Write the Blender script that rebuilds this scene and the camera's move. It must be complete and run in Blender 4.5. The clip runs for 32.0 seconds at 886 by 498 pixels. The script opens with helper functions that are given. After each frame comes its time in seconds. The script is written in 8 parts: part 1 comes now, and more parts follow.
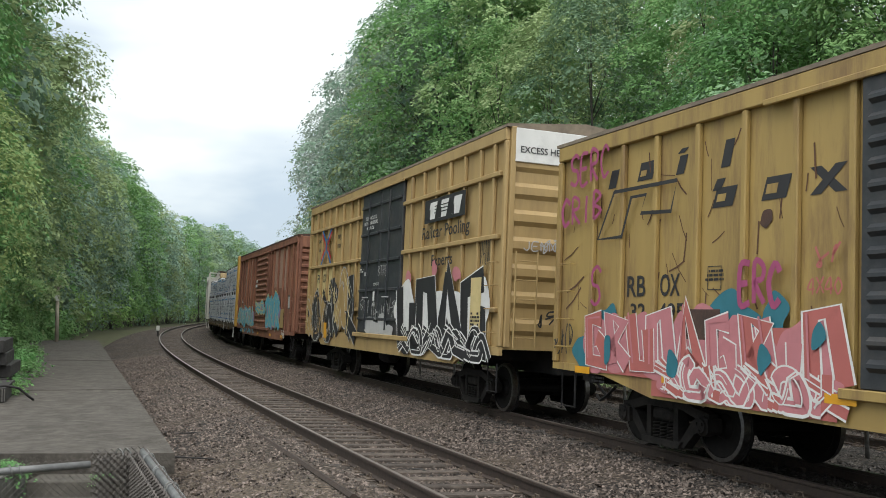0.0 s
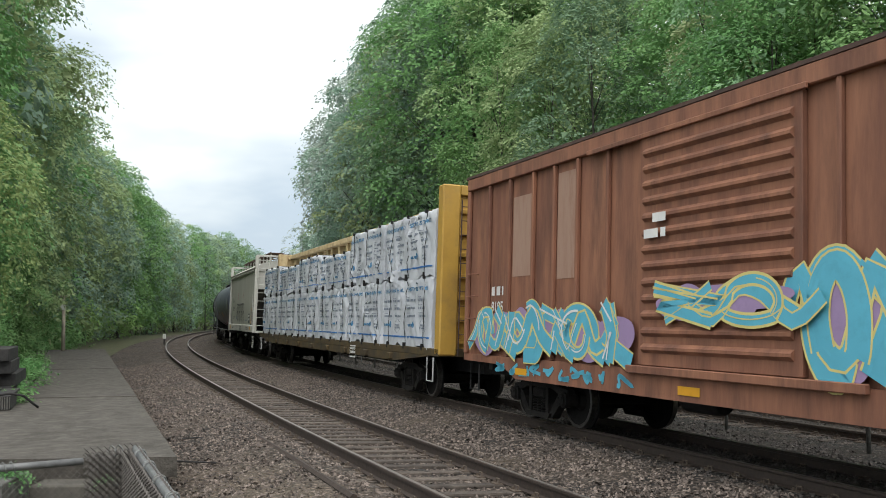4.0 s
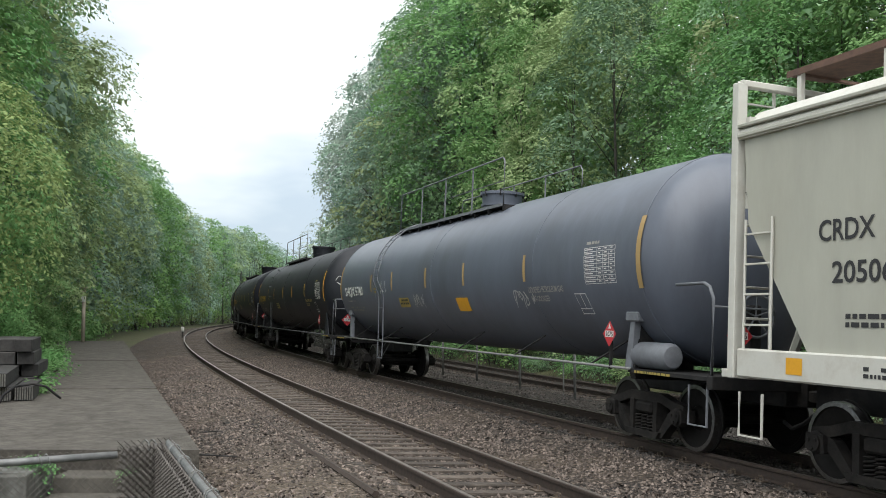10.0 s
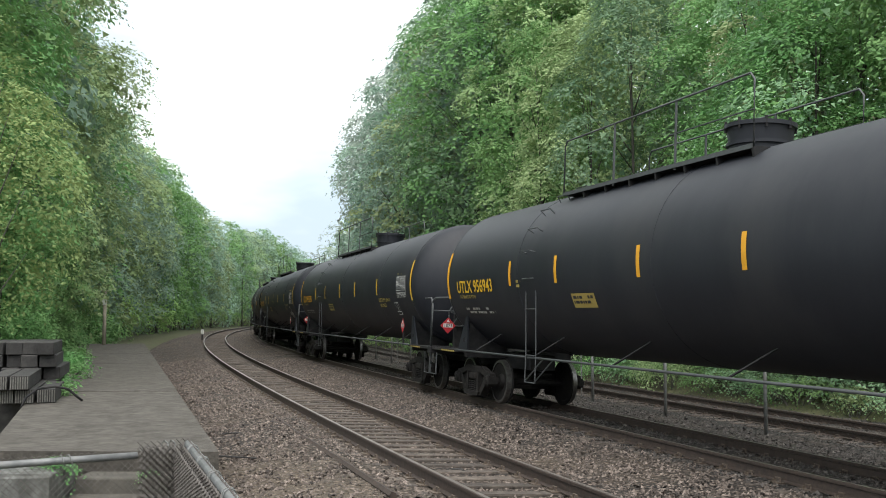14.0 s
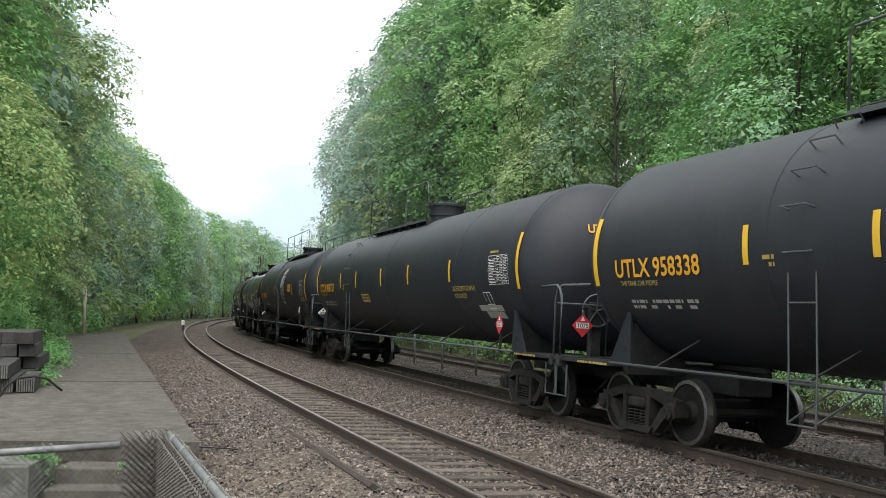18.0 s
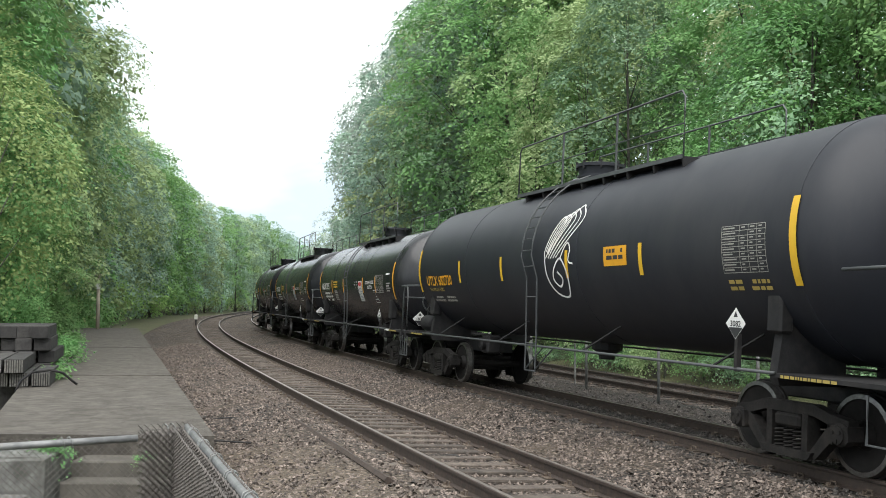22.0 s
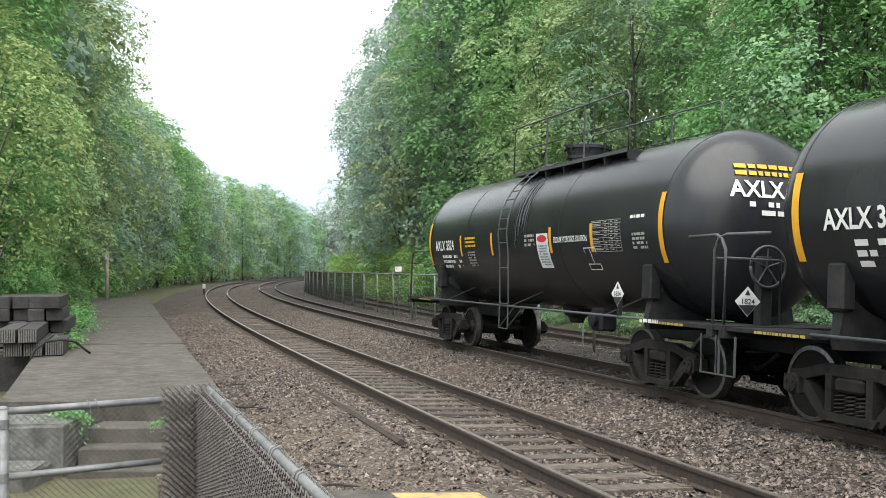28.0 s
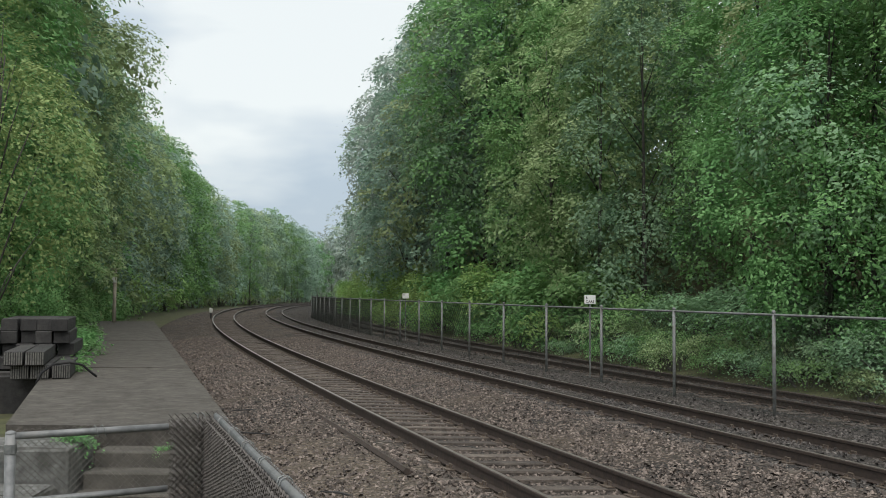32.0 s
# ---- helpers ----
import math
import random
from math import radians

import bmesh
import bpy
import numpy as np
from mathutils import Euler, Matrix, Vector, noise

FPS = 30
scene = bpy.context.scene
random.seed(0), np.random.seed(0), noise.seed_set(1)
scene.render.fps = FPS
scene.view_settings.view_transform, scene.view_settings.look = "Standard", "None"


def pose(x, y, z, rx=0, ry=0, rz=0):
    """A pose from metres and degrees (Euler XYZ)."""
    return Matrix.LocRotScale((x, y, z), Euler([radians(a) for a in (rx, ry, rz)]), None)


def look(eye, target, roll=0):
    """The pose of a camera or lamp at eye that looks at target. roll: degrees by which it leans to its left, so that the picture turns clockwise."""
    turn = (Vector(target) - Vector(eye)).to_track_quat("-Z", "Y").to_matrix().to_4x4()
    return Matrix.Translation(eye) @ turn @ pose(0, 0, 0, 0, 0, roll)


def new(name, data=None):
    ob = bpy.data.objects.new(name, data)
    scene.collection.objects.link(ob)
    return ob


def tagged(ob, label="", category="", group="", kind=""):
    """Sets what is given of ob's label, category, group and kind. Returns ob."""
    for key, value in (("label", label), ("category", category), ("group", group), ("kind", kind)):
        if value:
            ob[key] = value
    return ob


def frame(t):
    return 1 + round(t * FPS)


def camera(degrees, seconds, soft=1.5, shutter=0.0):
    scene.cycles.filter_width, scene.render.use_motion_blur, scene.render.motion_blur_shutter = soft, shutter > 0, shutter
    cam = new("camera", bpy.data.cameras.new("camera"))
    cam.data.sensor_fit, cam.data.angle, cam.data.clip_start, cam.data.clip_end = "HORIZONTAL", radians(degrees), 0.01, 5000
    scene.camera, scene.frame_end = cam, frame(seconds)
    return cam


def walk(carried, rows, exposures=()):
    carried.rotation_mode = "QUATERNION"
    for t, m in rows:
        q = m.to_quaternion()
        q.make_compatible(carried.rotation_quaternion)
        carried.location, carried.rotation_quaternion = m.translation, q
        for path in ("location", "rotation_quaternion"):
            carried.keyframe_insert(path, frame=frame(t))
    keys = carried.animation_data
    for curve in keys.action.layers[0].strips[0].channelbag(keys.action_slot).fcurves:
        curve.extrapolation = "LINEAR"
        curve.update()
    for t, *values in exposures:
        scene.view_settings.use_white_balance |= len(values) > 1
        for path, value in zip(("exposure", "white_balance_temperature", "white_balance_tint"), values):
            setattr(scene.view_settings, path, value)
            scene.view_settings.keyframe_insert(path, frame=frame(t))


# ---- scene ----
# ---- the camera and its walk ----
SECONDS = 32.0
cam = camera(49.5, SECONDS, soft=0.9, shutter=0.0)
PATH = [(0, 0.036, 0.215, 1.963, 3.524, -0.009, -2.922), (0.5, 0.043, 0.201, 1.959, 3.186, 0.383, -2.914), (1, 0.043, 0.193, 1.954, 3.341, 0.672, -2.917),
        (1.5, 0.042, 0.194, 1.958, 3.260, 0.756, -2.890), (2, 0.036, 0.190, 1.960, 3.205, 0.891, -2.643), (2.5, 0.024, 0.195, 1.959, 3.243, 1.213, -2.211),
        (3, 0.037, 0.202, 1.956, 3.533, 1.412, -1.873), (3.5, 0.143, 0.149, 1.915, 3.982, 1.237, -1.998), (5.5, 0.098, 0.132, 1.905, 2.952, -0.396, -4.076),
        (6, 0.067, 0.141, 1.902, 3.027, -0.415, -3.192), (6.5, 0.045, 0.159, 1.908, 2.921, -0.278, -2.396), (7, 0.043, 0.166, 1.908, 2.654, -0.246, -2.398),
        (7.5, 0.042, 0.175, 1.908, 2.720, -0.144, -2.319), (8, 0.040, 0.174, 1.910, 2.783, 0.066, -2.267), (8.5, 0.050, 0.153, 1.916, 2.978, -0.001, -2.353),
        (9, 0.051, 0.155, 1.915, 3.193, -0.095, -2.251), (9.5, 0.043, 0.157, 1.916, 3.400, -0.205, -1.886), (10, 0.045, 0.168, 1.921, 3.650, -0.087, -1.564),
        (10.5, 0.050, 0.144, 1.923, 3.936, -0.143, -1.254), (11, 0.054, 0.129, 1.920, 3.957, -0.066, -1.263), (11.5, 0.051, 0.140, 1.922, 3.830, 0.084, -1.356),
        (12, 0.059, 0.110, 1.923, 3.684, -0.018, -1.331), (12.5, 0.068, 0.074, 1.928, 3.522, -0.117, -1.003), (13, 0.059, 0.064, 1.931, 3.527, -0.127, -0.626),
        (13.5, 0.065, 0.090, 1.925, 3.721, 0.068, -0.491), (14, 0.073, 0.090, 1.925, 3.768, 0.076, -0.455), (14.5, 0.080, 0.072, 1.928, 3.716, 0.072, -0.394),
        (16.5, 0.070, 0.043, 1.929, 3.665, -0.268, -0.799), (17, 0.068, 0.062, 1.926, 3.652, -0.245, -1.154), (17.5, 0.066, 0.060, 1.925, 3.526, -0.304, -1.407),
        (18, 0.072, 0.038, 1.927, 3.344, -0.420, -1.543), (18.5, 0.071, 0.047, 1.926, 3.368, -0.452, -1.496), (19, 0.058, 0.050, 1.924, 3.418, -0.531, -1.065),
        (19.5, 0.047, 0.048, 1.926, 3.556, -0.389, -0.664), (20, 0.050, 0.054, 1.932, 3.610, -0.234, -0.695), (20.5, 0.068, 0.034, 1.932, 3.620, 0.014, -0.868),
        (21, 0.077, 0.056, 1.932, 3.615, 0.023, -1.125), (21.5, 0.080, 0.057, 1.930, 3.366, -0.105, -1.127), (22, 0.039, 0.073, 1.919, 2.999, -0.372, -0.850),
        (22.5, 0.028, 0.050, 1.925, 2.937, -0.201, -0.459), (23, 0.026, -0.011, 1.931, 2.136, 0.357, -0.903), (23.5, 0.023, 0.034, 1.924, 1.309, -0.084, -0.850),
        (24, 0.010, 0.039, 1.891, 1.115, -0.284, 0.454), (24.5, 0.002, 0.049, 1.883, 0.992, 0.123, 0.630), (25, 0.010, 0.021, 1.896, 1.187, 0.266, 0.021),
        (25.5, 0.010, 0.021, 1.894, 1.221, 0.225, 0.205), (27.5, -0.003, 0.002, 1.891, 1.002, 0.469, -0.332), (28, -0.005, -0.000, 1.892, 1.008, 0.380, -0.485),
        (28.5, -0.007, -0.023, 1.899, 1.093, 0.298, -0.344), (29, -0.015, -0.011, 1.899, 1.266, 0.212, -0.381), (29.5, -0.013, -0.015, 1.903, 1.288, 0.135, -0.559),
        (30, -0.005, -0.025, 1.896, 1.372, 0.171, -0.256), (30.5, 0.009, -0.050, 1.914, 2.297, 0.219, 0.381), (31, 0.013, 0.018, 1.913, 2.812, -0.010, 0.074),
        (31.5, 0.000, -0.000, 1.912, 2.956, -0.294, 0.000), (32, -0.021, 0.000, 1.907, 2.616, -0.375, -0.068)]
walk(cam, [(t, pose(x, y, z, 90 + p, r, w)) for t, x, y, z, p, r, w in PATH],
     exposures=[(0.0, -0.08), (9.0, -0.02), (13.0, 0.2), (18.0, 0.35), (22.0, 0.45), (24.0, 0.62), (31.2, 0.5), (31.6, 0.1), (32.0, -0.36)])

# ---- sky and sun: a thin bright overcast ----
world = bpy.data.worlds.new("overcast_sky")
scene.world = world
world.use_nodes = True
wn, wl = world.node_tree.nodes, world.node_tree.links
sky = wn.new("ShaderNodeTexSky")
sky.sky_type, sky.sun_disc = "NISHITA", False
sky.sun_elevation, sky.sun_rotation = radians(64), radians(-176)
sky.air_density, sky.dust_density, sky.ozone_density = 1.2, 3.0, 1.5
gain = wn.new("ShaderNodeVectorMath")
gain.operation = "SCALE"
gain.inputs[3].default_value = 0.13
coord = wn.new("ShaderNodeTexCoord")
cloud = wn.new("ShaderNodeTexNoise")
cloud.inputs["Scale"].default_value, cloud.inputs["Detail"].default_value = 2.2, 5.0
stretch = wn.new("ShaderNodeMapping")
stretch.inputs["Scale"].default_value = (1.0, 1.0, 3.0)
ramp = wn.new("ShaderNodeValToRGB")
ramp.color_ramp.elements[0].position, ramp.color_ramp.elements[0].color = 0.38, (0.52, 0.62, 0.72, 1)
ramp.color_ramp.elements[1].position, ramp.color_ramp.elements[1].color = 0.56, (0.95, 1.0, 0.995, 1)
blend = wn.new("ShaderNodeMix")
blend.data_type = "RGBA"
blend.inputs[0].default_value = 0.86
wl.new(sky.outputs[0], gain.inputs[0])
wl.new(coord.outputs["Generated"], stretch.inputs[0])
wl.new(stretch.outputs[0], cloud.inputs["Vector"])
height = wn.new("ShaderNodeSeparateXYZ")
lift = wn.new("ShaderNodeMath")
lift.operation = "MULTIPLY_ADD"
lift.inputs[1].default_value = 1.1
base_ = wn.new("ShaderNodeMath")
base_.operation = "ADD"
base_.inputs[1].default_value = -0.22
wl.new(coord.outputs["Generated"], height.inputs[0])
wl.new(cloud.outputs["Fac"], base_.inputs[0])
wl.new(height.outputs["Z"], lift.inputs[0])
wl.new(base_.outputs[0], lift.inputs[2])
wl.new(lift.outputs[0], ramp.inputs[0])
wl.new(gain.outputs[0], blend.inputs[6])
wl.new(ramp.outputs[0], blend.inputs[7])
wl.new(blend.outputs[2], wn["Background"].inputs["Color"])
wn["Background"].inputs["Strength"].default_value = 1.3
sun = new("sun", bpy.data.lights.new("sun", "SUN"))
sun.data.energy, sun.data.angle, sun.data.color = 3.4, radians(72), (1.0, 0.98, 0.95)
sun.matrix_world = look((0, 0, 0), (-math.sin(radians(-176)), -math.cos(radians(-176)), -math.tan(radians(64))))


# ---- materials ----
def mat(name, c1, c2=None, scale=3.0, rough=0.8, metal=0.0, bump=0.0, bscale=40.0, stain=None, sscale=0.7, samount=0.5, stretchz=1.0, vary=0.0, island=False, spec=0.5):
    """A surface of two colours in fine grain, with larger stains over it and fine relief."""
    m = bpy.data.materials.new(name)
    m.use_nodes = True
    n, l = m.node_tree.nodes, m.node_tree.links
    b = n["Principled BSDF"]
    b.inputs["Roughness"].default_value, b.inputs["Metallic"].default_value = rough, metal
    b.inputs["Specular IOR Level"].default_value = spec
    tc, info = n.new("ShaderNodeTexCoord"), n.new("ShaderNodeObjectInfo")
    mp = n.new("ShaderNodeVectorMath")
    mp.operation = "MULTIPLY_ADD"
    mp.inputs[1].default_value = (1, 1, stretchz)
    l.new(tc.outputs["Object"], mp.inputs[0])
    sh = n.new("ShaderNodeVectorMath")
    sh.operation = "SCALE"
    sh.inputs[0].default_value = (17, 31, 13)
    l.new(info.outputs["Random"], sh.inputs[3])
    l.new(sh.outputs[0], mp.inputs[2])
    t1 = n.new("ShaderNodeTexNoise")
    t1.inputs["Scale"].default_value, t1.inputs["Detail"].default_value, t1.inputs["Roughness"].default_value = scale, 6, 0.65
    l.new(mp.outputs[0], t1.inputs["Vector"])
    r1 = n.new("ShaderNodeValToRGB")
    c2 = c2 or tuple(v * 0.75 for v in c1)
    r1.color_ramp.elements[0].position, r1.color_ramp.elements[0].color = 0.35, (*c2, 1)
    r1.color_ramp.elements[1].position, r1.color_ramp.elements[1].color = 0.65, (*c1, 1)
    l.new(t1.outputs["Fac"], r1.inputs[0])
    out = r1.outputs[0]
    if stain:
        t2 = n.new("ShaderNodeTexNoise")
        t2.inputs["Scale"].default_value, t2.inputs["Detail"].default_value, t2.inputs["Roughness"].default_value = sscale, 8, 0.7
        l.new(mp.outputs[0], t2.inputs["Vector"])
        r2 = n.new("ShaderNodeMapRange")
        r2.inputs[1].default_value, r2.inputs[2].default_value, r2.inputs[4].default_value = 0.48, 0.68, samount
        l.new(t2.outputs["Fac"], r2.inputs[0])
        mx = n.new("ShaderNodeMix")
        mx.data_type = "RGBA"
        mx.inputs[7].default_value = (*stain, 1)
        l.new(r2.outputs[0], mx.inputs[0])
        l.new(out, mx.inputs[6])
        out = mx.outputs[2]
    if vary:
        hs = n.new("ShaderNodeHueSaturation")
        rr = n.new("ShaderNodeMapRange")
        rr.inputs[3].default_value, rr.inputs[4].default_value = 1 - vary, 1 + vary
        if island:
            geo = n.new("ShaderNodeNewGeometry")
            l.new(geo.outputs["Random Per Island"], rr.inputs[0])
        else:
            l.new(info.outputs["Random"], rr.inputs[0])
        l.new(rr.outputs[0], hs.inputs["Value"])
        l.new(out, hs.inputs["Color"])
        out = hs.outputs[0]
    l.new(out, b.inputs["Base Color"])
    if bump:
        t3 = n.new("ShaderNodeTexNoise")
        t3.inputs["Scale"].default_value, t3.inputs["Detail"].default_value = bscale, 4
        l.new(mp.outputs[0], t3.inputs["Vector"])
        bp = n.new("ShaderNodeBump")
        bp.inputs["Strength"].default_value, bp.inputs["Distance"].default_value = bump, 0.02
        l.new(t3.outputs["Fac"], bp.inputs["Height"])
        l.new(bp.outputs[0], b.inputs["Normal"])
    return m


def leaf_mat(name, c1, c2):
    """Foliage: two greens that vary leaf by leaf and tree by tree, with some light through it."""
    m = bpy.data.materials.new(name)
    m.use_nodes = True
    n, l = m.node_tree.nodes, m.node_tree.links
    b = n["Principled BSDF"]
    b.inputs["Roughness"].default_value = 0.6
    b.inputs["Specular IOR Level"].default_value = 0.15
    geo, info = n.new("ShaderNodeNewGeometry"), n.new("ShaderNodeObjectInfo")
    mx = n.new("ShaderNodeMix")
    mx.data_type = "RGBA"
    mx.inputs[6].default_value, mx.inputs[7].default_value = (*c1, 1), (*c2, 1)
    tc, spot = n.new("ShaderNodeTexCoord"), n.new("ShaderNodeTexNoise")
    spot.inputs["Scale"].default_value, spot.inputs["Detail"].default_value = 0.55, 3
    l.new(tc.outputs["Object"], spot.inputs["Vector"])
    both = n.new("ShaderNodeMath")
    both.operation = "MULTIPLY_ADD"
    both.inputs[1].default_value, both.use_clamp = 0.32, True
    wide = n.new("ShaderNodeMapRange")
    wide.inputs[1].default_value, wide.inputs[2].default_value, wide.inputs[3].default_value, wide.inputs[4].default_value = 0.35, 0.65, 0.0, 0.68
    l.new(spot.outputs["Fac"], wide.inputs[0])
    l.new(geo.outputs["Random Per Island"], both.inputs[0])
    l.new(wide.outputs[0], both.inputs[2])
    l.new(both.outputs[0], mx.inputs[0])
    hs = n.new("ShaderNodeHueSaturation")
    hv, vv = n.new("ShaderNodeMapRange"), n.new("ShaderNodeMapRange")
    hv.inputs[3].default_value, hv.inputs[4].default_value = 0.485, 0.515
    vv.inputs[3].default_value, vv.inputs[4].default_value = 0.80, 1.14
    l.new(info.outputs["Random"], hv.inputs[0])
    l.new(info.outputs["Random"], vv.inputs[0])
    l.new(hv.outputs[0], hs.inputs["Hue"])
    l.new(vv.outputs[0], hs.inputs["Value"])
    l.new(mx.outputs[2], hs.inputs["Color"])
    l.new(hs.outputs[0], b.inputs["Base Color"])
    tr = n.new("ShaderNodeBsdfTranslucent")
    l.new(hs.outputs[0], tr.inputs["Color"])
    ms = n.new("ShaderNodeMixShader")
    ms.inputs[0].default_value = 0.36
    l.new(b.outputs[0], ms.inputs[1])
    l.new(tr.outputs[0], ms.inputs[2])
    l.new(ms.outputs[0], n["Material Output"].inputs["Surface"])
    return m




def ballast_mat(name="ballast_stone", k=1.0, warm=1.0):
    """Crushed stone: each stone its own grey or brown, with relief between them, crevice shade put into the colour, and
    rusty dust in drifts.
    """
    m = bpy.data.materials.new(name)
    m.use_nodes = True
    n, l = m.node_tree.nodes, m.node_tree.links
    b = n["Principled BSDF"]
    b.inputs["Roughness"].default_value = 0.95
    tc = n.new("ShaderNodeTexCoord")
    wob = n.new("ShaderNodeTexNoise")
    wob.inputs["Scale"].default_value = 14
    l.new(tc.outputs["Object"], wob.inputs["Vector"])
    ad = n.new("ShaderNodeVectorMath")
    ad.operation = "MULTIPLY_ADD"
    ad.inputs[1].default_value = (0.05, 0.05, 0.05)
    l.new(wob.outputs["Color"], ad.inputs[0])
    l.new(tc.outputs["Object"], ad.inputs[2])
    vo = n.new("ShaderNodeTexVoronoi")
    vo.inputs["Scale"].default_value = 17
    l.new(ad.outputs[0], vo.inputs["Vector"])
    sep = n.new("ShaderNodeSeparateColor")
    l.new(vo.outputs["Color"], sep.inputs[0])
    rp = n.new("ShaderNodeValToRGB")
    e = rp.color_ramp.elements
    e[0].position, e[0].color = 0.0, (0.0371 * k * warm, 0.0286 * k, 0.024 * k / warm, 1)
    e[1].position, e[1].color = 1.0, (0.424 * k * warm, 0.34 * k, 0.278 * k / warm, 1)
    for pos, col in ((0.35, (0.111, 0.0837, 0.0662, 1)), (0.75, (0.201, 0.158, 0.128, 1))):
        x = e.new(pos)
        x.color = (col[0] * k * warm, col[1] * k, col[2] * k / warm, 1)
    l.new(sep.outputs[0], rp.inputs[0])
    # darkens the colour towards each stone's edge, as shade in the crevices would
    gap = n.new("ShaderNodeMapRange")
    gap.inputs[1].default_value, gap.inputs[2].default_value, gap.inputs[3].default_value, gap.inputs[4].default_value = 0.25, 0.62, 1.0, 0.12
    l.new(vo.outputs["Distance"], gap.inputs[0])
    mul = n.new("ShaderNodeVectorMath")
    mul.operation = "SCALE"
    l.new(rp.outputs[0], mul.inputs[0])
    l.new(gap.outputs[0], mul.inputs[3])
    dr = n.new("ShaderNodeTexNoise")
    dr.inputs["Scale"].default_value, dr.inputs["Detail"].default_value = 0.4, 6
    l.new(tc.outputs["Object"], dr.inputs["Vector"])
    df = n.new("ShaderNodeMapRange")
    df.inputs[1].default_value, df.inputs[2].default_value, df.inputs[4].default_value = 0.45, 0.7, 0.5
    l.new(dr.outputs["Fac"], df.inputs[0])
    mx = n.new("ShaderNodeMix")
    mx.data_type = "RGBA"
    mx.inputs[7].default_value = (0.13 * k, 0.095 * k, 0.064 * k, 1)
    l.new(df.outputs[0], mx.inputs[0])
    l.new(mul.outputs[0], mx.inputs[6])
    # a spill of fine tan grit beside the near track
    off = n.new("ShaderNodeMapping")
    off.vector_type = "TEXTURE"
    off.inputs["Location"].default_value, off.inputs["Rotation"].default_value, off.inputs["Scale"].default_value = (-1.3, 10.8, 0), (0, 0, 0.36), (1.6, 5.0, 5.0)
    l.new(tc.outputs["Object"], off.inputs["Vector"])
    far = n.new("ShaderNodeVectorMath")
    far.operation = "LENGTH"
    l.new(off.outputs[0], far.inputs[0])
    edge = n.new("ShaderNodeTexNoise")
    edge.inputs["Scale"].default_value, edge.inputs["Detail"].default_value = 1.6, 7
    l.new(tc.outputs["Object"], edge.inputs["Vector"])
    add = n.new("ShaderNodeMath")
    l.new(far.outputs["Value"], add.inputs[0])
    l.new(edge.outputs["Fac"], add.inputs[1])
    spill = n.new("ShaderNodeMapRange")
    spill.inputs[1].default_value, spill.inputs[2].default_value, spill.inputs[3].default_value, spill.inputs[4].default_value = 0.8, 1.7, 0.42, 0.0
    l.new(add.outputs[0], spill.inputs[0])
    grit = n.new("ShaderNodeTexNoise")
    grit.inputs["Scale"].default_value, grit.inputs["Detail"].default_value, grit.inputs["Roughness"].default_value = 45, 5, 0.8
    l.new(tc.outputs["Object"], grit.inputs["Vector"])
    gc = n.new("ShaderNodeValToRGB")
    gc.color_ramp.elements[0].position, gc.color_ramp.elements[0].color = 0.36, (0.075, 0.058, 0.043, 1)
    gc.color_ramp.elements[1].position, gc.color_ramp.elements[1].color = 0.66, (0.28, 0.22, 0.155, 1)
    l.new(grit.outputs["Fac"], gc.inputs[0])
    top = n.new("ShaderNodeMix")
    top.data_type = "RGBA"
    l.new(spill.outputs[0], top.inputs[0])
    l.new(mx.outputs[2], top.inputs[6])
    l.new(gc.outputs[0], top.inputs[7])
    l.new(top.outputs[2], b.inputs["Base Color"])
    bp = n.new("ShaderNodeBump")
    bp.invert = True
    bp.inputs["Strength"].default_value, bp.inputs["Distance"].default_value = 1.0, 0.08
    l.new(vo.outputs["Distance"], bp.inputs["Height"])
    l.new(bp.outputs[0], b.inputs["Normal"])
    return m


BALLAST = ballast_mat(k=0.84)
DARK_BALLAST = ballast_mat("darker_ballast", 0.5, 0.94)
DARK_STONE = mat("darker_stone", (0.105, 0.093, 0.084), (0.034, 0.030, 0.028), 9, 0.85, vary=0.6, island=True, bump=0.3, bscale=60)
STONE = mat("loose_stone", (0.185, 0.150, 0.128), (0.062, 0.049, 0.042), 9, 0.9, vary=0.7, island=True, bump=0.3, bscale=60)
SOIL = mat("forest_floor", (0.0765, 0.0842, 0.0306), (0.0344, 0.0382, 0.0153), 2.5, 1.0, bump=0.8, bscale=9, stain=(0.0918, 0.0688, 0.0421), sscale=0.3)
RAIL = mat("rusty_rail", (0.0574, 0.0398, 0.0306), (0.0321, 0.0237, 0.0199), 14, 0.75, 0.1, bump=0.2)
CLIP = mat("rail_clip_steel", (0.136, 0.106, 0.0808), (0.0638, 0.0467, 0.0357), 18, 0.7, 0.2, bump=0.2)
RAILTOP = mat("worn_rail_head", (0.22, 0.195, 0.175), (0.13, 0.11, 0.095), 20, 0.45, 0.6)
TIE = mat("creosoted_timber", (0.0929, 0.0743, 0.0606), (0.0404, 0.0323, 0.0267), 11, 0.9, bump=0.7, bscale=30, stain=(0.162, 0.138, 0.113), sscale=3, vary=0.3)
CONCRETE = mat("old_concrete", (0.098, 0.087, 0.074), (0.040, 0.035, 0.029), 5, 0.92, bump=0.9, bscale=30, stain=(0.034, 0.029, 0.022), sscale=1.6, samount=0.85)
BROKEN_CONCRETE = mat("broken_concrete", (0.16, 0.16, 0.15), (0.055, 0.055, 0.05), 6, 0.92, bump=1.0, bscale=14, stain=(0.06, 0.06, 0.05), sscale=2.2, samount=0.8)
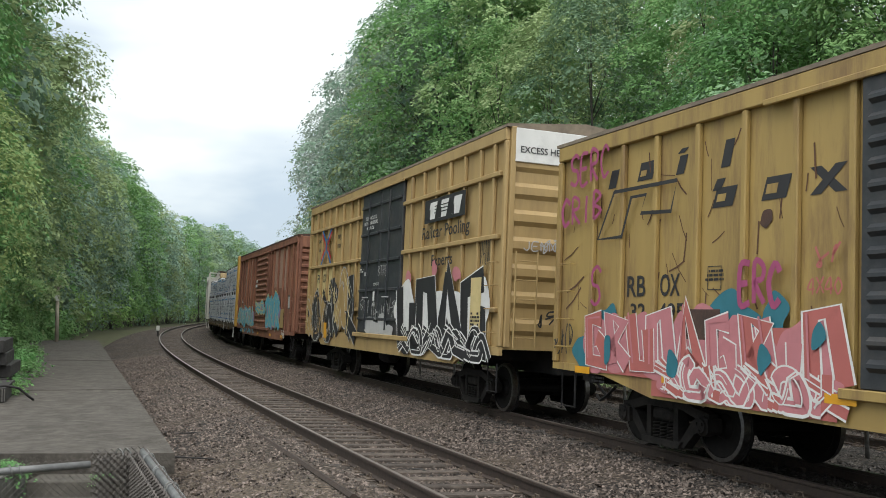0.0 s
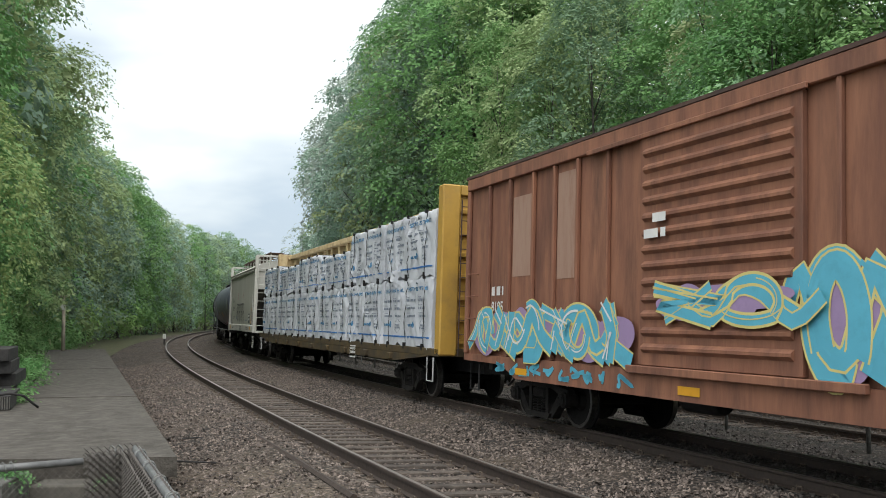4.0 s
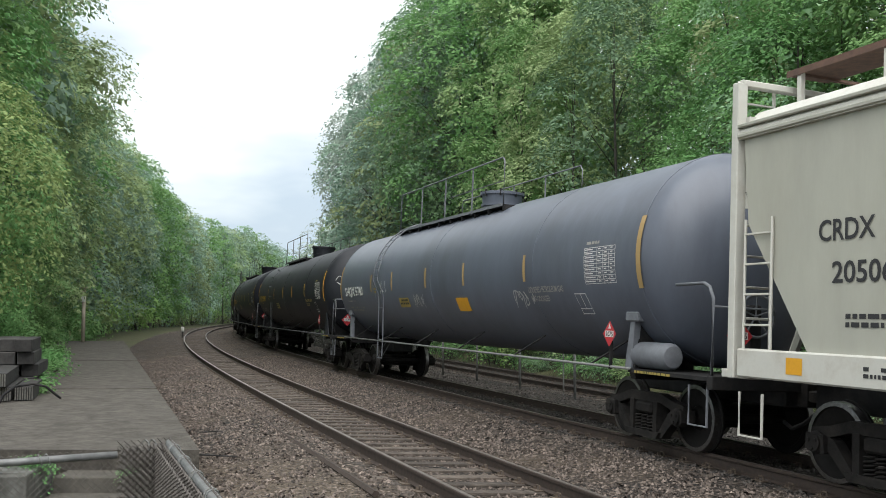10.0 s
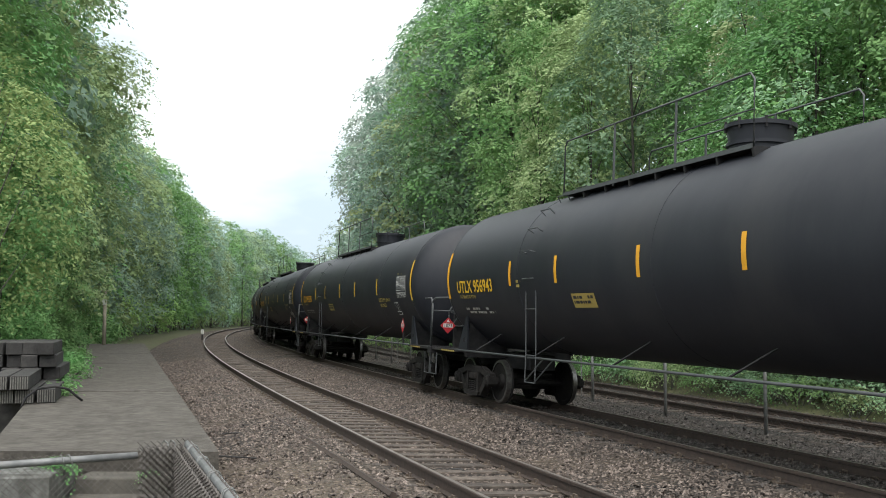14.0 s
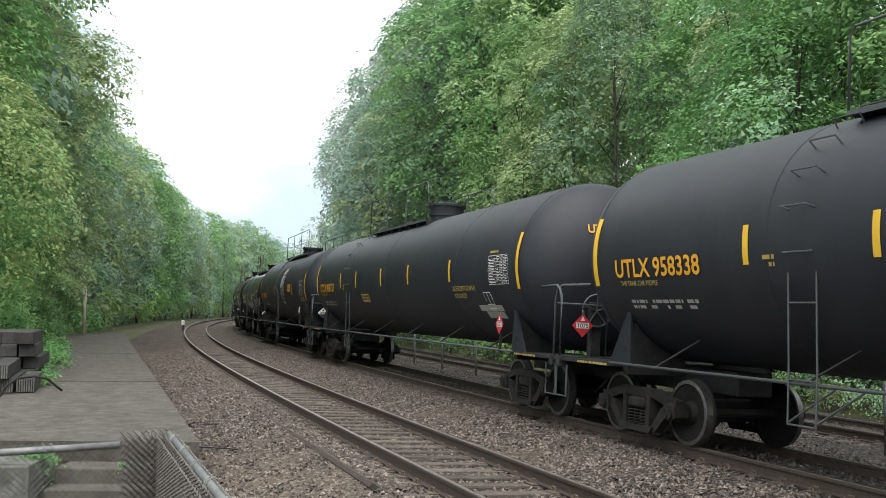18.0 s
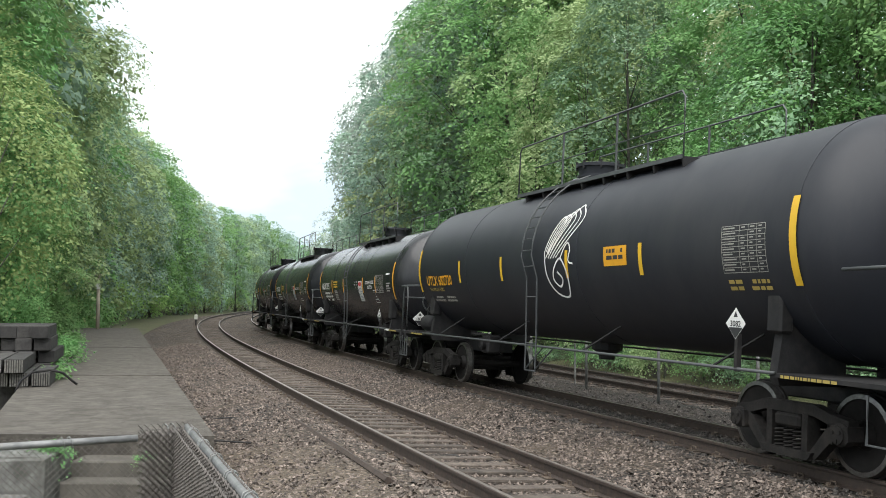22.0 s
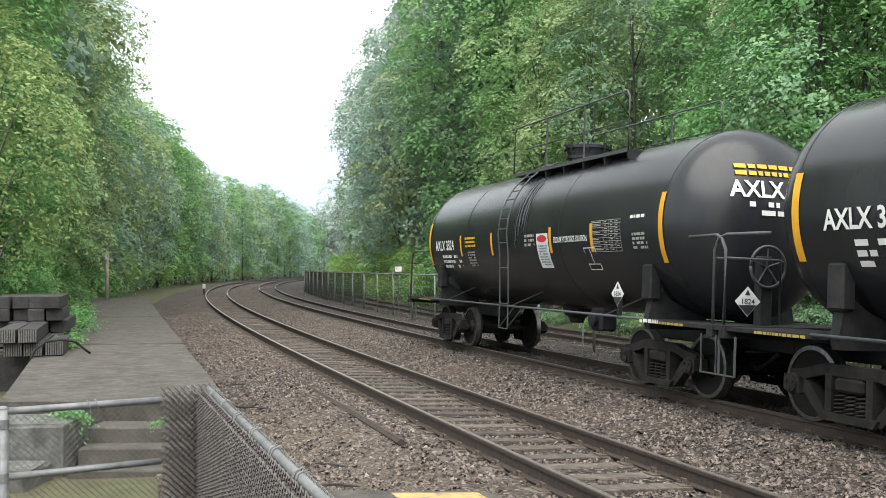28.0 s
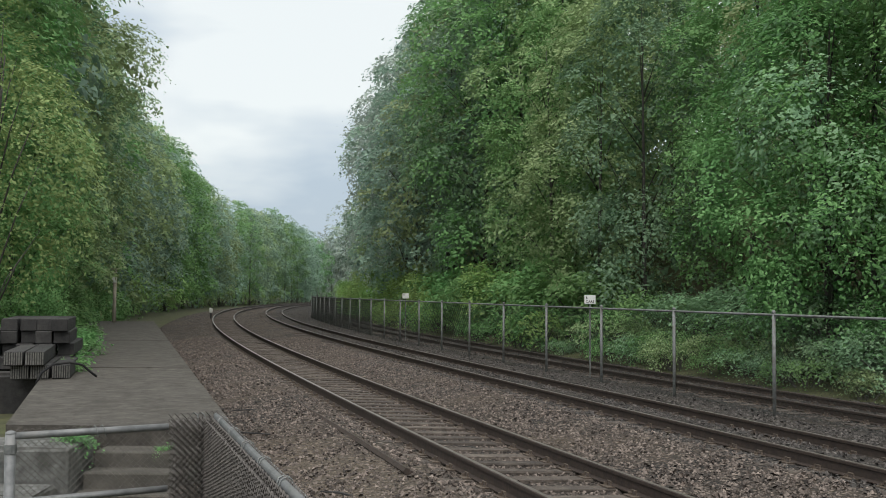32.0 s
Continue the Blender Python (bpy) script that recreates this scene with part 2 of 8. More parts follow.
PALE_CONCRETE = mat("pale_concrete", (0.103, 0.0936, 0.078), (0.0536, 0.0488, 0.0415), 5, 0.9, bump=0.4, stain=(0.0488, 0.0439, 0.0341), sscale=1.5, samount=0.8)
GALV = mat("galvanised_steel", (0.235, 0.245, 0.24), (0.14, 0.145, 0.14), 16, 0.62, 0.25, bump=0.2, stain=(0.0969, 0.0838, 0.0661), sscale=5, samount=0.7)
PALEGALV = mat("pale_zinc_pipe", (0.235, 0.24, 0.24), (0.13, 0.133, 0.133), 14, 0.55, 0.2, bump=0.15, stain=(0.17, 0.16, 0.145), sscale=7, samount=0.6)
MESHWIRE = mat("weathered_wire", (0.125, 0.112, 0.102), (0.05, 0.043, 0.039), 20, 0.75, 0.1)
DARKWIRE = mat("vinyl_coated_wire", (0.035, 0.04, 0.035), None, 20, 0.6, 0.0)
BARK = mat("bark", (0.10, 0.092, 0.08), (0.045, 0.042, 0.037), 12, 0.95, bump=0.9, bscale=16, stretchz=0.25)
YELLOWPAINT = mat("worn_yellow_paint", (0.50, 0.32, 0.08), (0.33, 0.23, 0.10), 12, 0.8, stain=(0.12, 0.105, 0.09), sscale=7, samount=1.0)
LEAVES = [leaf_mat("leaf_mid", (0.13, 0.235, 0.135), (0.35, 0.52, 0.29)),
          leaf_mat("leaf_dark", (0.115, 0.21, 0.13), (0.31, 0.46, 0.28)),
          leaf_mat("leaf_bright", (0.11, 0.25, 0.085), (0.28, 0.47, 0.19)),
          leaf_mat("leaf_young", (0.21, 0.30, 0.13), (0.44, 0.54, 0.28)),
          # distant haze put into the leaf colour, for far trees
          leaf_mat("leaf_haze_pale", (0.25, 0.31, 0.27), (0.50, 0.57, 0.49)),
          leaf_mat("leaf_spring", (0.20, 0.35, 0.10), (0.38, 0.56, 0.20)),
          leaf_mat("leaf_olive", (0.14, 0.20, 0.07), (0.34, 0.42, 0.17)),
          # bluish air haze put into the leaf colour, for far trees
          leaf_mat("leaf_haze_blue", (0.145, 0.24, 0.19), (0.41, 0.55, 0.42))]


# ---- building helpers ----
def part(name, bm, material, parent=None, label="", smooth=False, at=None):
    """Links a bmesh (or shared mesh data) as one mesh object, under its thing or part."""
    if isinstance(bm, bpy.types.Mesh):
        me = bm
    else:
        me = bpy.data.meshes.new(name)
        bm.normal_update()
        bm.to_mesh(me)
        bm.free()
        me.materials.append(material)
        if smooth:
            me.shade_smooth()
    ob = new(name, me)
    if parent:
        ob.parent = parent
    if at is not None:
        ob.matrix_basis = at
    if label:
        ob["label"] = label
    return ob


def thing(name, label, category, group="", kind="", at=None):
    ob = tagged(new(name), label, category, group, kind)
    ob.empty_display_size = 0.2
    if at is not None:
        ob.matrix_basis = at
    return ob


def add_box(bm, x0, x1, y0, y1, z0, z1, bevel=0.0):
    r = bmesh.ops.create_cube(bm, size=1.0, matrix=Matrix.LocRotScale(((x0 + x1) / 2, (y0 + y1) / 2, (z0 + z1) / 2), None, (x1 - x0, y1 - y0, z1 - z0)))
    if bevel:
        bmesh.ops.bevel(bm, geom=list({e for v in r["verts"] for e in v.link_edges}), offset=bevel, segments=1, affect="EDGES")
    return bm


def box(x0, x1, y0, y1, z0, z1, bevel=0.0):
    return add_box(bmesh.new(), x0, x1, y0, y1, z0, z1, bevel)


def add_tube(bm, pts, r, seg=6, closed=False):
    """A round bar along the points."""
    pts = [Vector(p) for p in pts]
    rings = []
    n = len(pts)
    for i, p in enumerate(pts):
        a = pts[(i - 1) % n] if (i or closed) else p
        b = pts[(i + 1) % n] if (i < n - 1 or closed) else p
        d = (b - a).normalized()
        u = d.cross(Vector((0, 0, 1)))
        if u.length < 0.05:
            u = d.cross(Vector((1, 0, 0)))
        u.normalize()
        w = d.cross(u)
        rad = r[i] if isinstance(r, (list, tuple)) else r
        rings.append([bm.verts.new(p + (u * math.cos(k * 2 * math.pi / seg) + w * math.sin(k * 2 * math.pi / seg)) * rad) for k in range(seg)])
    for i in range(n if closed else n - 1):
        A, B = rings[i], rings[(i + 1) % n]
        for k in range(seg):
            bm.faces.new((A[k], A[(k + 1) % seg], B[(k + 1) % seg], B[k]))
    if not closed:
        bm.faces.new(rings[0][::-1])
        bm.faces.new(rings[-1])
    return bm


def tube(pts, r, seg=6):
    return add_tube(bmesh.new(), pts, r, seg)


def add_prism(bm, outline, a, b, axis="y"):
    """A flat outline (u, v) drawn out from a to b along an axis: y gives (u, t, v), x gives (t, u, v), z gives (u, v, t)."""
    def put(u, v, t):
        return {"y": (u, t, v), "x": (t, u, v), "z": (u, v, t)}[axis]
    A = [bm.verts.new(put(u, v, a)) for u, v in outline]
    B = [bm.verts.new(put(u, v, b)) for u, v in outline]
    n = len(outline)
    bm.faces.new(A)
    bm.faces.new(B[::-1])
    for i in range(n):
        bm.faces.new((A[i], B[i], B[(i + 1) % n], A[(i + 1) % n]))
    bmesh.ops.recalc_face_normals(bm, faces=bm.faces)
    return bm


def prism(outline, a, b, axis="y"):
    return add_prism(bmesh.new(), outline, a, b, axis)


def add_lathe(bm, prof, seg, axis="y", at=(0, 0, 0), tread=()):
    """A turned solid; prof holds (along, radius)."""
    rings = []
    for t, r in prof:
        ring = []
        for k in range(seg):
            c, s = math.cos(k * 2 * math.pi / seg), math.sin(k * 2 * math.pi / seg)
            p = (r * c, t, r * s) if axis == "y" else ((t, r * c, r * s) if axis == "x" else (r * c, r * s, t))
            ring.append(bm.verts.new(Vector(p) + Vector(at)))
        rings.append(ring)
    for i in range(len(rings) - 1):
        for k in range(seg):
            f = bm.faces.new((rings[i][k], rings[i][(k + 1) % seg], rings[i + 1][(k + 1) % seg], rings[i + 1][k]))
            if i in tread:
                f.material_index = 1
    bm.faces.new(rings[0])
    bm.faces.new(rings[-1])
    bmesh.ops.recalc_face_normals(bm, faces=bm.faces)
    return bm


def soup(name, verts, faces, material, smooth=False):
    me = bpy.data.meshes.new(name)
    me.from_pydata(verts, [], faces)
    me.materials.append(material)
    if smooth:
        me.shade_smooth()
    return me


# ---- the plan: three tracks on one widening curve ----
TH, K0, K1, OFF, SEP = 0.34021, -0.00099613, -1.6428e-05, 4.9661, 4.169
S = np.arange(-90, 230.01, 0.1)
HD = TH + K0 * S + K1 * S * S / 2
i0 = int(np.argmin(abs(S)))
CX, CY = np.cumsum(-np.sin(HD)) * 0.1, np.cumsum(np.cos(HD)) * 0.1
CX, CY = CX - CX[i0] + OFF, CY - CY[i0]


def heading(s):
    return float(np.interp(s, S, HD))


def along(s, d, z=0.0):
    """The place s metres along the near track and d metres to its right."""
    h = heading(s)
    return Vector((float(np.interp(s, S, CX)) + math.cos(h) * d, float(np.interp(s, S, CY)) + math.sin(h) * d, z))


def sd_of(x, y):
    """The nearest track position and the offset from it, for arrays."""
    x, y = np.asarray(x, float).ravel(), np.asarray(y, float).ravel()
    s5 = S[::10]
    dd = (x[:, None] - CX[::10][None]) ** 2 + (y[:, None] - CY[::10][None]) ** 2
    j = np.argmin(dd, 1)
    s = s5[j]
    h = HD[::10][j]
    return s, (x - CX[::10][j]) * np.cos(h) + (y - CY[::10][j]) * np.sin(h)


def terrain(d):
    """The ground's height by offset from the near track: flat woods, the cutting, the wooded hillside."""
    return np.interp(d, [-400, -60, -14, -6, -3.2, -2.2, 7.0, 11.5, 13.5, 18, 30, 48, 70, 400],
                     [2.0, 1.0, -0.5, -0.55, -0.5, -0.45, -0.6, -0.6, -0.2, 2.2, 9.0, 17, 22, 30])


# ---- ground ----
def lattice(lo, hi, far):
    near = np.arange(lo, hi + 0.1, 2.0)
    out = [hi + 4 * 1.45 ** k for k in range(16)]
    inn = [lo - 4 * 1.45 ** k for k in range(16)]
    return np.array([v for v in sorted(inn) if v > -far] + list(near) + [v for v in out if v < far])


gx, gy = lattice(-60, 90, 2600), lattice(-30, 150, 2600)
GX, GY = np.meshgrid(gx, gy)
gs, gd = sd_of(GX, GY)
gz = terrain(gd) + np.random.RandomState(3).normal(0, 0.06, gd.size) * (abs(gd) > 12)
nx_ = len(gx)
gf = [(j * nx_ + i, j * nx_ + i + 1, (j + 1) * nx_ + i + 1, (j + 1) * nx_ + i) for j in range(len(gy) - 1) for i in range(nx_ - 1)]
tagged(new("ground", soup("ground", list(zip(GX.ravel().tolist(), GY.ravel().tolist(), gz.tolist())), gf, SOIL, True)), "leaf-strewn forest floor rising to a wooded hillside", "ground", kind="structure")

# ballast bed under the tracks, in gentle humps
rs = np.random.RandomState(5)
bs = np.concatenate([np.arange(-40, 60, 0.5), np.arange(60, 200, 1.5)])
bd = np.array([-4.3, -3.9, -3.6, -3.0, -2.5, -2.0, -1.6, -1.2, -0.6, 0, 0.6, 1.2, 1.6, 2.1, 2.6, 3.0, 3.5, 4.17, 4.8, 5.4, 5.9, 6.5, 7.1, 7.6, 8.2, 8.8, 9.5, 10.2, 10.9, 11.6, 12.3])
bz = np.array([-0.6, -0.40, -0.34, -0.30, -0.27, -0.195, -0.155, -0.15, -0.235, -0.255, -0.285, -0.26, -0.255, -0.23, -0.18, -0.165, -0.195, -0.215, -0.235, -0.265, -0.33, -0.38, -0.42, -0.46, -0.48, -0.49, -0.49, -0.50, -0.5, -0.53, -0.62])
bv = [tuple(along(s, d, z + rs.normal(0, 0.012))) for s in bs for d, z in zip(bd, bz)]
nb = len(bd)
cut_ = int(np.argmin(abs(bd - 3.0)))
bf = [(j * nb + i, j * nb + i + 1, (j + 1) * nb + i + 1, (j + 1) * nb + i) for j in range(len(bs) - 1) for i in range(nb - 1)]
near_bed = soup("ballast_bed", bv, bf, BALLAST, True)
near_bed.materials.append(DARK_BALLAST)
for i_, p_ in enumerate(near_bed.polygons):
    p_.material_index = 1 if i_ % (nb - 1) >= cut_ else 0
tagged(new("ballast_bed", near_bed), "brown crushed stone ballast bed, darker from the far track outward", "ballast", kind="structure")


def bed(d):
    return float(np.interp(d, bd, bz))


def pebbles(name, count, place, size, material, seed, label):
    """Loose stones as one joined mesh: sharp four-sided lumps set in the bed, each turned its own way."""
    r = np.random.RandomState(seed)
    base = np.array([(1, 0, -0.4), (-1, 0, -0.4), (0, 1, -0.4), (0, -1, -0.4), (0.15, 0.1, 0.75)], float)
    tri = np.array([(0, 2, 4), (2, 1, 4), (1, 3, 4), (3, 0, 4)])
    P0 = np.array([place(r) for _ in range(count)])
    sz = size * r.uniform(0.5, 1.25, (count, 1, 1)) * r.uniform(0.6, 1.25, (count, 5, 1))
    q = r.normal(size=(count, 4)) * np.array([1.0, 0.28, 0.28, 1.0])
    q /= np.linalg.norm(q, axis=1, keepdims=True)
    w, x, y, z = q.T
    R = np.array([[1 - 2 * (y * y + z * z), 2 * (x * y - z * w), 2 * (x * z + y * w)], [2 * (x * y + z * w), 1 - 2 * (x * x + z * z), 2 * (y * z - x * w)], [2 * (x * z - y * w), 2 * (y * z + x * w), 1 - 2 * (x * x + y * y)]]).transpose(2, 0, 1)
    V = np.einsum("nij,nkj->nki", R, base[None] * sz) + P0[:, None]
    F = (tri[None] + 5 * np.arange(count)[:, None, None]).reshape(-1, 3)
    return tagged(new(name, soup(name, V.reshape(-1, 3).tolist(), F.tolist(), material)), label, "stones", kind="stuff")


def stone_place(d0, d1, s0, s1, power):
    def place(r):
        s = s0 + (s1 - s0) * r.rand() ** power
        d = r.uniform(d0, d1)
        return tuple(along(s, d, bed(d) + r.uniform(-0.012, 0.018)))
    return place


pebbles("ballast_stones", 80000, stone_place(-4.1, 3.1, 4.5, 46, 1.7), 0.031, STONE, 11, "loose brown crushed stones on the ballast")
pebbles("ballast_stones", 25000, stone_place(2.9, 7.4, 6.0, 42, 1.5), 0.034, DARK_STONE, 13, "loose dark stones round the far track")
pebbles("ballast_stones", 9000, stone_place(7.4, 12.2, 8, 60, 1.3), 0.04, DARK_STONE, 12, "loose grey crushed stones beyond the fence")

# ---- tracks ----
RAIL_PROFILE = [(-0.075, -0.175), (0.075, -0.175), (0.075, -0.163), (0.014, -0.148), (0.010, -0.05), (0.036, -0.04), (0.037, -0.008), (0.028, 0.0), (-0.028, 0.0), (-0.037, -0.008), (-0.036, -0.04), (-0.010, -0.05), (-0.014, -0.148), (-0.075, -0.163)]


def rail(name, d, z, lean, s0, s1, parent, head):
    ss = np.arange(s0, s1, 1.5)
    vs, fs = [], []
    n = len(RAIL_PROFILE)
    for j, s in enumerate(ss):
        vs += [tuple(along(s, d + u, z + v - u * lean)) for u, v in RAIL_PROFILE]
        if j:
            fs += [((j - 1) * n + k, j * n + k, j * n + (k + 1) % n, (j - 1) * n + (k + 1) % n) for k in range(n)]
    me = soup(name, vs, fs, RAIL)
    me.materials.append(head)
    for i, p in enumerate(me.polygons):
        if i % n in (7,):
            p.material_index = 1
    return part(name, me, None, parent)


def tie_mesh():
    bm = box(-0.115, 0.115, -1.3, 1.3, -0.34, -0.176, 0.012)
    for v in bm.verts:
        v.co += Vector((random.uniform(-0.006, 0.006), random.uniform(-0.02, 0.02), random.uniform(-0.006, 0.006)))
    me = bpy.data.meshes.new("tie")
    bm.to_mesh(me)
    bm.free()
    me.materials.append(TIE)
    return me


TIES = [tie_mesh() for _ in range(4)]


def plate_mesh():
    bm = box(-0.09, 0.09, -0.17, 0.17, -0.178, -0.166)
    for sy in (-1, 1):
        add_tube(bm, [(-0.045, sy * 0.10, -0.166), (-0.045, sy * 0.095, -0.118), (0.045, sy * 0.095, -0.118), (0.045, sy * 0.10, -0.166)], 0.012, 5)
        add_box(bm, 0.05, 0.07, sy * 0.12 - 0.012, sy * 0.12 + 0.012, -0.17, -0.135)
    me = bpy.data.meshes.new("tie_plate")
    bm.to_mesh(me)
    bm.free()
    me.materials.append(CLIP)
    return me


PLATE = plate_mesh()


def track(name, d, z, cant, s_near, s_far, n_ties, label, head):
    """Two rails on timber ties; cant: by how much the inner rail lies lower."""
    tr = tagged(thing(name, label, "railway track"), kind="structure")
    lean = cant / 1.505
    rail("rail", d - 0.7525, z, lean, -60, 190, tr, head)
    rail("rail", d + 0.7525, z - cant, lean, -60, 190, tr, head)
    s = s_near
    r = random.Random(len(name))
    k = 0
    while s < s_far and k < n_ties:
        h = math.degrees(heading(s))
        m = pose(*along(s, d, z - cant / 2 + r.uniform(-0.012, 0.004)), math.degrees(lean), 0, 90 + h + r.uniform(-1.2, 1.2))
        part("tie", TIES[k % 4], None, tr, at=m)
        if s < 38:
            for side in (-1, 1):
                part("tie_plate", PLATE, None, tr, at=pose(*along(s, d + side * 0.7525, z - cant / 2 - side * cant / 2), math.degrees(lean), 0, 90 + h))
        s += 0.545
        k += 1
    return tr


track("near_track", 0.0, 0.0, 0.08, 1.5, 125, 225, "weathered near railway track with rusty rails on timber ties", RAILTOP)
track("far_track", SEP, 0.0, 0.08, 4.0, 125, 215, "far railway track with polished rails on half-buried ties", RAILTOP)
track("third_track", 9.5, -0.30, 0.05, 8.0, 90, 140, "disused third track behind the chain-link fence", RAIL)

# ---- old platform, steps and the near platform's corner ----
def slab(name, corners, z0, z1, material, parent=None, label=""):
    return part(name, prism(corners, z0, z1, "z"), material, parent, label)


ZP = 0.2
platform = tagged(thing("platform", "long weathered grey concrete platform with moss in its joints", "platform"), kind="structure")
PL = [Vector((-5.55, 12.3)), Vector((-20.1, 54.0))]
PR = [Vector((-2.62, 12.2)), Vector((-16.3, 54.5))]
cuts = [0, 0.13, 0.22, 0.34, 0.5, 0.68, 0.85, 1.0]
for a, b in zip(cuts[:-1], cuts[1:]):
    g = 0.012 / 42
    q = [PL[0].lerp(PL[1], a + g), PR[0].lerp(PR[1], a + g), PR[0].lerp(PR[1], b - g), PL[0].lerp(PL[1], b - g)]
    tilt = random.uniform(-0.006, 0.006)
    slab("platform_slab", [tuple(p) for p in q], -0.05, ZP + tilt, CONCRETE, platform)
q = [PL[0], PR[0] + Vector((-0.12, 0.06)), PR[1] + Vector((-0.12, 0)), PL[1]]
slab("platform_base", [tuple(p) for p in q], -0.7, -0.054, CONCRETE, platform)

steps = tagged(thing("concrete_steps", "crumbling concrete steps below the platform's end with weeds growing in them", "steps"), kind="structure")
for k in range(5):
    part("step", box(-4.25, -2.85, 12.14 - 0.34 * (k + 1), 12.5, -1.4, ZP - 0.06 - 0.19 * (k + 1), 0.02), PALE_CONCRETE, steps)
rb = random.Random(17)
for x0, x1, y0, y1, z0, z1 in ((-5.7, -4.32, 11.2, 12.1, -0.9, 0.09), (-5.6, -4.42, 10.5, 11.16, -1.3, -0.30), (-5.1, -4.36, 9.9, 10.44, -1.4, -0.62), (-5.7, -5.15, 9.8, 10.46, -1.4, -0.5)):
    bm = box(x0, x1, y0, y1, z0, z1, 0.05)
    for v in bm.verts:
        v.co += Vector((rb.uniform(-0.04, 0.04), rb.uniform(-0.04, 0.04), rb.uniform(-0.03, 0.03)))
    part("broken_block", bm, BROKEN_CONCRETE, steps, "pale broken concrete block")

near_platform = tagged(thing("near_platform", "paved platform corner with a worn yellow edge stripe", "platform"), kind="structure")
nb_ = [tuple(along(s, d).xy) for s, d in ((-40, -1.75), (8.8, -1.75), (9.45, -3.3), (9.3, -4.0), (-40, -4.0))]
slab("paving", nb_, -0.5, 0.08, CONCRETE, near_platform)
ns_ = [tuple(along(s, d).xy) for s, d in ((-40, -1.85), (8.78, -1.85), (9.02, -2.5), (-40, -2.5))]
slab("edge_stripe", ns_, 0.08, 0.085, YELLOWPAINT, near_platform, "worn yellow painted edge stripe")
landing = tagged(thing("stair_landing", "concrete landing behind the pipe fence", "landing"), kind="structure")
slab("landing_slab", [tuple(along(s, d).xy) for s, d in ((-12, -4.02), (4.2, -4.02), (4.2, -8.5), (-12, -8.5))], -0.6, 0.18, CONCRETE, landing)


# ---- chain-link fences ----
def chain_link(p0, p1, z0, z1, pitch, r, slack=0.0, seg=3):
    """Woven diamond wire between two points, as zigzag wires."""
    p0, p1 = Vector(p0), Vector(p1)
    L = (p1 - p0).length
    u = (p1 - p0) / L
    nrm = Vector((-u.y, u.x))
    vs, fs = [], []
    rows = max(2, int(round((z1 - z0) / (pitch / 2))))
    dz = (z1 - z0) / rows
    k = 0
    x = 0.0
    side = [(math.cos(a), math.sin(a)) for a in (0.5, 2.6, 4.7)]
    while x < L - pitch / 2:
        for j in range(rows + 1):
            xx = x + (pitch / 2 if j % 2 else 0.0)
            off = 0.5 * r * (1 if (j + k) % 2 else -1) + slack * math.sin(xx * 3.1) * math.sin(j / rows * math.pi)
            c = p0 + u * xx + nrm * off
            for ca, sa in side:
                vs.append((c.x + u.x * ca * r + nrm.x * sa * r, c.y + u.y * ca * r + nrm.y * sa * r, z0 + j * dz))
            if j:
                b = len(vs) - 6
                fs += [(b + i, b + (i + 1) % 3, b + 3 + (i + 1) % 3, b + 3 + i) for i in range(3)]
        # the returning half of the diamond
        for j in range(rows + 1):
            xx = x + (pitch / 2 if j % 2 else pitch)
            off = -0.5 * r * (1 if (j + k) % 2 else -1) + slack * math.sin(xx * 3.1) * math.sin(j / rows * math.pi)
            c = p0 + u * xx + nrm * off
            for ca, sa in side:
                vs.append((c.x + u.x * ca * r + nrm.x * sa * r, c.y + u.y * ca * r + nrm.y * sa * r, z0 + j * dz))
            if j:
                b = len(vs) - 6
                fs += [(b + i, b + (i + 1) % 3, b + 3 + (i + 1) % 3, b + 3 + i) for i in range(3)]
        x += pitch
        k += 1
    return vs, fs


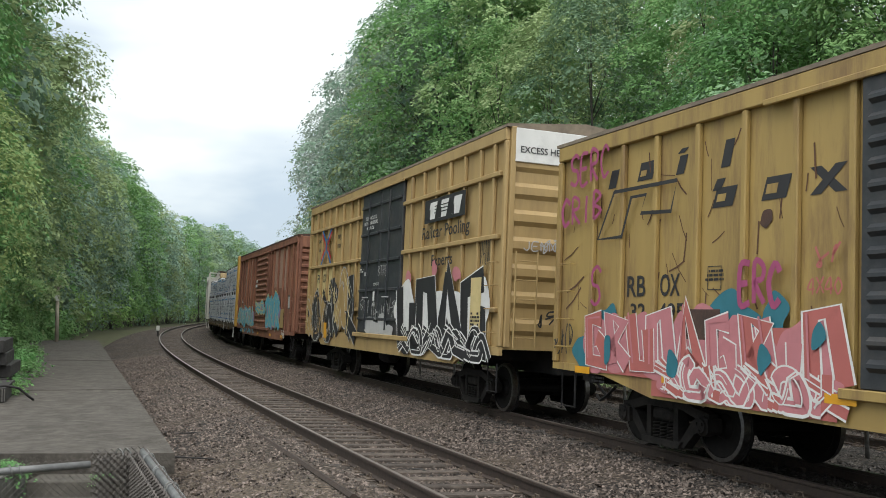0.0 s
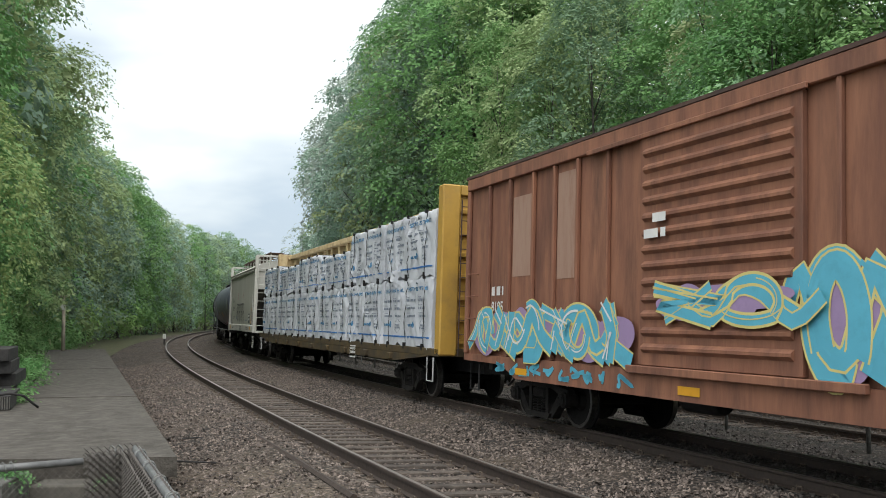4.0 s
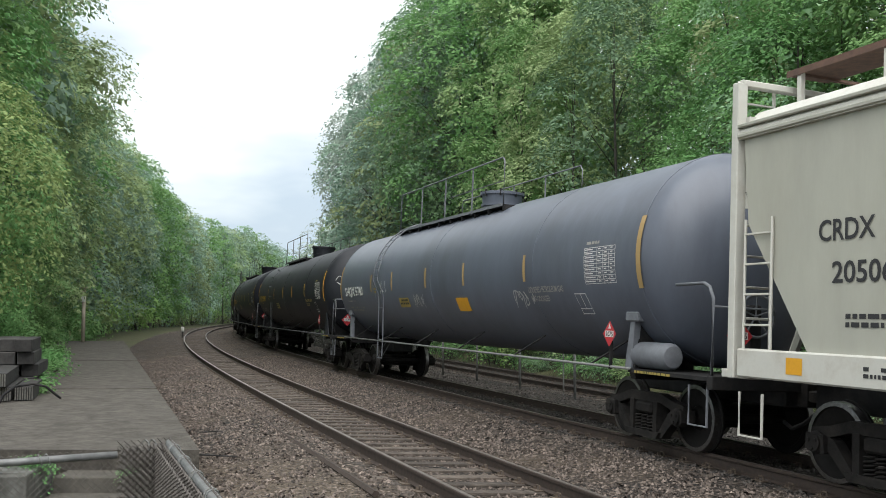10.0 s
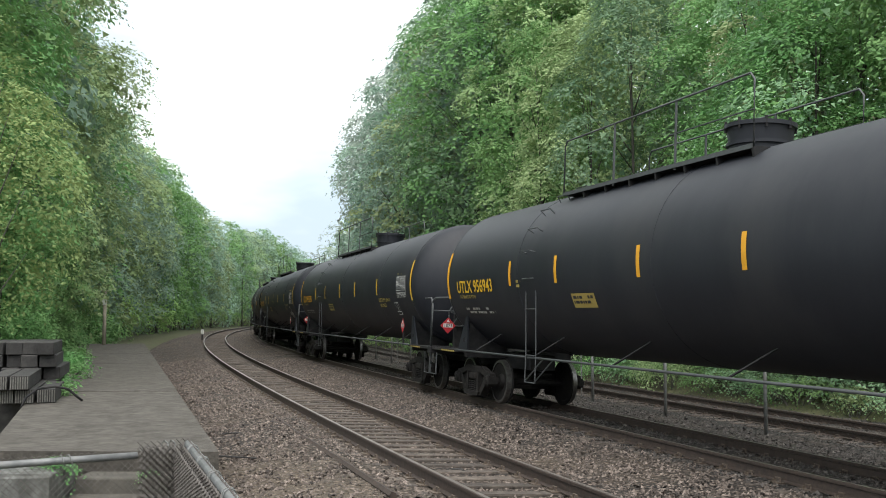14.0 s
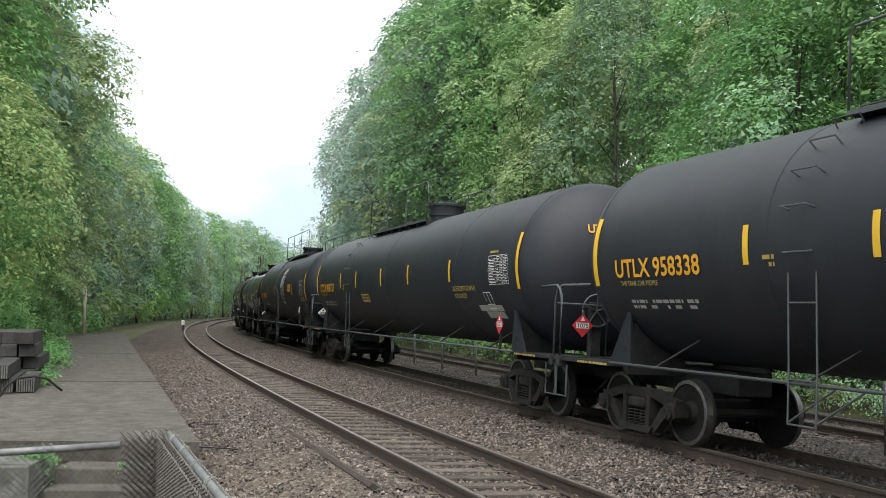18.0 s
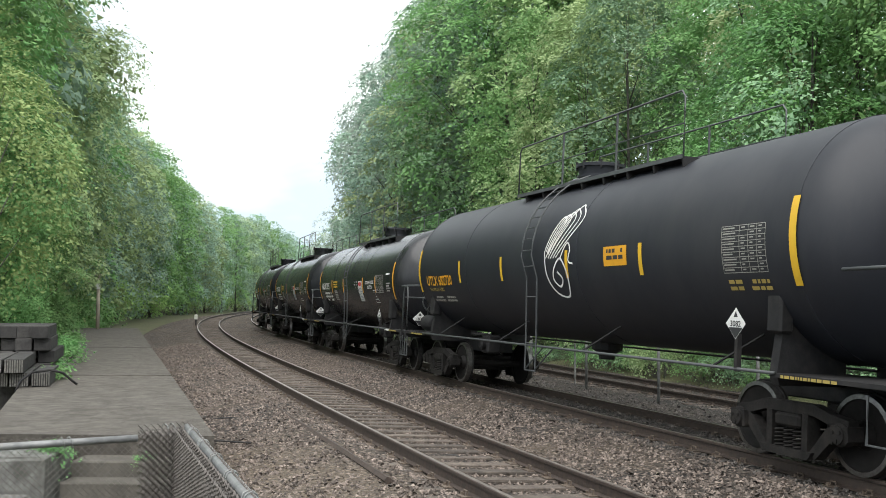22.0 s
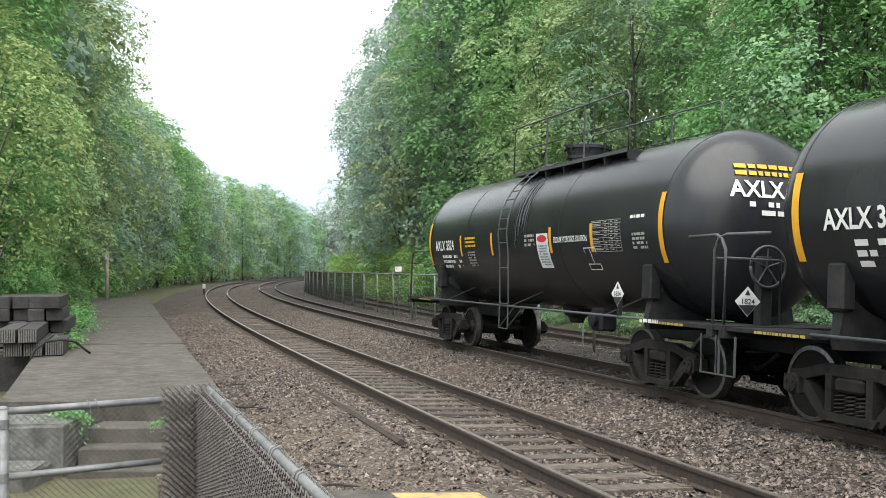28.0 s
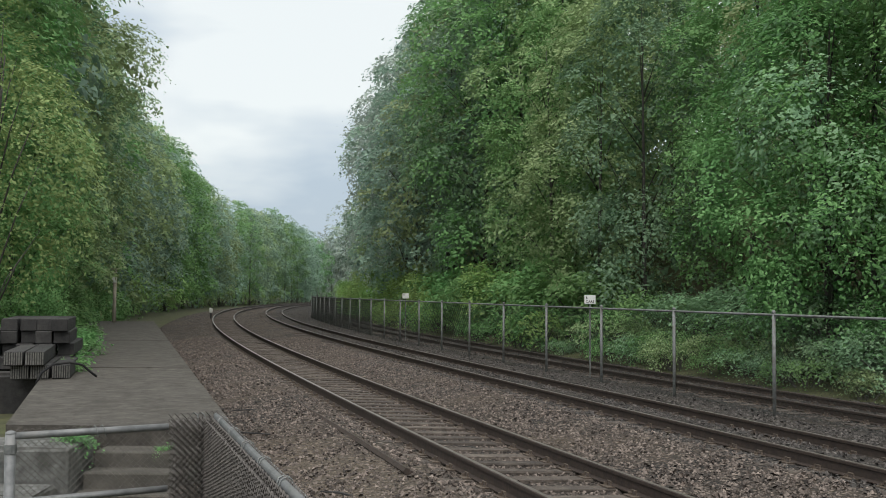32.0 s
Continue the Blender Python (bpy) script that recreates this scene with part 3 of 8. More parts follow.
def pipe_fence(name, pts, z0, z1, pitch, wire, label, slack=0.0, mid=True, coarse_from=9):
    f = thing(name, label, "fence")
    vs, fs = [], []
    for k, (a, b) in enumerate(zip(pts[:-1], pts[1:])):
        v, g = chain_link(a, b, z0, z1 + 0.032, pitch if k < coarse_from else pitch * 2, wire, slack)
        fs += [tuple(i + len(vs) for i in t) for t in g]
        vs += v
    part("chain_link_mesh", soup("chain_link_mesh", vs, fs, MESHWIRE), None, f, "grey woven diamond wire mesh")
    part("top_rail", tube([(x, y, z1) for x, y in (pts if mid else pts[1:])], 0.018 if mid else 0.023, 8), PALEGALV, f, smooth=True)
    if mid:
        part("mid_rail", tube([(x, y, z0 + (z1 - z0) * 0.70) for x, y in pts], 0.017, 8), PALEGALV, f, smooth=True)
    for x, y in (pts[:1] if mid else pts[2:]):
        bm = tube([(x, y, z0 - 0.1), (x, y, z1 + 0.012)], 0.025, 10)
        bmesh.ops.create_uvsphere(bm, u_segments=10, v_segments=6, radius=0.026, matrix=Matrix.LocRotScale((x, y, z1 + 0.012), None, (1, 1, 0.6)))
        part("post", bm, PALEGALV, f, smooth=True)
        for zz in ((z1 - 0.06, z0 + (z1 - z0) * 0.70) if mid else ()):
            part("rail_clamp", add_lathe(bmesh.new(), [(zz - 0.022, 0.029), (zz + 0.022, 0.029)], 12, "z", (x, y, 0)), GALV, f, "pale clamp band")
    for a, b in zip(pts[:-1], pts[1:]):
        a, b = Vector(a), Vector(b)
        n_ = max(1, int((b - a).length / 0.42))
        for k in range(n_):
            c_ = a.lerp(b, (k + 0.5) / n_)
            u_ = (b - a).normalized()
            ring = [(c_.x - u_.y * 0.028 * math.cos(q) + u_.x * 0.006 * q, c_.y + u_.x * 0.028 * math.cos(q) + u_.y * 0.006 * q, z1 + 0.028 * math.sin(q)) for q in np.linspace(0, 4 * math.pi, 17).tolist()]
            part("tie_wire", tube(ring, 0.003, 4), GALV, f, "twisted tie wire")
    return f


pipe_fence("pipe_fence", [(-2.09, 4.66), (-1.435, 5.02)], 0.15, 1.205, 0.032, 0.0022, "low galvanised pipe fence with chain-link mesh above the steps")
run = [(-1.44, 5.04), (-1.225, 5.2)] + [tuple(along(s, -4.08).xy) for s in (4.0, 2.0, 0.3, -1.2)]
pipe_fence("pipe_fence", run, 0.12, 1.236, 0.034, 0.0034, "leaning galvanised pipe fence with sagging chain-link mesh", 0.02, False, 3)

corner = thing("fence_mesh_roll", "doubled layer of rusty chain-link mesh folded round the fence corner", "fence mesh")
for o in (0.035, 0.075):
    vs, fs = [], []
    for a, b in zip(run[:2], run[1:3]):
        n_ = Vector((b[1] - a[1], a[0] - b[0])).normalized() * o
        v, g = chain_link((a[0] + n_.x, a[1] + n_.y), (b[0] + n_.x, b[1] + n_.y), 0.12, 1.245, 0.034, 0.0046, 0.012)
        fs += [tuple(i + len(vs) for i in t) for t in g]
        vs += v
    part("mesh_layer", soup("mesh_layer", vs, fs, MESHWIRE), None, corner)

# tall fence between the far track and the third track
tall = thing("tall_chain_link_fence", "tall galvanised chain-link fence with fine dark mesh beyond the tracks", "fence")
FD, FZ0, FZ1 = 7.51, -0.42, 1.52
ss = [17.36 + (k - 5) * 3.63 for k in range(26)]
for k, s in enumerate(ss):
    p = along(s, FD)
    bm = tube([(p.x, p.y, FZ0 - 0.2), (p.x, p.y, FZ1 + 0.03)], 0.037, 8)
    bmesh.ops.create_uvsphere(bm, u_segments=8, v_segments=6, radius=0.045, matrix=Matrix.Translation((p.x, p.y, FZ1 + 0.05)))
    part("post", bm, GALV, tall, smooth=True)
    if k:
        a, b = along(ss[k - 1], FD + 0.04), along(s, FD + 0.04)
        v, g = chain_link(a.xy, b.xy, FZ0, FZ1, 0.12 if s < 36 else 0.25, 0.0026 if s < 36 else (0.006 if s < 55 else 0.011))
        part("mesh_panel", soup("mesh_panel", v, g, DARKWIRE), None, tall, "fine dark wire mesh panel")
part("top_rail", tube([tuple(along(s, FD, FZ1)) for s in ss], 0.024, 8), GALV, tall, smooth=True)
part("bottom_wire", tube([tuple(along(s, FD, FZ0 + 0.05)) for s in ss], 0.003, 4), DARKWIRE, tall)


# ---- trees ----
def blades(r, P, N, size, kite):
    """Leaf blades at P facing N: pointed kites where they are seen near, plain triangles farther off."""
    n = len(P)
    N = N / np.linalg.norm(N, axis=1, keepdims=True)
    t = np.cross(N, r.normal(size=(n, 3)))
    t /= np.linalg.norm(t, axis=1, keepdims=True)
    b = np.cross(N, t)
    sz = size * r.uniform(0.55, 1.25, (n, 1))
    if kite:
        q = np.stack([P - t * sz * 1.1, P + b * sz * 0.6 - N * sz * 0.12, P + t * sz * 1.1, P - b * sz * 0.6 - N * sz * 0.12], 1)
    else:
        q = np.stack([P - t * sz, P + t * sz * 0.7 + b * sz * 0.66, P + t * sz * 0.7 - b * sz * 0.66], 1)
    return q.reshape(-1, 3)


def leaf_sprays(r, centres, radii, outs, sprays, per, size, kite=False, squash=0.85):
    """Leaves in flat drooping sprays over the outer and upper side of each lobe."""
    P, N = [], []
    for c, q, o in zip(centres, radii, outs):
        ns = max(4, int(sprays * q * q))
        d = r.normal(size=(ns, 3)) * 0.75 + np.array(o) * 0.75 + np.array([0, 0, 0.35])
        d /= np.linalg.norm(d, axis=1, keepdims=True)
        at = np.array(c) + d * q * r.uniform(0.72, 1.08, (ns, 1)) * np.array([1, 1, squash])
        n = d * 0.72 + np.array([0, 0, 0.62]) + r.normal(0, 0.18, (ns, 3))
        n /= np.linalg.norm(n, axis=1, keepdims=True)
        t = np.cross(n, r.normal(size=(ns, 3)))
        t /= np.linalg.norm(t, axis=1, keepdims=True)
        b = np.cross(n, t)
        w = r.uniform(0.24, 0.46, (ns, 1)) * (0.6 + 0.35 * q)
        for _ in range(per):
            a, e = r.normal(0, 0.62, (ns, 1)), r.normal(0, 0.62, (ns, 1))
            p = at + (t * a + b * e) * w + n * r.normal(0, 0.05, (ns, 1))
            p[:, 2] -= (0.28 * w * (a * a + e * e))[:, 0]
            P.append(p)
            N.append(n + r.normal(0, 0.27, (ns, 3)))
    return blades(r, np.concatenate(P), np.concatenate(N), size, kite)


def leaf_faces(n, kite):
    return np.arange(n).reshape(-1, 4 if kite else 3).tolist()


def tree_kind(seed, H, R, base, lobes, sprays, per, size, material, trunk=0.15, kite=False, core=True):
    """One tree's meshes: a tapered trunk with limbs, and a domed crown of many uneven leafy lobes round a dense inside."""
    r = np.random.RandomState(seed)
    cs, rad, outs = [], [], []
    for k in range(lobes):
        f = (k + 0.5) / lobes
        w = R * (0.70 + 0.30 * f / 0.40 if f < 0.40 else math.sqrt(max(0.02, 1 - ((f - 0.40) / 0.60) ** 2))) * r.uniform(0.78, 1.12)
        a = k * 2.4 + r.uniform(-0.5, 0.5)
        q = R * r.choice((0.22, 0.28, 0.36, 0.48)) * r.uniform(0.9, 1.1)
        rr = max(0.0, w - q * 0.8)
        cs.append((math.cos(a) * rr, math.sin(a) * rr, base + q * 0.5 + (H - base - q * 1.2) * f + r.uniform(-0.5, 0.5)))
        rad.append(q)
        o = Vector((math.cos(a), math.sin(a), (f - 0.35) * 1.8)).normalized()
        outs.append(tuple(o))
    bm = bmesh.new()
    lean = r.uniform(-0.5, 0.5, 2)
    axis = [(lean[0] * t * t, lean[1] * t * t, H * 0.86 * t) for t in np.linspace(0, 1, 7)]
    add_tube(bm, [(axis[0][0], axis[0][1], -0.6)] + axis[1:], [trunk * 1.35] + [trunk * (1 - 0.86 * t) for t in np.linspace(0, 1, 7)[1:]], 7)
    for c, q in list(zip(cs, rad))[::2]:
        z0 = max(base * 0.6, c[2] - q * 1.3 - 1.6)
        t = z0 / (H * 0.9)
        p0 = Vector((lean[0] * t * t, lean[1] * t * t, z0))
        mid = p0.lerp(Vector(c), 0.55) + Vector((0, 0, 0.25))
        add_tube(bm, [p0, mid, Vector(c)], [trunk * 0.28, trunk * 0.16, trunk * 0.06], 4)
    tm = bpy.data.meshes.new("trunk")
    bm.to_mesh(tm)
    bm.free()
    tm.materials.append(BARK)
    tm.shade_smooth()
    v = leaf_sprays(r, cs, rad, outs, sprays, per, size, kite)
    if core:
        # the shaded inside of the crown: fewer, larger leaves
        n = 26 * lobes
        i = r.randint(0, lobes, n)
        p = np.array(cs)[i] * np.array([0.62, 0.62, 0.96]) + r.normal(0, 0.4, (n, 3)) * np.array(rad)[i][:, None]
        v = np.concatenate([v, blades(r, p, r.normal(size=(n, 3)) + np.array(outs)[i] * 0.8, R * 0.042, kite)])
    return tm, soup("crown", v.tolist(), leaf_faces(len(v), kite), material)


def plant_tree(kind, s, d, scale, turn, label, group, xy=None):
    p = along(s, d) if xy is None else Vector((*xy, 0))
    z = float(terrain(sd_of([p.x], [p.y])[1])[0])
    t = thing("tree", label, "tree", group, at=Matrix.LocRotScale((p.x, p.y, z - 0.1), Euler((0, 0, turn)), (scale, scale, scale)))
    part("trunk", kind[0], None, t)
    part("crown", kind[1], None, t)
    return t


FRONT = [tree_kind(21, 20, 5.0, 0.8, 34, 16, 11, 0.112, LEAVES[0]), tree_kind(22, 20, 5.4, 1.0, 34, 15, 11, 0.112, LEAVES[1]),
         tree_kind(23, 20, 5.2, 0.8, 34, 15, 11, 0.112, LEAVES[2]), tree_kind(24, 20, 5.0, 1.2, 32, 16, 11, 0.112, LEAVES[3]), tree_kind(25, 20, 5.4, 1.0, 34, 15, 11, 0.112, LEAVES[0])]
# kinds for far trees, partly in the leaf colours that carry haze
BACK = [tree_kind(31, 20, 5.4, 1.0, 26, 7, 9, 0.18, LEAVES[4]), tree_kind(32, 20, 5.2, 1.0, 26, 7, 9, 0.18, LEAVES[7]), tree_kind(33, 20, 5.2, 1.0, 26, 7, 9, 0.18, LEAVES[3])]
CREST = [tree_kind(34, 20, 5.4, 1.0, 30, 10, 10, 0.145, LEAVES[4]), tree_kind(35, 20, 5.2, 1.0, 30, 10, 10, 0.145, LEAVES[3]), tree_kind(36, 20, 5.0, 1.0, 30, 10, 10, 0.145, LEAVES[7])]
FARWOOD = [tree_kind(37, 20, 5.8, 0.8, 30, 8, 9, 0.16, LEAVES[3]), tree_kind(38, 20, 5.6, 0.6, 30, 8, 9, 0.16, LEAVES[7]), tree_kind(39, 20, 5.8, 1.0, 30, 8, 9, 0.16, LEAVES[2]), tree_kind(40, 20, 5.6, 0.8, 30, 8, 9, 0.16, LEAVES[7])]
TALL = [tree_kind(28, 30, 6.4, 2.0, 50, 11, 13, 0.12, LEAVES[3]), tree_kind(29, 30, 6.6, 2.0, 50, 11, 13, 0.12, LEAVES[0])]
MAPLE = tree_kind(26, 11, 3.4, 0.6, 44, 34, 14, 0.068, LEAVES[2], 0.14, True)
YOUNG = tree_kind(27, 10, 2.9, 2.6, 34, 22, 11, 0.058, LEAVES[6], 0.11, True, False)


def bush_kind(seed, R, H, per, size, material, kite=False):
    r = np.random.RandomState(seed)
    cs = [(r.uniform(-R, R) * 0.7, r.uniform(-R, R) * 0.7, H * r.uniform(0.2, 0.7)) for _ in range(7)]
    qs = [R * r.uniform(0.38, 0.62) for _ in cs]
    outs = [tuple(Vector((c[0], c[1], 0.8 * R)).normalized()) for c in cs]
    v = leaf_sprays(r, cs, qs, outs, per, 11, size, kite, min(1.0, H / R))
    bm = bmesh.new()
    for c in cs:
        add_tube(bm, [(c[0] * 0.2, c[1] * 0.2, -0.2), (c[0] * 0.6, c[1] * 0.6, c[2] * 0.6), c], [0.03, 0.02, 0.008], 4)
    tm = bpy.data.meshes.new("stem_clump")
    bm.to_mesh(tm)
    bm.free()
    tm.materials.append(BARK)
    return tm, soup("foliage", v.tolist(), leaf_faces(len(v), kite), material)


BUSH = [bush_kind(41, 1.7, 1.6, 40, 0.072, LEAVES[2]), bush_kind(42, 1.9, 2.2, 34, 0.078, LEAVES[5]), bush_kind(43, 1.4, 0.8, 44, 0.065, LEAVES[2])]


def plant_bush(kind, s, d, scale, turn, label, group):
    p = along(s, d)
    z = float(terrain(sd_of([p.x], [p.y])[1])[0])
    t = thing("bush", label, "bush", group, at=Matrix.LocRotScale((p.x, p.y, z), Euler((0, 0, turn)), (scale, scale, scale)))
    part("stem_clump", kind[0], None, t)
    part("foliage", kind[1], None, t)
    return t


def in_sight(p, lo=-30, hi=29, near=9):
    b = math.degrees(math.atan2(p.x, p.y))
    return lo < b < hi and p.y > near


rt = random.Random(77)


def treeline(b, side):
    """How high the woods stand against the sky, as rise over distance, by bearing from the camera, to fit its view."""
    if side > 0:
        return float(np.interp(b, [-7.0, -6.0, -5.75, -5.2, -3.8, -2.1, 0, 1, 3, 30], [0.05, 0.06, 0.125, 0.185, 0.245, 0.285, 0.30, 0.33, 0.40, 0.50]))
    return float(np.interp(b, [-30, -18.6, -18.0, -17.3, -16.35, -15.55, -14.4, -12.7, -10.8, -8.4, -7.1, -5], [0.55, 0.45, 0.31, 0.24, 0.19, 0.135, 0.114, 0.09, 0.087, 0.07, 0.055, 0.055]))


def grow_tree(s, d, side, kinds, far_kinds, top, label, group):
    p = along(s, d)
    if not in_sight(p):
        return
    b = math.degrees(math.atan2(p.x, p.y))
    dist = math.hypot(p.x, p.y)
    z = float(terrain(sd_of([p.x], [p.y])[1])[0])
    H = min(treeline(b, side) * dist + 1.9 - z, top)
    # the shoulder of the crown, towards the gap in the woods, stays under the line too
    for _ in range(6):
        wide = math.degrees(math.atan((0.2 if side > 0 else 0.26) * H / dist))
        H = min(H, (treeline(b - side * wide, side) * dist + 1.9 - z) / 0.70)
    if H < 4.5:
        return
    H *= rt.uniform(0.95, 1.06)
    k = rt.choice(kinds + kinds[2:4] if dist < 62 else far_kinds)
    plant_tree(k, s, d, H / 20.0, rt.uniform(0, 6.28), label, group)


# the wooded hillside beyond the tracks
for row, (d, gap, top) in enumerate(((16.0, 4.6, 15.0), (21.0, 5.4, 17.0), (27, 6.6, 18.0))):
    s = 4 + 1.5 * row
    while s < 140:
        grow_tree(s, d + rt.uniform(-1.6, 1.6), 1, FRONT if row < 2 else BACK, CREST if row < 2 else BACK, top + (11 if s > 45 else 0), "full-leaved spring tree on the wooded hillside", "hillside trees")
        s += gap * rt.uniform(0.8, 1.2)
# the woods beside and beyond the platform
for row, (d, gap, top) in enumerate(((-11.0, 4.8, 27.0), (-15, 5.6, 28.0), (-21, 7.0, 28.0))):
    s = 15 + 2 * row
    while s < 222:
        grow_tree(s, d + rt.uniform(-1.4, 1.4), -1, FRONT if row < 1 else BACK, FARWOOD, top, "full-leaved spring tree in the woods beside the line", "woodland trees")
        s += gap * rt.uniform(0.8, 1.2) * (1 if s < 70 else 1.5)
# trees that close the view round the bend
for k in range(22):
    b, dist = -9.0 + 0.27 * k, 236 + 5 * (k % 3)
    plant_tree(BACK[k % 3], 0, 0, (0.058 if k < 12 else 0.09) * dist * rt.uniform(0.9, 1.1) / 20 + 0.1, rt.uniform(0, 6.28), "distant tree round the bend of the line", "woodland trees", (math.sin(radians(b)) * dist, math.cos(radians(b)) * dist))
for b, dist, H, k, words in ((-23.2, 52, 27, 0, "tall full-leaved tree at the edge of the woods"), (-23.4, 68, 30, 1, "tall full-leaved tree at the edge of the woods")):
    plant_tree(TALL[k], 0, 0, H / 30.0, 0.7 * dist, words, "woodland trees", (math.sin(radians(b)) * dist, math.cos(radians(b)) * dist))
for b, dist, q, kind, words in ((-25.4, 26, 0.98, YOUNG, "pale yellow-green young tree beside the platform"), (-29.2, 28, 1.05, YOUNG, "pale yellow-green young tree beside the platform"), (-24.0, 34, 0.6, MAPLE, "bright green sapling beside the old platform"),
                               (-27.2, 31, 0.55, MAPLE, "bright green sapling beside the old platform"), (-22.6, 43, 0.62, MAPLE, "bright green sapling beside the old platform"), (-21.4, 57, 0.75, MAPLE, "bright green sapling beside the old platform")):
    plant_tree(kind, 0, 0, q, dist * 0.9, words, "woodland trees", (math.sin(radians(b)) * dist, math.cos(radians(b)) * dist))
plant_tree(MAPLE, 23.5, 13.9, 1.0, 0.4, "bright green maple leaning over the fence", "hillside trees")
plant_tree(MAPLE, 19.5, 15.5, 1.15, 2.4, "bright green maple at the foot of the hillside", "hillside trees")
for s in list(range(16, 80, 3)) + list(range(80, 200, 9)):
    for d, k, sc in ((-8.4, 0, 0.75), (-9.4, 0, 1.25), (-11.5, 1, 1.6)):
        if in_sight(along(s, d)) and s > 27 and (s < 84 or d < -10):
            plant_bush(BUSH[k], s + rt.uniform(-1, 1), d + rt.uniform(-0.4, 0.4), sc * rt.uniform(0.8, 1.3), rt.uniform(0, 6.28), "bright green undergrowth bush at the wood's edge", "undergrowth")
BRAMBLE = [bush_kind(45, 1.25, 0.95, 80, 0.046, LEAVES[2]), bush_kind(46, 1.3, 0.9, 74, 0.048, LEAVES[0]), bush_kind(47, 1.2, 1.0, 74, 0.046, LEAVES[3])]
s = 9.0
while s < 118:
    for d, sc in ((12.05, 0.72), (13.1, 1.05), (14.3, 1.45)):
        if in_sight(along(s, d)):
            k = rt.choice((0, 0, 1, 2)) if d < 14 else rt.choice((0, 1))
            plant_bush(BRAMBLE[k] if s < 38 else BUSH[k], s + rt.uniform(-0.6, 0.6), d + rt.uniform(-0.35, 0.35), sc * rt.uniform(0.8, 1.25), rt.uniform(0, 6.28), "low green weeds and brambles behind the fence", "brambles")
    s += 1.6 if s < 38 else 2.8
for k in range(16):
    p = PL[0].lerp(PL[1], 0.3 + 0.036 * k) + Vector((-rt.uniform(0.9, 1.7), 0))
    q = rt.uniform(0.55, 1.0)
    t = thing("bush", "bright green bush growing beside the old platform", "bush", "undergrowth", at=Matrix.LocRotScale((p.x, p.y, -0.45), Euler((0, 0, rt.uniform(0, 6.28))), (q * 0.8, q * 0.8, q * 1.25)))
    part("stem_clump", BRAMBLE[k % 2 * 2][0], None, t)
    part("foliage", BRAMBLE[k % 2 * 2][1], None, t)

# ---- the train's materials ----
BOXYELLOW = mat("boxcar_yellow", (0.377, 0.262, 0.0859), (0.314, 0.216, 0.0727), 1.6, 0.6, bump=0.08, bscale=9, stain=(0.165, 0.098, 0.045), sscale=2.4, samount=0.85, stretchz=0.16)
BOXTAN = mat("boxcar_tan", (0.4, 0.282, 0.122), (0.348, 0.241, 0.102), 1.5, 0.6, bump=0.06, stain=(0.245, 0.169, 0.0815), sscale=2.2, samount=0.7, stretchz=0.16)
DOORBLACK = mat("door_black", (0.035, 0.04, 0.045), (0.022, 0.025, 0.03), 5, 0.55, bump=0.05, stain=(0.09, 0.08, 0.075), sscale=2)
SCRATCH = mat("rust_scratch", (0.13, 0.065, 0.035), (0.08, 0.04, 0.024), 8, 0.85)
OXIDE = mat("oxide_red", (0.285, 0.125, 0.07), (0.165, 0.068, 0.042), 2.6, 0.75, bump=0.14, stain=(0.10, 0.045, 0.03), sscale=2.2, samount=0.85, stretchz=0.16)
PRIMER = mat("faded_primer", (0.37, 0.25, 0.19), (0.29, 0.175, 0.125), 3, 0.8, stain=(0.20, 0.08, 0.045), sscale=3, samount=0.8, stretchz=0.2)
DARKRUST = mat("dark_rust", (0.085, 0.0467, 0.034), (0.0425, 0.0272, 0.0221), 4, 0.85, bump=0.2)
ROOFSTEEL = mat("dirty_roof", (0.23, 0.187, 0.136), (0.136, 0.111, 0.085), 3, 0.8, bump=0.1)
BEAMYELLOW = mat("flatcar_yellow", (0.48, 0.288, 0.048), (0.4, 0.232, 0.04), 3, 0.6, stain=(0.176, 0.104, 0.04), sscale=1.5, samount=0.6)
# yellow darkened by grime and by the packs' shadow, put into the colour
BEAMSHADEDIRT = mat("grimy_shaded_sill", (0.0864, 0.0558, 0.0162), (0.0432, 0.0306, 0.0144), 3, 0.8, stain=(0.018, 0.0144, 0.0108), sscale=1.4, samount=0.9)
BEAMPALE = mat("faded_beam", (0.56, 0.44, 0.25), (0.44, 0.32, 0.16), 4, 0.7, stain=(0.24, 0.16, 0.08), sscale=2.5, samount=0.8)
WRAP = mat("white_wrap", (0.547, 0.563, 0.594), (0.469, 0.485, 0.524), 1.2, 0.35, bump=0.25, bscale=5)
HOPPERGREY = mat("hopper_grey", (0.391, 0.391, 0.336), (0.336, 0.336, 0.29), 1.1, 0.55, bump=0.03, stain=(0.282, 0.266, 0.219), sscale=0.8, samount=0.4, stretchz=0.3)
HOPPERWHITE = mat("hopper_white", (0.561, 0.561, 0.518), (0.476, 0.468, 0.425), 2, 0.55, stain=(0.281, 0.238, 0.187), sscale=2)
# darker grey than the side sheets, for the sloping sheets below
HOPPERDARK = mat("dark_hopper_grey", (0.0714, 0.0659, 0.0609), (0.0428, 0.0393, 0.0357), 2.5, 0.8, stain=(0.107, 0.0966, 0.0823), sscale=1.2)
GRATING = mat("rusty_grating", (0.13, 0.075, 0.055), (0.08, 0.05, 0.04), 8, 0.9)
TANKBLACK = mat("tank_black", (0.0185, 0.0205, 0.0265), (0.0135, 0.0150, 0.0198), 1.2, 0.50, bump=0.02, bscale=2.2, stain=(0.028, 0.028, 0.030), sscale=0.6, samount=0.6, stretchz=0.35, spec=0.3)
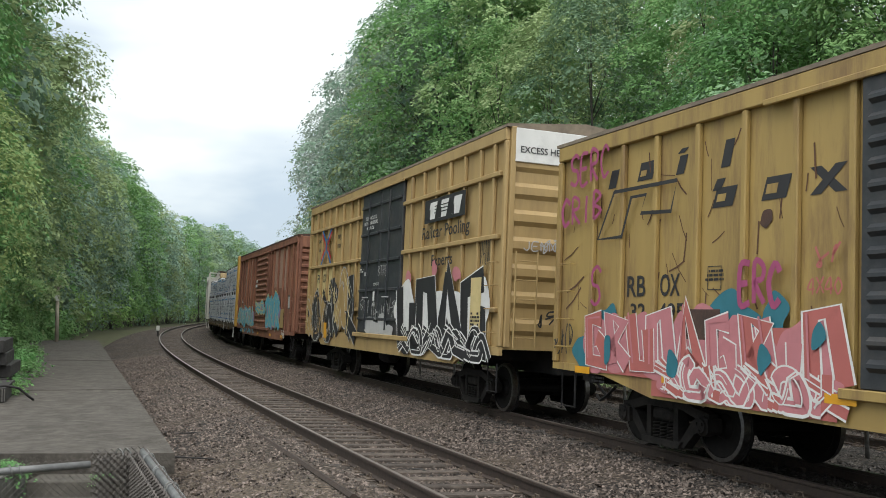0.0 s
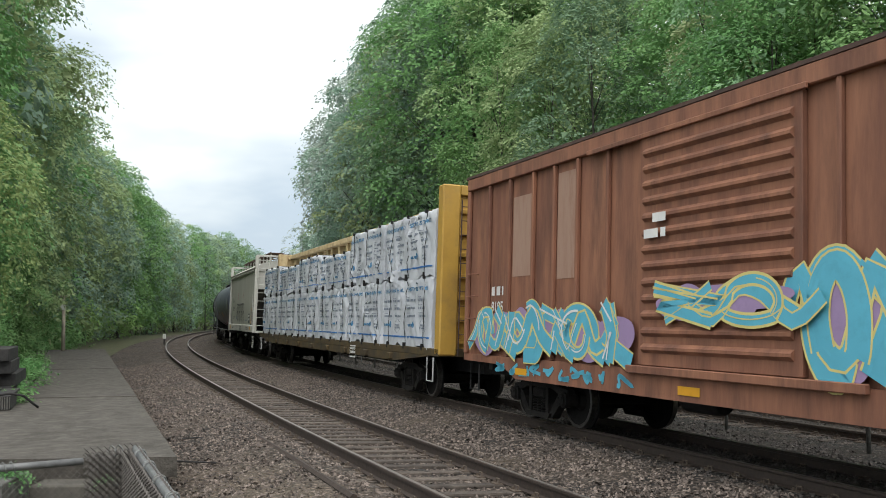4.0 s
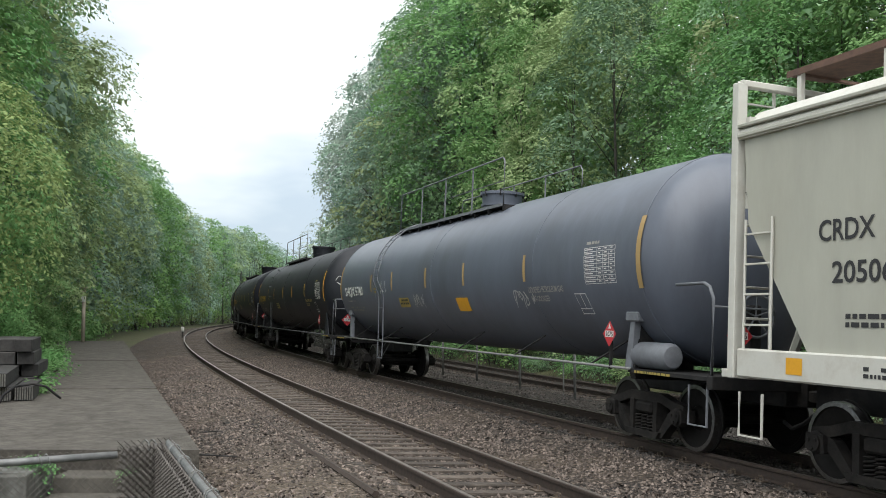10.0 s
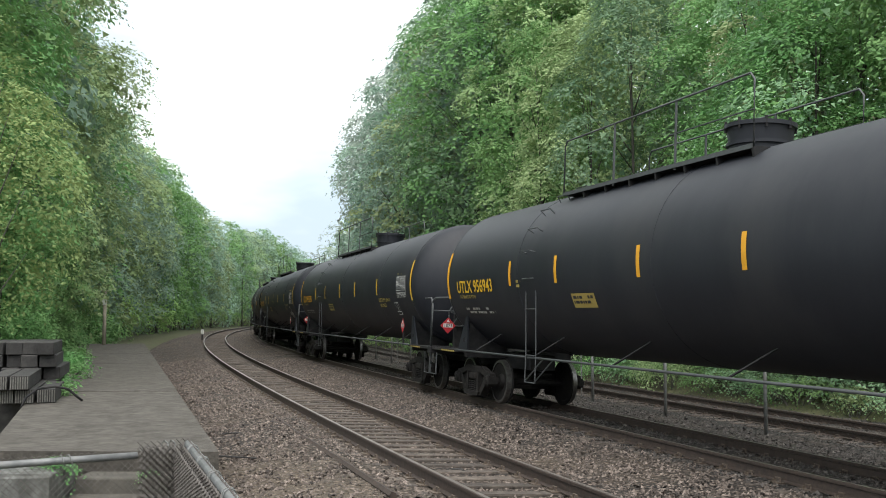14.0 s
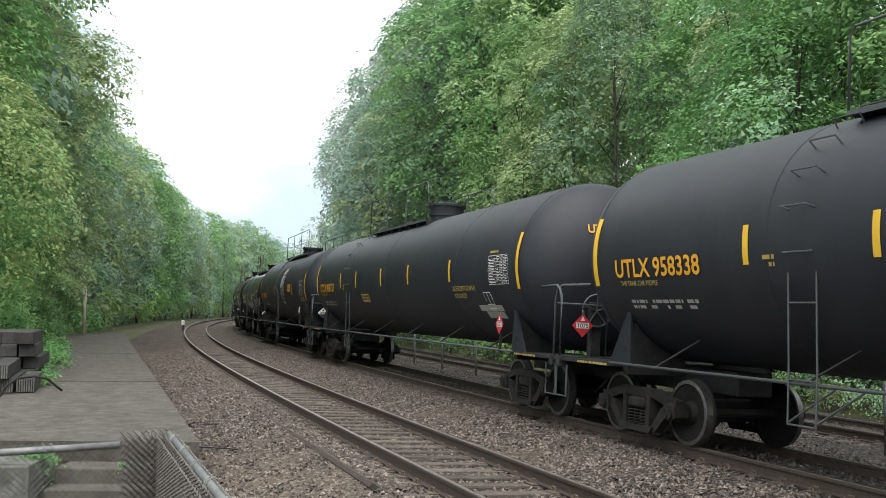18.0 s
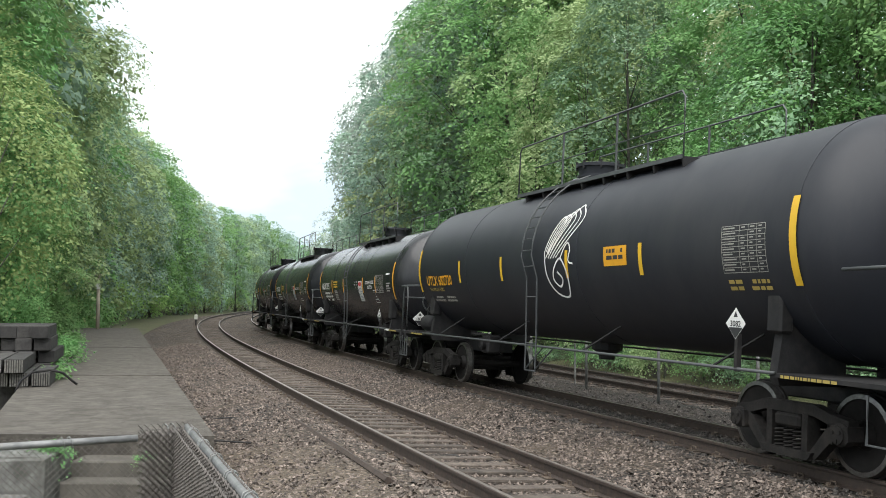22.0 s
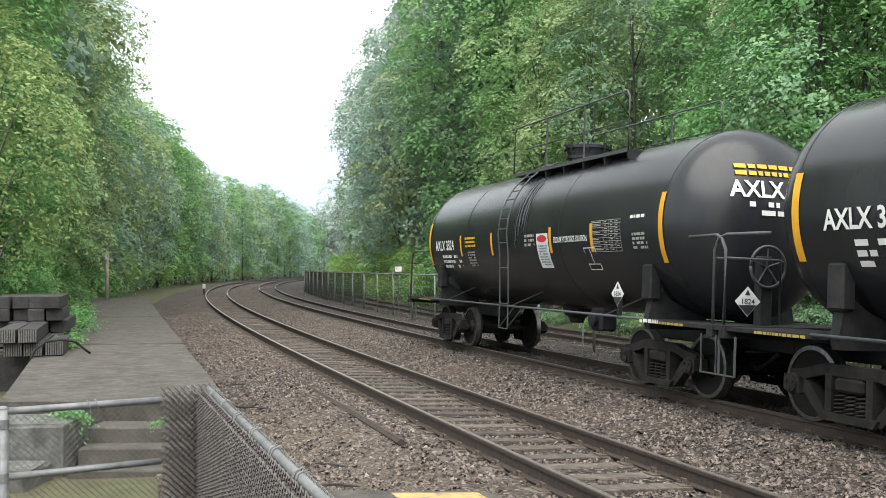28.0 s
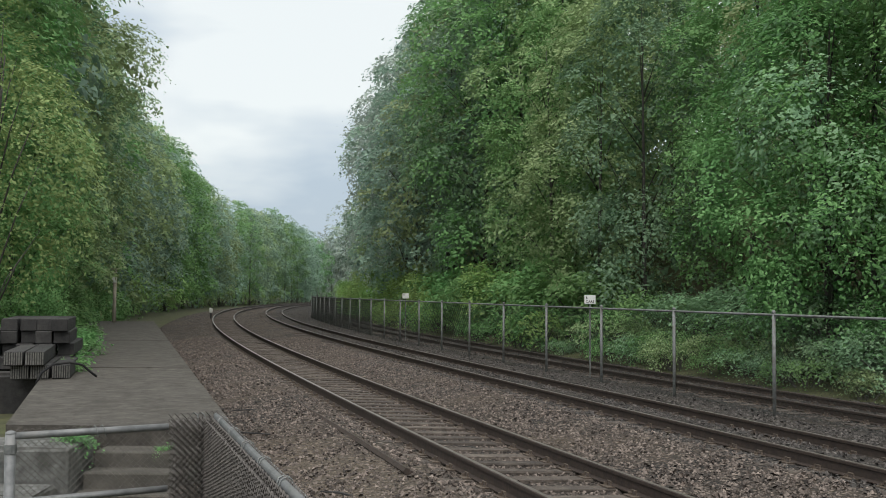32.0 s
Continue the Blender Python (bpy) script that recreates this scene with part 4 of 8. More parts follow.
TANKGLOSS = mat("tank_gloss_black", (0.0176, 0.0184, 0.0216), (0.0128, 0.0136, 0.016), 1.2, 0.24, bump=0.008, bscale=2.0, stain=(0.036, 0.0344, 0.032), sscale=0.7, samount=0.5, stretchz=0.3, spec=0.42)
TANKSATIN = mat("tank_satin_black", (0.0176, 0.0184, 0.0216), (0.0128, 0.0136, 0.016), 1.2, 0.27, bump=0.02, bscale=2.0, stain=(0.036, 0.0344, 0.032), sscale=0.7, samount=0.5, stretchz=0.3, spec=0.4)
TANKGREY = mat("tank_blue_grey", (0.108, 0.124, 0.158), (0.084, 0.096, 0.124), 1.0, 0.38, bump=0.02, bscale=2, stain=(0.06, 0.064, 0.078), sscale=0.6, samount=0.6, stretchz=0.3, spec=0.5)
FRAMEBLACK = mat("frame_black", (0.0202, 0.02, 0.0212), (0.0126, 0.0125, 0.0133), 6, 0.7, bump=0.1, stain=(0.0378, 0.0335, 0.0301), sscale=3, spec=0.25)
# trucks and wheels: steel colour darkened further for the shade under the cars
TRUCKSHADEDIRT = mat("greasy_shaded_steel", (0.0205, 0.0186, 0.0176), (0.0092, 0.0086, 0.0084), 7, 0.85, 0.1, bump=0.25, stain=(0.0421, 0.0371, 0.0317), sscale=4, spec=0.25)
WHEELDARK = mat("wheel_steel", (0.0150, 0.0134, 0.0126), (0.0080, 0.0072, 0.0068), 9, 0.75, 0.2, spec=0.25)
TREAD = mat("worn_tread", (0.20, 0.195, 0.19), (0.11, 0.105, 0.10), 18, 0.34, 0.85)
PAINT = {n: mat(n + "_paint", c, tuple(v * 0.82 for v in c), 5, 0.55, stain=tuple(v * 0.55 for v in c), sscale=2.5, samount=0.35) for n, c in dict(
    white=(0.72, 0.72, 0.70), black=(0.025, 0.025, 0.028), yellow=(0.66, 0.40, 0.02), amber=(0.70, 0.34, 0.015), dimwhite=(0.33, 0.32, 0.29), dimyellow=(0.36, 0.27, 0.07),
    pink=(0.52, 0.20, 0.22), salmon=(0.46, 0.135, 0.12), teal=(0.03, 0.17, 0.22), magenta=(0.36, 0.07, 0.17), sky=(0.10, 0.42, 0.56), lemon=(0.66, 0.56, 0.20), lilac=(0.33, 0.23, 0.40), blue=(0.03, 0.15, 0.42),
    red=(0.50, 0.03, 0.04), printgrey=(0.20, 0.23, 0.28), printblue=(0.06, 0.20, 0.36), cream=(0.62, 0.5, 0.24), ochre=(0.40, 0.27, 0.11), green=(0.05, 0.25, 0.16), silver=(0.45, 0.45, 0.44)).items()}


# ---- surfaces to paint on: a runs along the car, b is height, h is how far proud ----
def side_of(y):
    return lambda a, b, h: (a, y + h, b)


def end_of(x):
    return lambda a, b, h: (x - h, a, b)


def shell_of(R, zc):
    return lambda a, b, h: (a, (R + h) * math.cos((b - zc) / R), zc + (R + h) * math.sin((b - zc) / R))


def add_patch(bm, on, a0, a1, b0, b1, h=0.006, n=1, skew=0.0):
    rows = []
    for k in range(n + 1):
        b = b0 + (b1 - b0) * k / n
        o = skew * k / n
        rows.append([bm.verts.new(on(a0 + o, b, h)), bm.verts.new(on(a1 + o, b, h))])
    for p, q in zip(rows[:-1], rows[1:]):
        bm.faces.new((p[0], p[1], q[1], q[0]))
    return bm


def patch(on, a0, a1, b0, b1, h=0.006, n=1, skew=0.0):
    return add_patch(bmesh.new(), on, a0, a1, b0, b1, h, n, skew)


def add_shape(bm, on, pts, h=0.006):
    c = (sum(p[0] for p in pts) / len(pts), sum(p[1] for p in pts) / len(pts))
    cv = bm.verts.new(on(*c, h))
    vs = [bm.verts.new(on(a, b, h)) for a, b in pts]
    for i in range(len(vs)):
        bm.faces.new((cv, vs[i], vs[(i + 1) % len(vs)]))
    return bm


def smooth_path(pts, n=6, closed=False):
    out = []
    m = len(pts)
    for i in range(m if closed else m - 1):
        p0, p1, p2, p3 = [pts[k % m] if closed else pts[max(0, min(m - 1, k))] for k in (i - 1, i, i + 1, i + 2)]
        for k in range(n):
            t = k / n
            out.append(tuple(0.5 * (2 * p1[j] + (p2[j] - p0[j]) * t + (2 * p0[j] - 5 * p1[j] + 4 * p2[j] - p3[j]) * t * t + (3 * p1[j] - p0[j] - 3 * p2[j] + p3[j]) * t ** 3) for j in (0, 1)))
    if not closed:
        out.append(tuple(pts[-1]))
    return out


def add_stroke(bm, on, pts, w, h=0.007, closed=False):
    """A painted line of width w along the points."""
    m = len(pts)
    L, R = [], []
    for i, p in enumerate(pts):
        a = pts[(i - 1) % m] if (i or closed) else p
        b = pts[(i + 1) % m] if (i < m - 1 or closed) else p
        dx, dz = b[0] - a[0], b[1] - a[1]
        q = math.hypot(dx, dz) or 1.0
        nx, nz = -dz / q * w / 2, dx / q * w / 2
        L.append(bm.verts.new(on(p[0] + nx, p[1] + nz, h)))
        R.append(bm.verts.new(on(p[0] - nx, p[1] - nz, h)))
    for i in range(m if closed else m - 1):
        j = (i + 1) % m
        bm.faces.new((L[i], L[j], R[j], R[i]))
    return bm


FONTCACHE = {}


def glyphs(s, bold=0.0):
    """The outline of a line of writing in the built-in font, one unit high."""
    if (s, bold) not in FONTCACHE:
        cu = bpy.data.curves.new("writing", "FONT")
        cu.body, cu.size, cu.offset, cu.resolution_u = s, 1.0, bold, 3
        ob = bpy.data.objects.new("writing", cu)
        scene.collection.objects.link(ob)
        dg = bpy.context.evaluated_depsgraph_get()
        me = bpy.data.meshes.new_from_object(ob.evaluated_get(dg))
        vs, fs = [tuple(v.co) for v in me.vertices], [tuple(p.vertices) for p in me.polygons]
        bpy.data.objects.remove(ob)
        bpy.data.meshes.remove(me)
        bpy.data.curves.remove(cu)
        w = max(v[0] for v in vs)
        FONTCACHE[(s, bold)] = (vs, fs, w)
    return FONTCACHE[(s, bold)]


def add_text(bm, on, s, a, b, height, width=None, h=0.008, bold=0.015):
    """Writing that starts at a (its left end as one faces it) with its foot at b; height is that of capitals."""
    vs, fs, w = glyphs(s, bold)
    k = height / 0.70
    kx = (width / w) if width else k
    made = [bm.verts.new(on(a - v[0] * kx, b + v[1] * k, h)) for v in vs]
    for f in fs:
        try:
            bm.faces.new([made[i] for i in f])
        except ValueError:
            pass
    return bm


def lettering(parent, on, s, a, b, height, material, width=None, h=0.010, bold=0.015):
    return part("lettering", add_text(bmesh.new(), on, s, a, b, height, width, h, bold), material, parent)


def add_bars(bm, on, a, b, w, hgt, rows, r, h=0.008, fill=0.8):
    """Unreadable small writing: rows of short plain bars."""
    for k in range(rows):
        z = b - k * hgt * 1.7
        x = a
        while x > a - w:
            l = min(r.uniform(0.5, 2.6) * hgt * 1.2, x - (a - w))
            if r.random() < fill:
                add_patch(bm, on, x, x - l, z - hgt, z, h)
            x -= l + hgt * 0.5
    return bm


def bars(parent, on, a, b, w, hgt, rows, material, seed, h=0.009, fill=0.85):
    return part("small_print", add_bars(bmesh.new(), on, a, b, w, hgt, rows, random.Random(seed), h, fill), material, parent)


# ---- running gear ----
def to_mesh(name, bm, *mats, smooth=None):
    me = bpy.data.meshes.new(name)
    bm.normal_update()
    bm.to_mesh(me)
    bm.free()
    for m in mats:
        me.materials.append(m)
    if smooth:
        me.shade_smooth()
        me.set_sharp_from_angle(angle=radians(smooth))
    return me


def make_running_gear():
    g = {}
    bm = bmesh.new()
    WR = 0.457
    add_lathe(bm, [(-1.0, 0.07), (1.0, 0.07)], 10)
    for sg in (-1, 1):
        prof = [(0.66, 0.10), (0.66, 0.13), (0.69, 0.38), (0.675, 0.40), (0.675, WR + 0.026), (0.705, WR + 0.026), (0.715, WR + 0.004), (0.815, WR - 0.004), (0.82, 0.40), (0.80, 0.385), (0.755, 0.17), (0.83, 0.125), (0.83, 0.08)]
        add_lathe(bm, [(sg * t, r) for t, r in prof], 26, tread=(6, 7))
    g["wheelset"] = to_mesh("wheelset", bm, WHEELDARK, TREAD, smooth=35)
    # cast side frame, drawn as the web it is: an arch, a sagging bottom, two windows
    bm = bmesh.new()
    y0, y1 = -0.07, 0.07
    add_prism(bm, [(-0.98, 0.62), (-0.70, 0.66), (-0.42, 0.74), (0.42, 0.74), (0.70, 0.66), (0.98, 0.62), (0.98, 0.52), (0.72, 0.53), (0.42, 0.61), (-0.42, 0.61), (-0.72, 0.53), (-0.98, 0.52)], y0, y1)
    for sg in (-1, 1):
        add_prism(bm, [(sg * 0.74, 0.54), (sg * 0.64, 0.50), (sg * 0.34, 0.16), (sg * 0.46, 0.12), (sg * 0.74, 0.38)], y0, y1)
        add_prism(bm, [(sg * 0.26, 0.62), (sg * 0.36, 0.62), (sg * 0.36, 0.17), (sg * 0.26, 0.17)], y0 - 0.02, y1 + 0.02)
        add_prism(bm, [(sg * 0.76, 0.55), (sg * 1.02, 0.56), (sg * 1.03, 0.40), (sg * 0.99, 0.36), (sg * 0.97, 0.48), (sg * 0.81, 0.48), (sg * 0.79, 0.34), (sg * 0.74, 0.36)], y0 - 0.03, y1 + 0.05)
    add_prism(bm, [(-0.46, 0.20), (0.46, 0.20), (0.40, 0.11), (-0.40, 0.11)], y0 - 0.05, y1 + 0.05)
    g["side_frame"] = to_mesh("side_frame", bm, TRUCKSHADEDIRT)
    bm = bmesh.new()
    for cx in (0.0,):
        add_tube(bm, [(cx + 0.066 * math.cos(a), 0.05 + 0.066 * math.sin(a), 0.205 + 0.225 * a / (2 * math.pi * 5)) for a in np.linspace(0, 2 * math.pi * 5, 36)], 0.015, 4)
    g["spring"] = to_mesh("spring", bm, TRUCKSHADEDIRT, smooth=60)
    bm = bmesh.new()
    add_lathe(bm, [(0.0, 0.13), (0.12, 0.13), (0.15, 0.10), (0.17, 0.10), (0.175, 0.06)], 16)
    for k in range(3):
        a = k * 2.094 + 0.5
        add_lathe(bm, [(0.17, 0.022), (0.19, 0.022)], 6, at=(0.06 * math.cos(a), 0, 0.06 * math.sin(a)))
    g["bearing_cap"] = to_mesh("bearing_cap", bm, TRUCKSHADEDIRT, smooth=35)
    bm = box(-0.22, 0.22, -1.1, 1.1, 0.44, 0.60, 0.03)
    add_box(bm, -0.18, 0.18, -0.35, 0.35, 0.60, 0.72, 0.02)
    for sg in (-1, 1):
        add_box(bm, sg * 0.36 - 0.05, sg * 0.36 + 0.05, -0.8, 0.8, 0.28, 0.36)
        for sy in (-1, 1):
            add_box(bm, sg * 0.40 - 0.04, sg * 0.40 + 0.05, sy * 0.75 - 0.07, sy * 0.75 + 0.07, 0.30, 0.62, 0.01)
    g["bolster"] = to_mesh("bolster", bm, TRUCKSHADEDIRT)
    bm = box(0.0, 0.62, -0.08, 0.08, 0.80, 0.95, 0.02)
    add_prism(bm, [(0.50, -0.16), (0.72, -0.16), (0.80, -0.05), (0.70, 0.02), (0.80, 0.12), (0.72, 0.17), (0.50, 0.15)], 0.74, 1.02, "z")
    g["coupler"] = to_mesh("coupler", bm, TRUCKSHADEDIRT)
    bm = bmesh.new()
    add_tube(bm, [(0.1, 0.32, 0.72), (0.35, 0.33, 0.55), (0.62, 0.28, 0.46), (0.86, 0.2, 0.52)], 0.026, 6)
    g["air_hose"] = to_mesh("air_hose", bm, FRAMEBLACK, smooth=60)
    bm = bmesh.new()
    add_lathe(bm, [(-0.42, 0.05), (-0.40, 0.16), (-0.34, 0.19), (0.34, 0.19), (0.40, 0.16), (0.42, 0.05)], 14, "x")
    g["reservoir"] = to_mesh("air_reservoir", bm, FRAMEBLACK, smooth=40)
    bm = box(-0.2, 0.2, -0.16, 0.16, -0.2, 0.2, 0.04)
    add_lathe(bm, [(0.16, 0.13), (0.24, 0.13), (0.26, 0.08)], 12)
    g["brake_valve"] = to_mesh("brake_valve", bm, FRAMEBLACK)
    return g


GEAR = make_running_gear()
SPINNING = []


def add_truck(car, x, u):
    t = part("truck", GEAR["bolster"], None, car, "greasy cast-steel truck", at=pose(x, 0, 0))
    for sy in (-1, 1):
        part("side_frame", GEAR["side_frame"], None, t, at=pose(0, sy * 1.0, 0))
        for dx in (-0.16, 0.0, 0.16):
            part("spring", GEAR["spring"], None, t, at=pose(dx, sy * 0.98, 0))
        for sx in (-1, 1):
            part("bearing_cap", GEAR["bearing_cap"], None, t, at=pose(sx * 0.889, sy * 0.98, 0.457, 0, 0, 0 if sy > 0 else 180))
    for sx in (-1, 1):
        w = part("wheelset", GEAR["wheelset"], None, t, at=pose(sx * 0.889, 0, 0.457))
        SPINNING.append((w, sx * 0.889, u + x))
    return t


def rig_ends(car, h, u, truck_at, hose=True):
    for sg in (-1, 1):
        part("coupler", GEAR["coupler"], None, car, at=pose(sg * h, 0, 0, 0, 0, 0 if sg > 0 else 180))
        part("air_hose", GEAR["air_hose"], None, car, at=pose(sg * h, 0, 0, 0, 0, 0 if sg > 0 else 180))
        add_truck(car, sg * truck_at, u)


def ladder(car, x, y, z0, z1, n, material, width=0.42, r=0.011, name="ladder", bent=None):
    bm = bmesh.new()
    f = bent or (lambda z: y)
    zs = np.linspace(z0, z1, max(2, n))
    for sx in (-1, 1):
        add_tube(bm, [(x + sx * width / 2, f(z), z) for z in zs], r * 1.35, 5)
    for k in range(n):
        z = z0 + (z1 - z0) * (k + 0.5) / n
        add_tube(bm, [(x - width / 2, f(z), z), (x + width / 2, f(z), z)], r, 5)
    return part(name, bm, material, car)


def end_ladder(car, x, y, z0, z1, n, material, width=0.42, r=0.011, rails=True):
    bm = bmesh.new()
    for k in range(n):
        z = z0 + (z1 - z0) * (k + 0.5) / n
        add_tube(bm, [(x, y - width / 2, z), (x, y + width / 2, z)], r, 5)
    if rails:
        for sy in (-1, 1):
            add_tube(bm, [(x, y + sy * width / 2, z0), (x, y + sy * width / 2, z1)], r * 1.4, 5)
    return part("end_ladder", bm, material, car)


def grab_irons(car, x, y, zs, material, width=0.42):
    for z in zs:
        part("grab_iron", tube([(x - width / 2, y, z - 0.01), (x - width / 2, y + 0.07, z), (x + width / 2, y + 0.07, z), (x + width / 2, y, z - 0.01)], 0.011, 5), material, car)


def stirrup(car, x, y, material):
    part("sill_step", tube([(x - 0.2, y, 0.95), (x - 0.2, y, 0.45), (x + 0.2, y, 0.45), (x + 0.2, y, 0.95)], 0.018, 5), material, car)


TRAIN = []


def start_car(name, label, u0, u1):
    c = thing(name, label, "freight car", "cars of the passing train")
    TRAIN.append((c, (u0 + u1) / 2))
    return c, (u0 + u1) / 2, (u1 - u0) / 2


def blob(r, a, b, w, h, n=9, rough=0.25):
    pts = []
    for k in range(n):
        t = k * 2 * math.pi / n + r.uniform(-0.15, 0.15)
        q = 1 + r.uniform(-rough, rough)
        pts.append((a + math.cos(t) * w / 2 * q, b + math.sin(t) * h / 2 * q))
    return smooth_path(pts, 4, True)


def wild_form(r, kind):
    """One sprayed shape in a unit box: a hooked ring, a crooked bolt, a wave or a leaning slab; none of them a letter."""
    if kind == 0:
        a0, turn, q = r.uniform(0, 6.28), r.choice((-1, 1)) * r.uniform(3.4, 4.6), r.uniform(0.3, 0.5)
        pts = [(0.5 + q * math.cos(a0 + turn * k / 7), 0.5 + 0.55 * math.sin(a0 + turn * k / 7)) for k in range(8)]
        return smooth_path(pts + [(pts[-1][0] + r.uniform(-0.6, 0.6), r.uniform(-0.15, 0.2))], 3)
    if kind == 1:
        return [(r.uniform(-0.1, 0.3), 1.05), (r.uniform(0.5, 0.9), r.uniform(0.55, 0.7)), (r.uniform(0.1, 0.4), r.uniform(0.35, 0.5)), (r.uniform(0.7, 1.2), -0.05)]
    if kind == 2:
        f = r.uniform(0, 6.28)
        return smooth_path([(-0.25 + 0.3 * k, 0.5 + 0.42 * math.sin(f + k * 1.9)) for k in range(6)], 3)
    return [(r.uniform(0.1, 0.4), -0.05), (r.uniform(0.4, 0.6), 0.5), (r.uniform(0.35, 0.9), 1.05)]


def block_form(r, k):
    """One straight-edged sprayed shape in a unit box: arches, hooks and zigzags of thick bars; none of them a letter."""
    j = lambda v: v + r.uniform(-0.07, 0.07)
    forms = ([(0.05, 0), (0.12, 0.95), (0.85, 1.0), (0.95, 0.0)], [(0.0, 1), (0.1, 0.05), (0.85, 0.0), (0.95, 0.7)], [(0.1, 0), (0.1, 1.0), (0.9, 0.85), (0.25, 0.48), (1.0, 0.0)],
             [(0.95, 0.95), (0.1, 0.9), (0.05, 0.1), (0.9, 0.05), (0.85, 0.5), (0.5, 0.5)], [(0.0, 0.0), (0.45, 1.05), (1.0, 0.0), (0.25, 0.35)])
    return [(j(u), j(v)) for u, v in forms[k % 5]]


STROKES = {"S": [[(1, .85), (.6, 1), (.1, .85), (.2, .55), (.8, .45), (.95, .15), (.5, 0), (0, .12)]], "E": [[(.9, 1), (.1, .95), (.05, 0), (.95, .05)], [(.1, .5), (.75, .52)]],
           "R": [[(.1, 0), (.1, 1), (.8, .9), (.75, .6), (.15, .5), (.95, 0)]], "C": [[(.95, .8), (.5, 1), (.05, .55), (.4, 0), (.95, .15)]], "I": [[(.5, 1), (.45, 0)]],
           "B": [[(.1, 0), (.1, 1), (.8, .85), (.15, .55), (.9, .3), (.1, 0)]], "D": [[(.1, 0), (.15, 1), (.9, .6), (.1, 0)]], "A": [[(0, 0), (.5, 1), (1, 0)], [(.2, .35), (.8, .4)]],
           "N": [[(.05, 0), (.1, 1), (.85, 0), (.95, 1)]], "K": [[(.1, 0), (.1, 1)], [(.9, 1), (.15, .45), (.95, 0)]], "O": [[(.5, 1), (.05, .5), (.5, 0), (.95, .5), (.5, 1)]],
           "J": [[(.8, 1), (.75, .2), (.4, 0), (.05, .25)]], "X": [[(0, 0), (1, 1)], [(0, 1), (1, 0)]], "4": [[(.7, 0), (.7, 1), (0, .35), (1, .35)]], "0": [[(.5, 1), (.05, .5), (.5, 0), (.95, .5), (.5, 1)]],
           "T": [[(0, 1), (1, .95)], [(.5, 1), (.5, 0)]], "M": [[(0, 0), (.1, 1), (.5, .3), (.9, 1), (1, 0)]], "P": [[(.1, 0), (.1, 1), (.85, .8), (.1, .5)]]}


def hand_writing(car, on, text, a, b, w, h, width, colour, seed, base=0.016, label=""):
    """Sprayed hand-drawn writing that starts at a with its foot at b."""
    r = random.Random(seed)
    q = w / len(text)
    bm = bmesh.new()
    for k, ch in enumerate(text):
        dz = r.uniform(-0.06, 0.06) * h
        for line in STROKES[ch]:
            pts = [(a - q * (k + 0.82 * u + r.uniform(-0.03, 0.03)), b + dz + h * v) for u, v in line]
            add_stroke(bm, on, smooth_path(pts, 4), width * r.uniform(0.85, 1.15), base + 0.0003 * k)
    part("graffiti_tag", bm, PAINT[colour], car, label)


def spray_piece(car, on, a0, a1, b, h, n, seed, colours, label, lean=0.1, base=0.012, second=None, low=1.0, blocky=False):
    """Sprayed shapes woven through one another: shadow, outline, fill and shine, one coat over the other."""
    r = random.Random(seed)
    w = (a1 - a0) / n
    under = bmesh.new()
    for k in range(n + 1):
        add_shape(under, on, [(p, max(low, q)) for p, q in blob(r, a0 + w * (0.45 + k * (n - 0.9) / n), b + r.uniform(-0.1, 0.1) * h, w * 1.1, h * r.uniform(0.7, 0.95), 8, 0.3)], base + 0.0002 * k)
    part("graffiti_shadow", under, PAINT[colours[0]], car, label)
    thick = min(w * 0.5, h * 0.36)
    for k in range(n):
        edge, fill, shine = bmesh.new(), bmesh.new(), bmesh.new()
        for j in range(1 if blocky else 3):
            ca = a0 + w * (k + 0.5) + r.uniform(-0.25, 0.25) * w * (1 if 0 < k < n - 1 else 0.2)
            kw, kh = (w * r.uniform(0.72, 0.9), h * r.uniform(0.78, 0.95)) if blocky else (w * r.uniform(0.9, 1.35), h * r.uniform(0.7, 1.05))
            path = [(ca - (u - 0.5) * kw + lean * (v - 0.5) * h, b + (v - 0.5) * kh) for u, v in (block_form(r, k + 3 * j + seed) if blocky else wild_form(r, (k + 2 * j + seed) % 4))]
            q = 0.0004 * (3 * k + j) + 0.004 + base
            t = thick * (r.uniform(0.75, 0.95) if blocky else r.uniform(0.5, 1.05))
            path = [(p, max(low + t / 2 + 0.04, z)) for p, z in path]
            add_stroke(edge, on, path, t + r.uniform(0.04, 0.08), q)
            add_stroke(fill, on, path, t, q + 0.0002)
            m = len(path) // 2
            add_stroke(shine, on, [(x + t * 0.2, z + t * 0.12) for x, z in path[:max(2, m)]], t * 0.14, base + 0.004 + 0.0004 * (3 * n + 2))
        part("graffiti_outline", edge, PAINT[colours[1]], car)
        part("graffiti_fill", fill, PAINT[second if second and k % 2 else colours[2]], car)
        part("graffiti_shine", shine, PAINT[colours[3]], car)


def tag_scrawl(car, on, a, b, w, h, n, seed, colour, width=0.03, base=0.014, label=""):
    r = random.Random(seed)
    for k in range(n):
        bm = bmesh.new()
        x = a - w * (k + 0.5) / n
        q = w / n * 0.75
        pts = [(x + r.uniform(-q, q) * 0.7, b + r.uniform(-0.5, 0.5) * h) for _ in range(r.randint(4, 6))]
        part("graffiti_tag", add_stroke(bm, on, smooth_path(pts, 5), width, base), PAINT[colour], car, label)


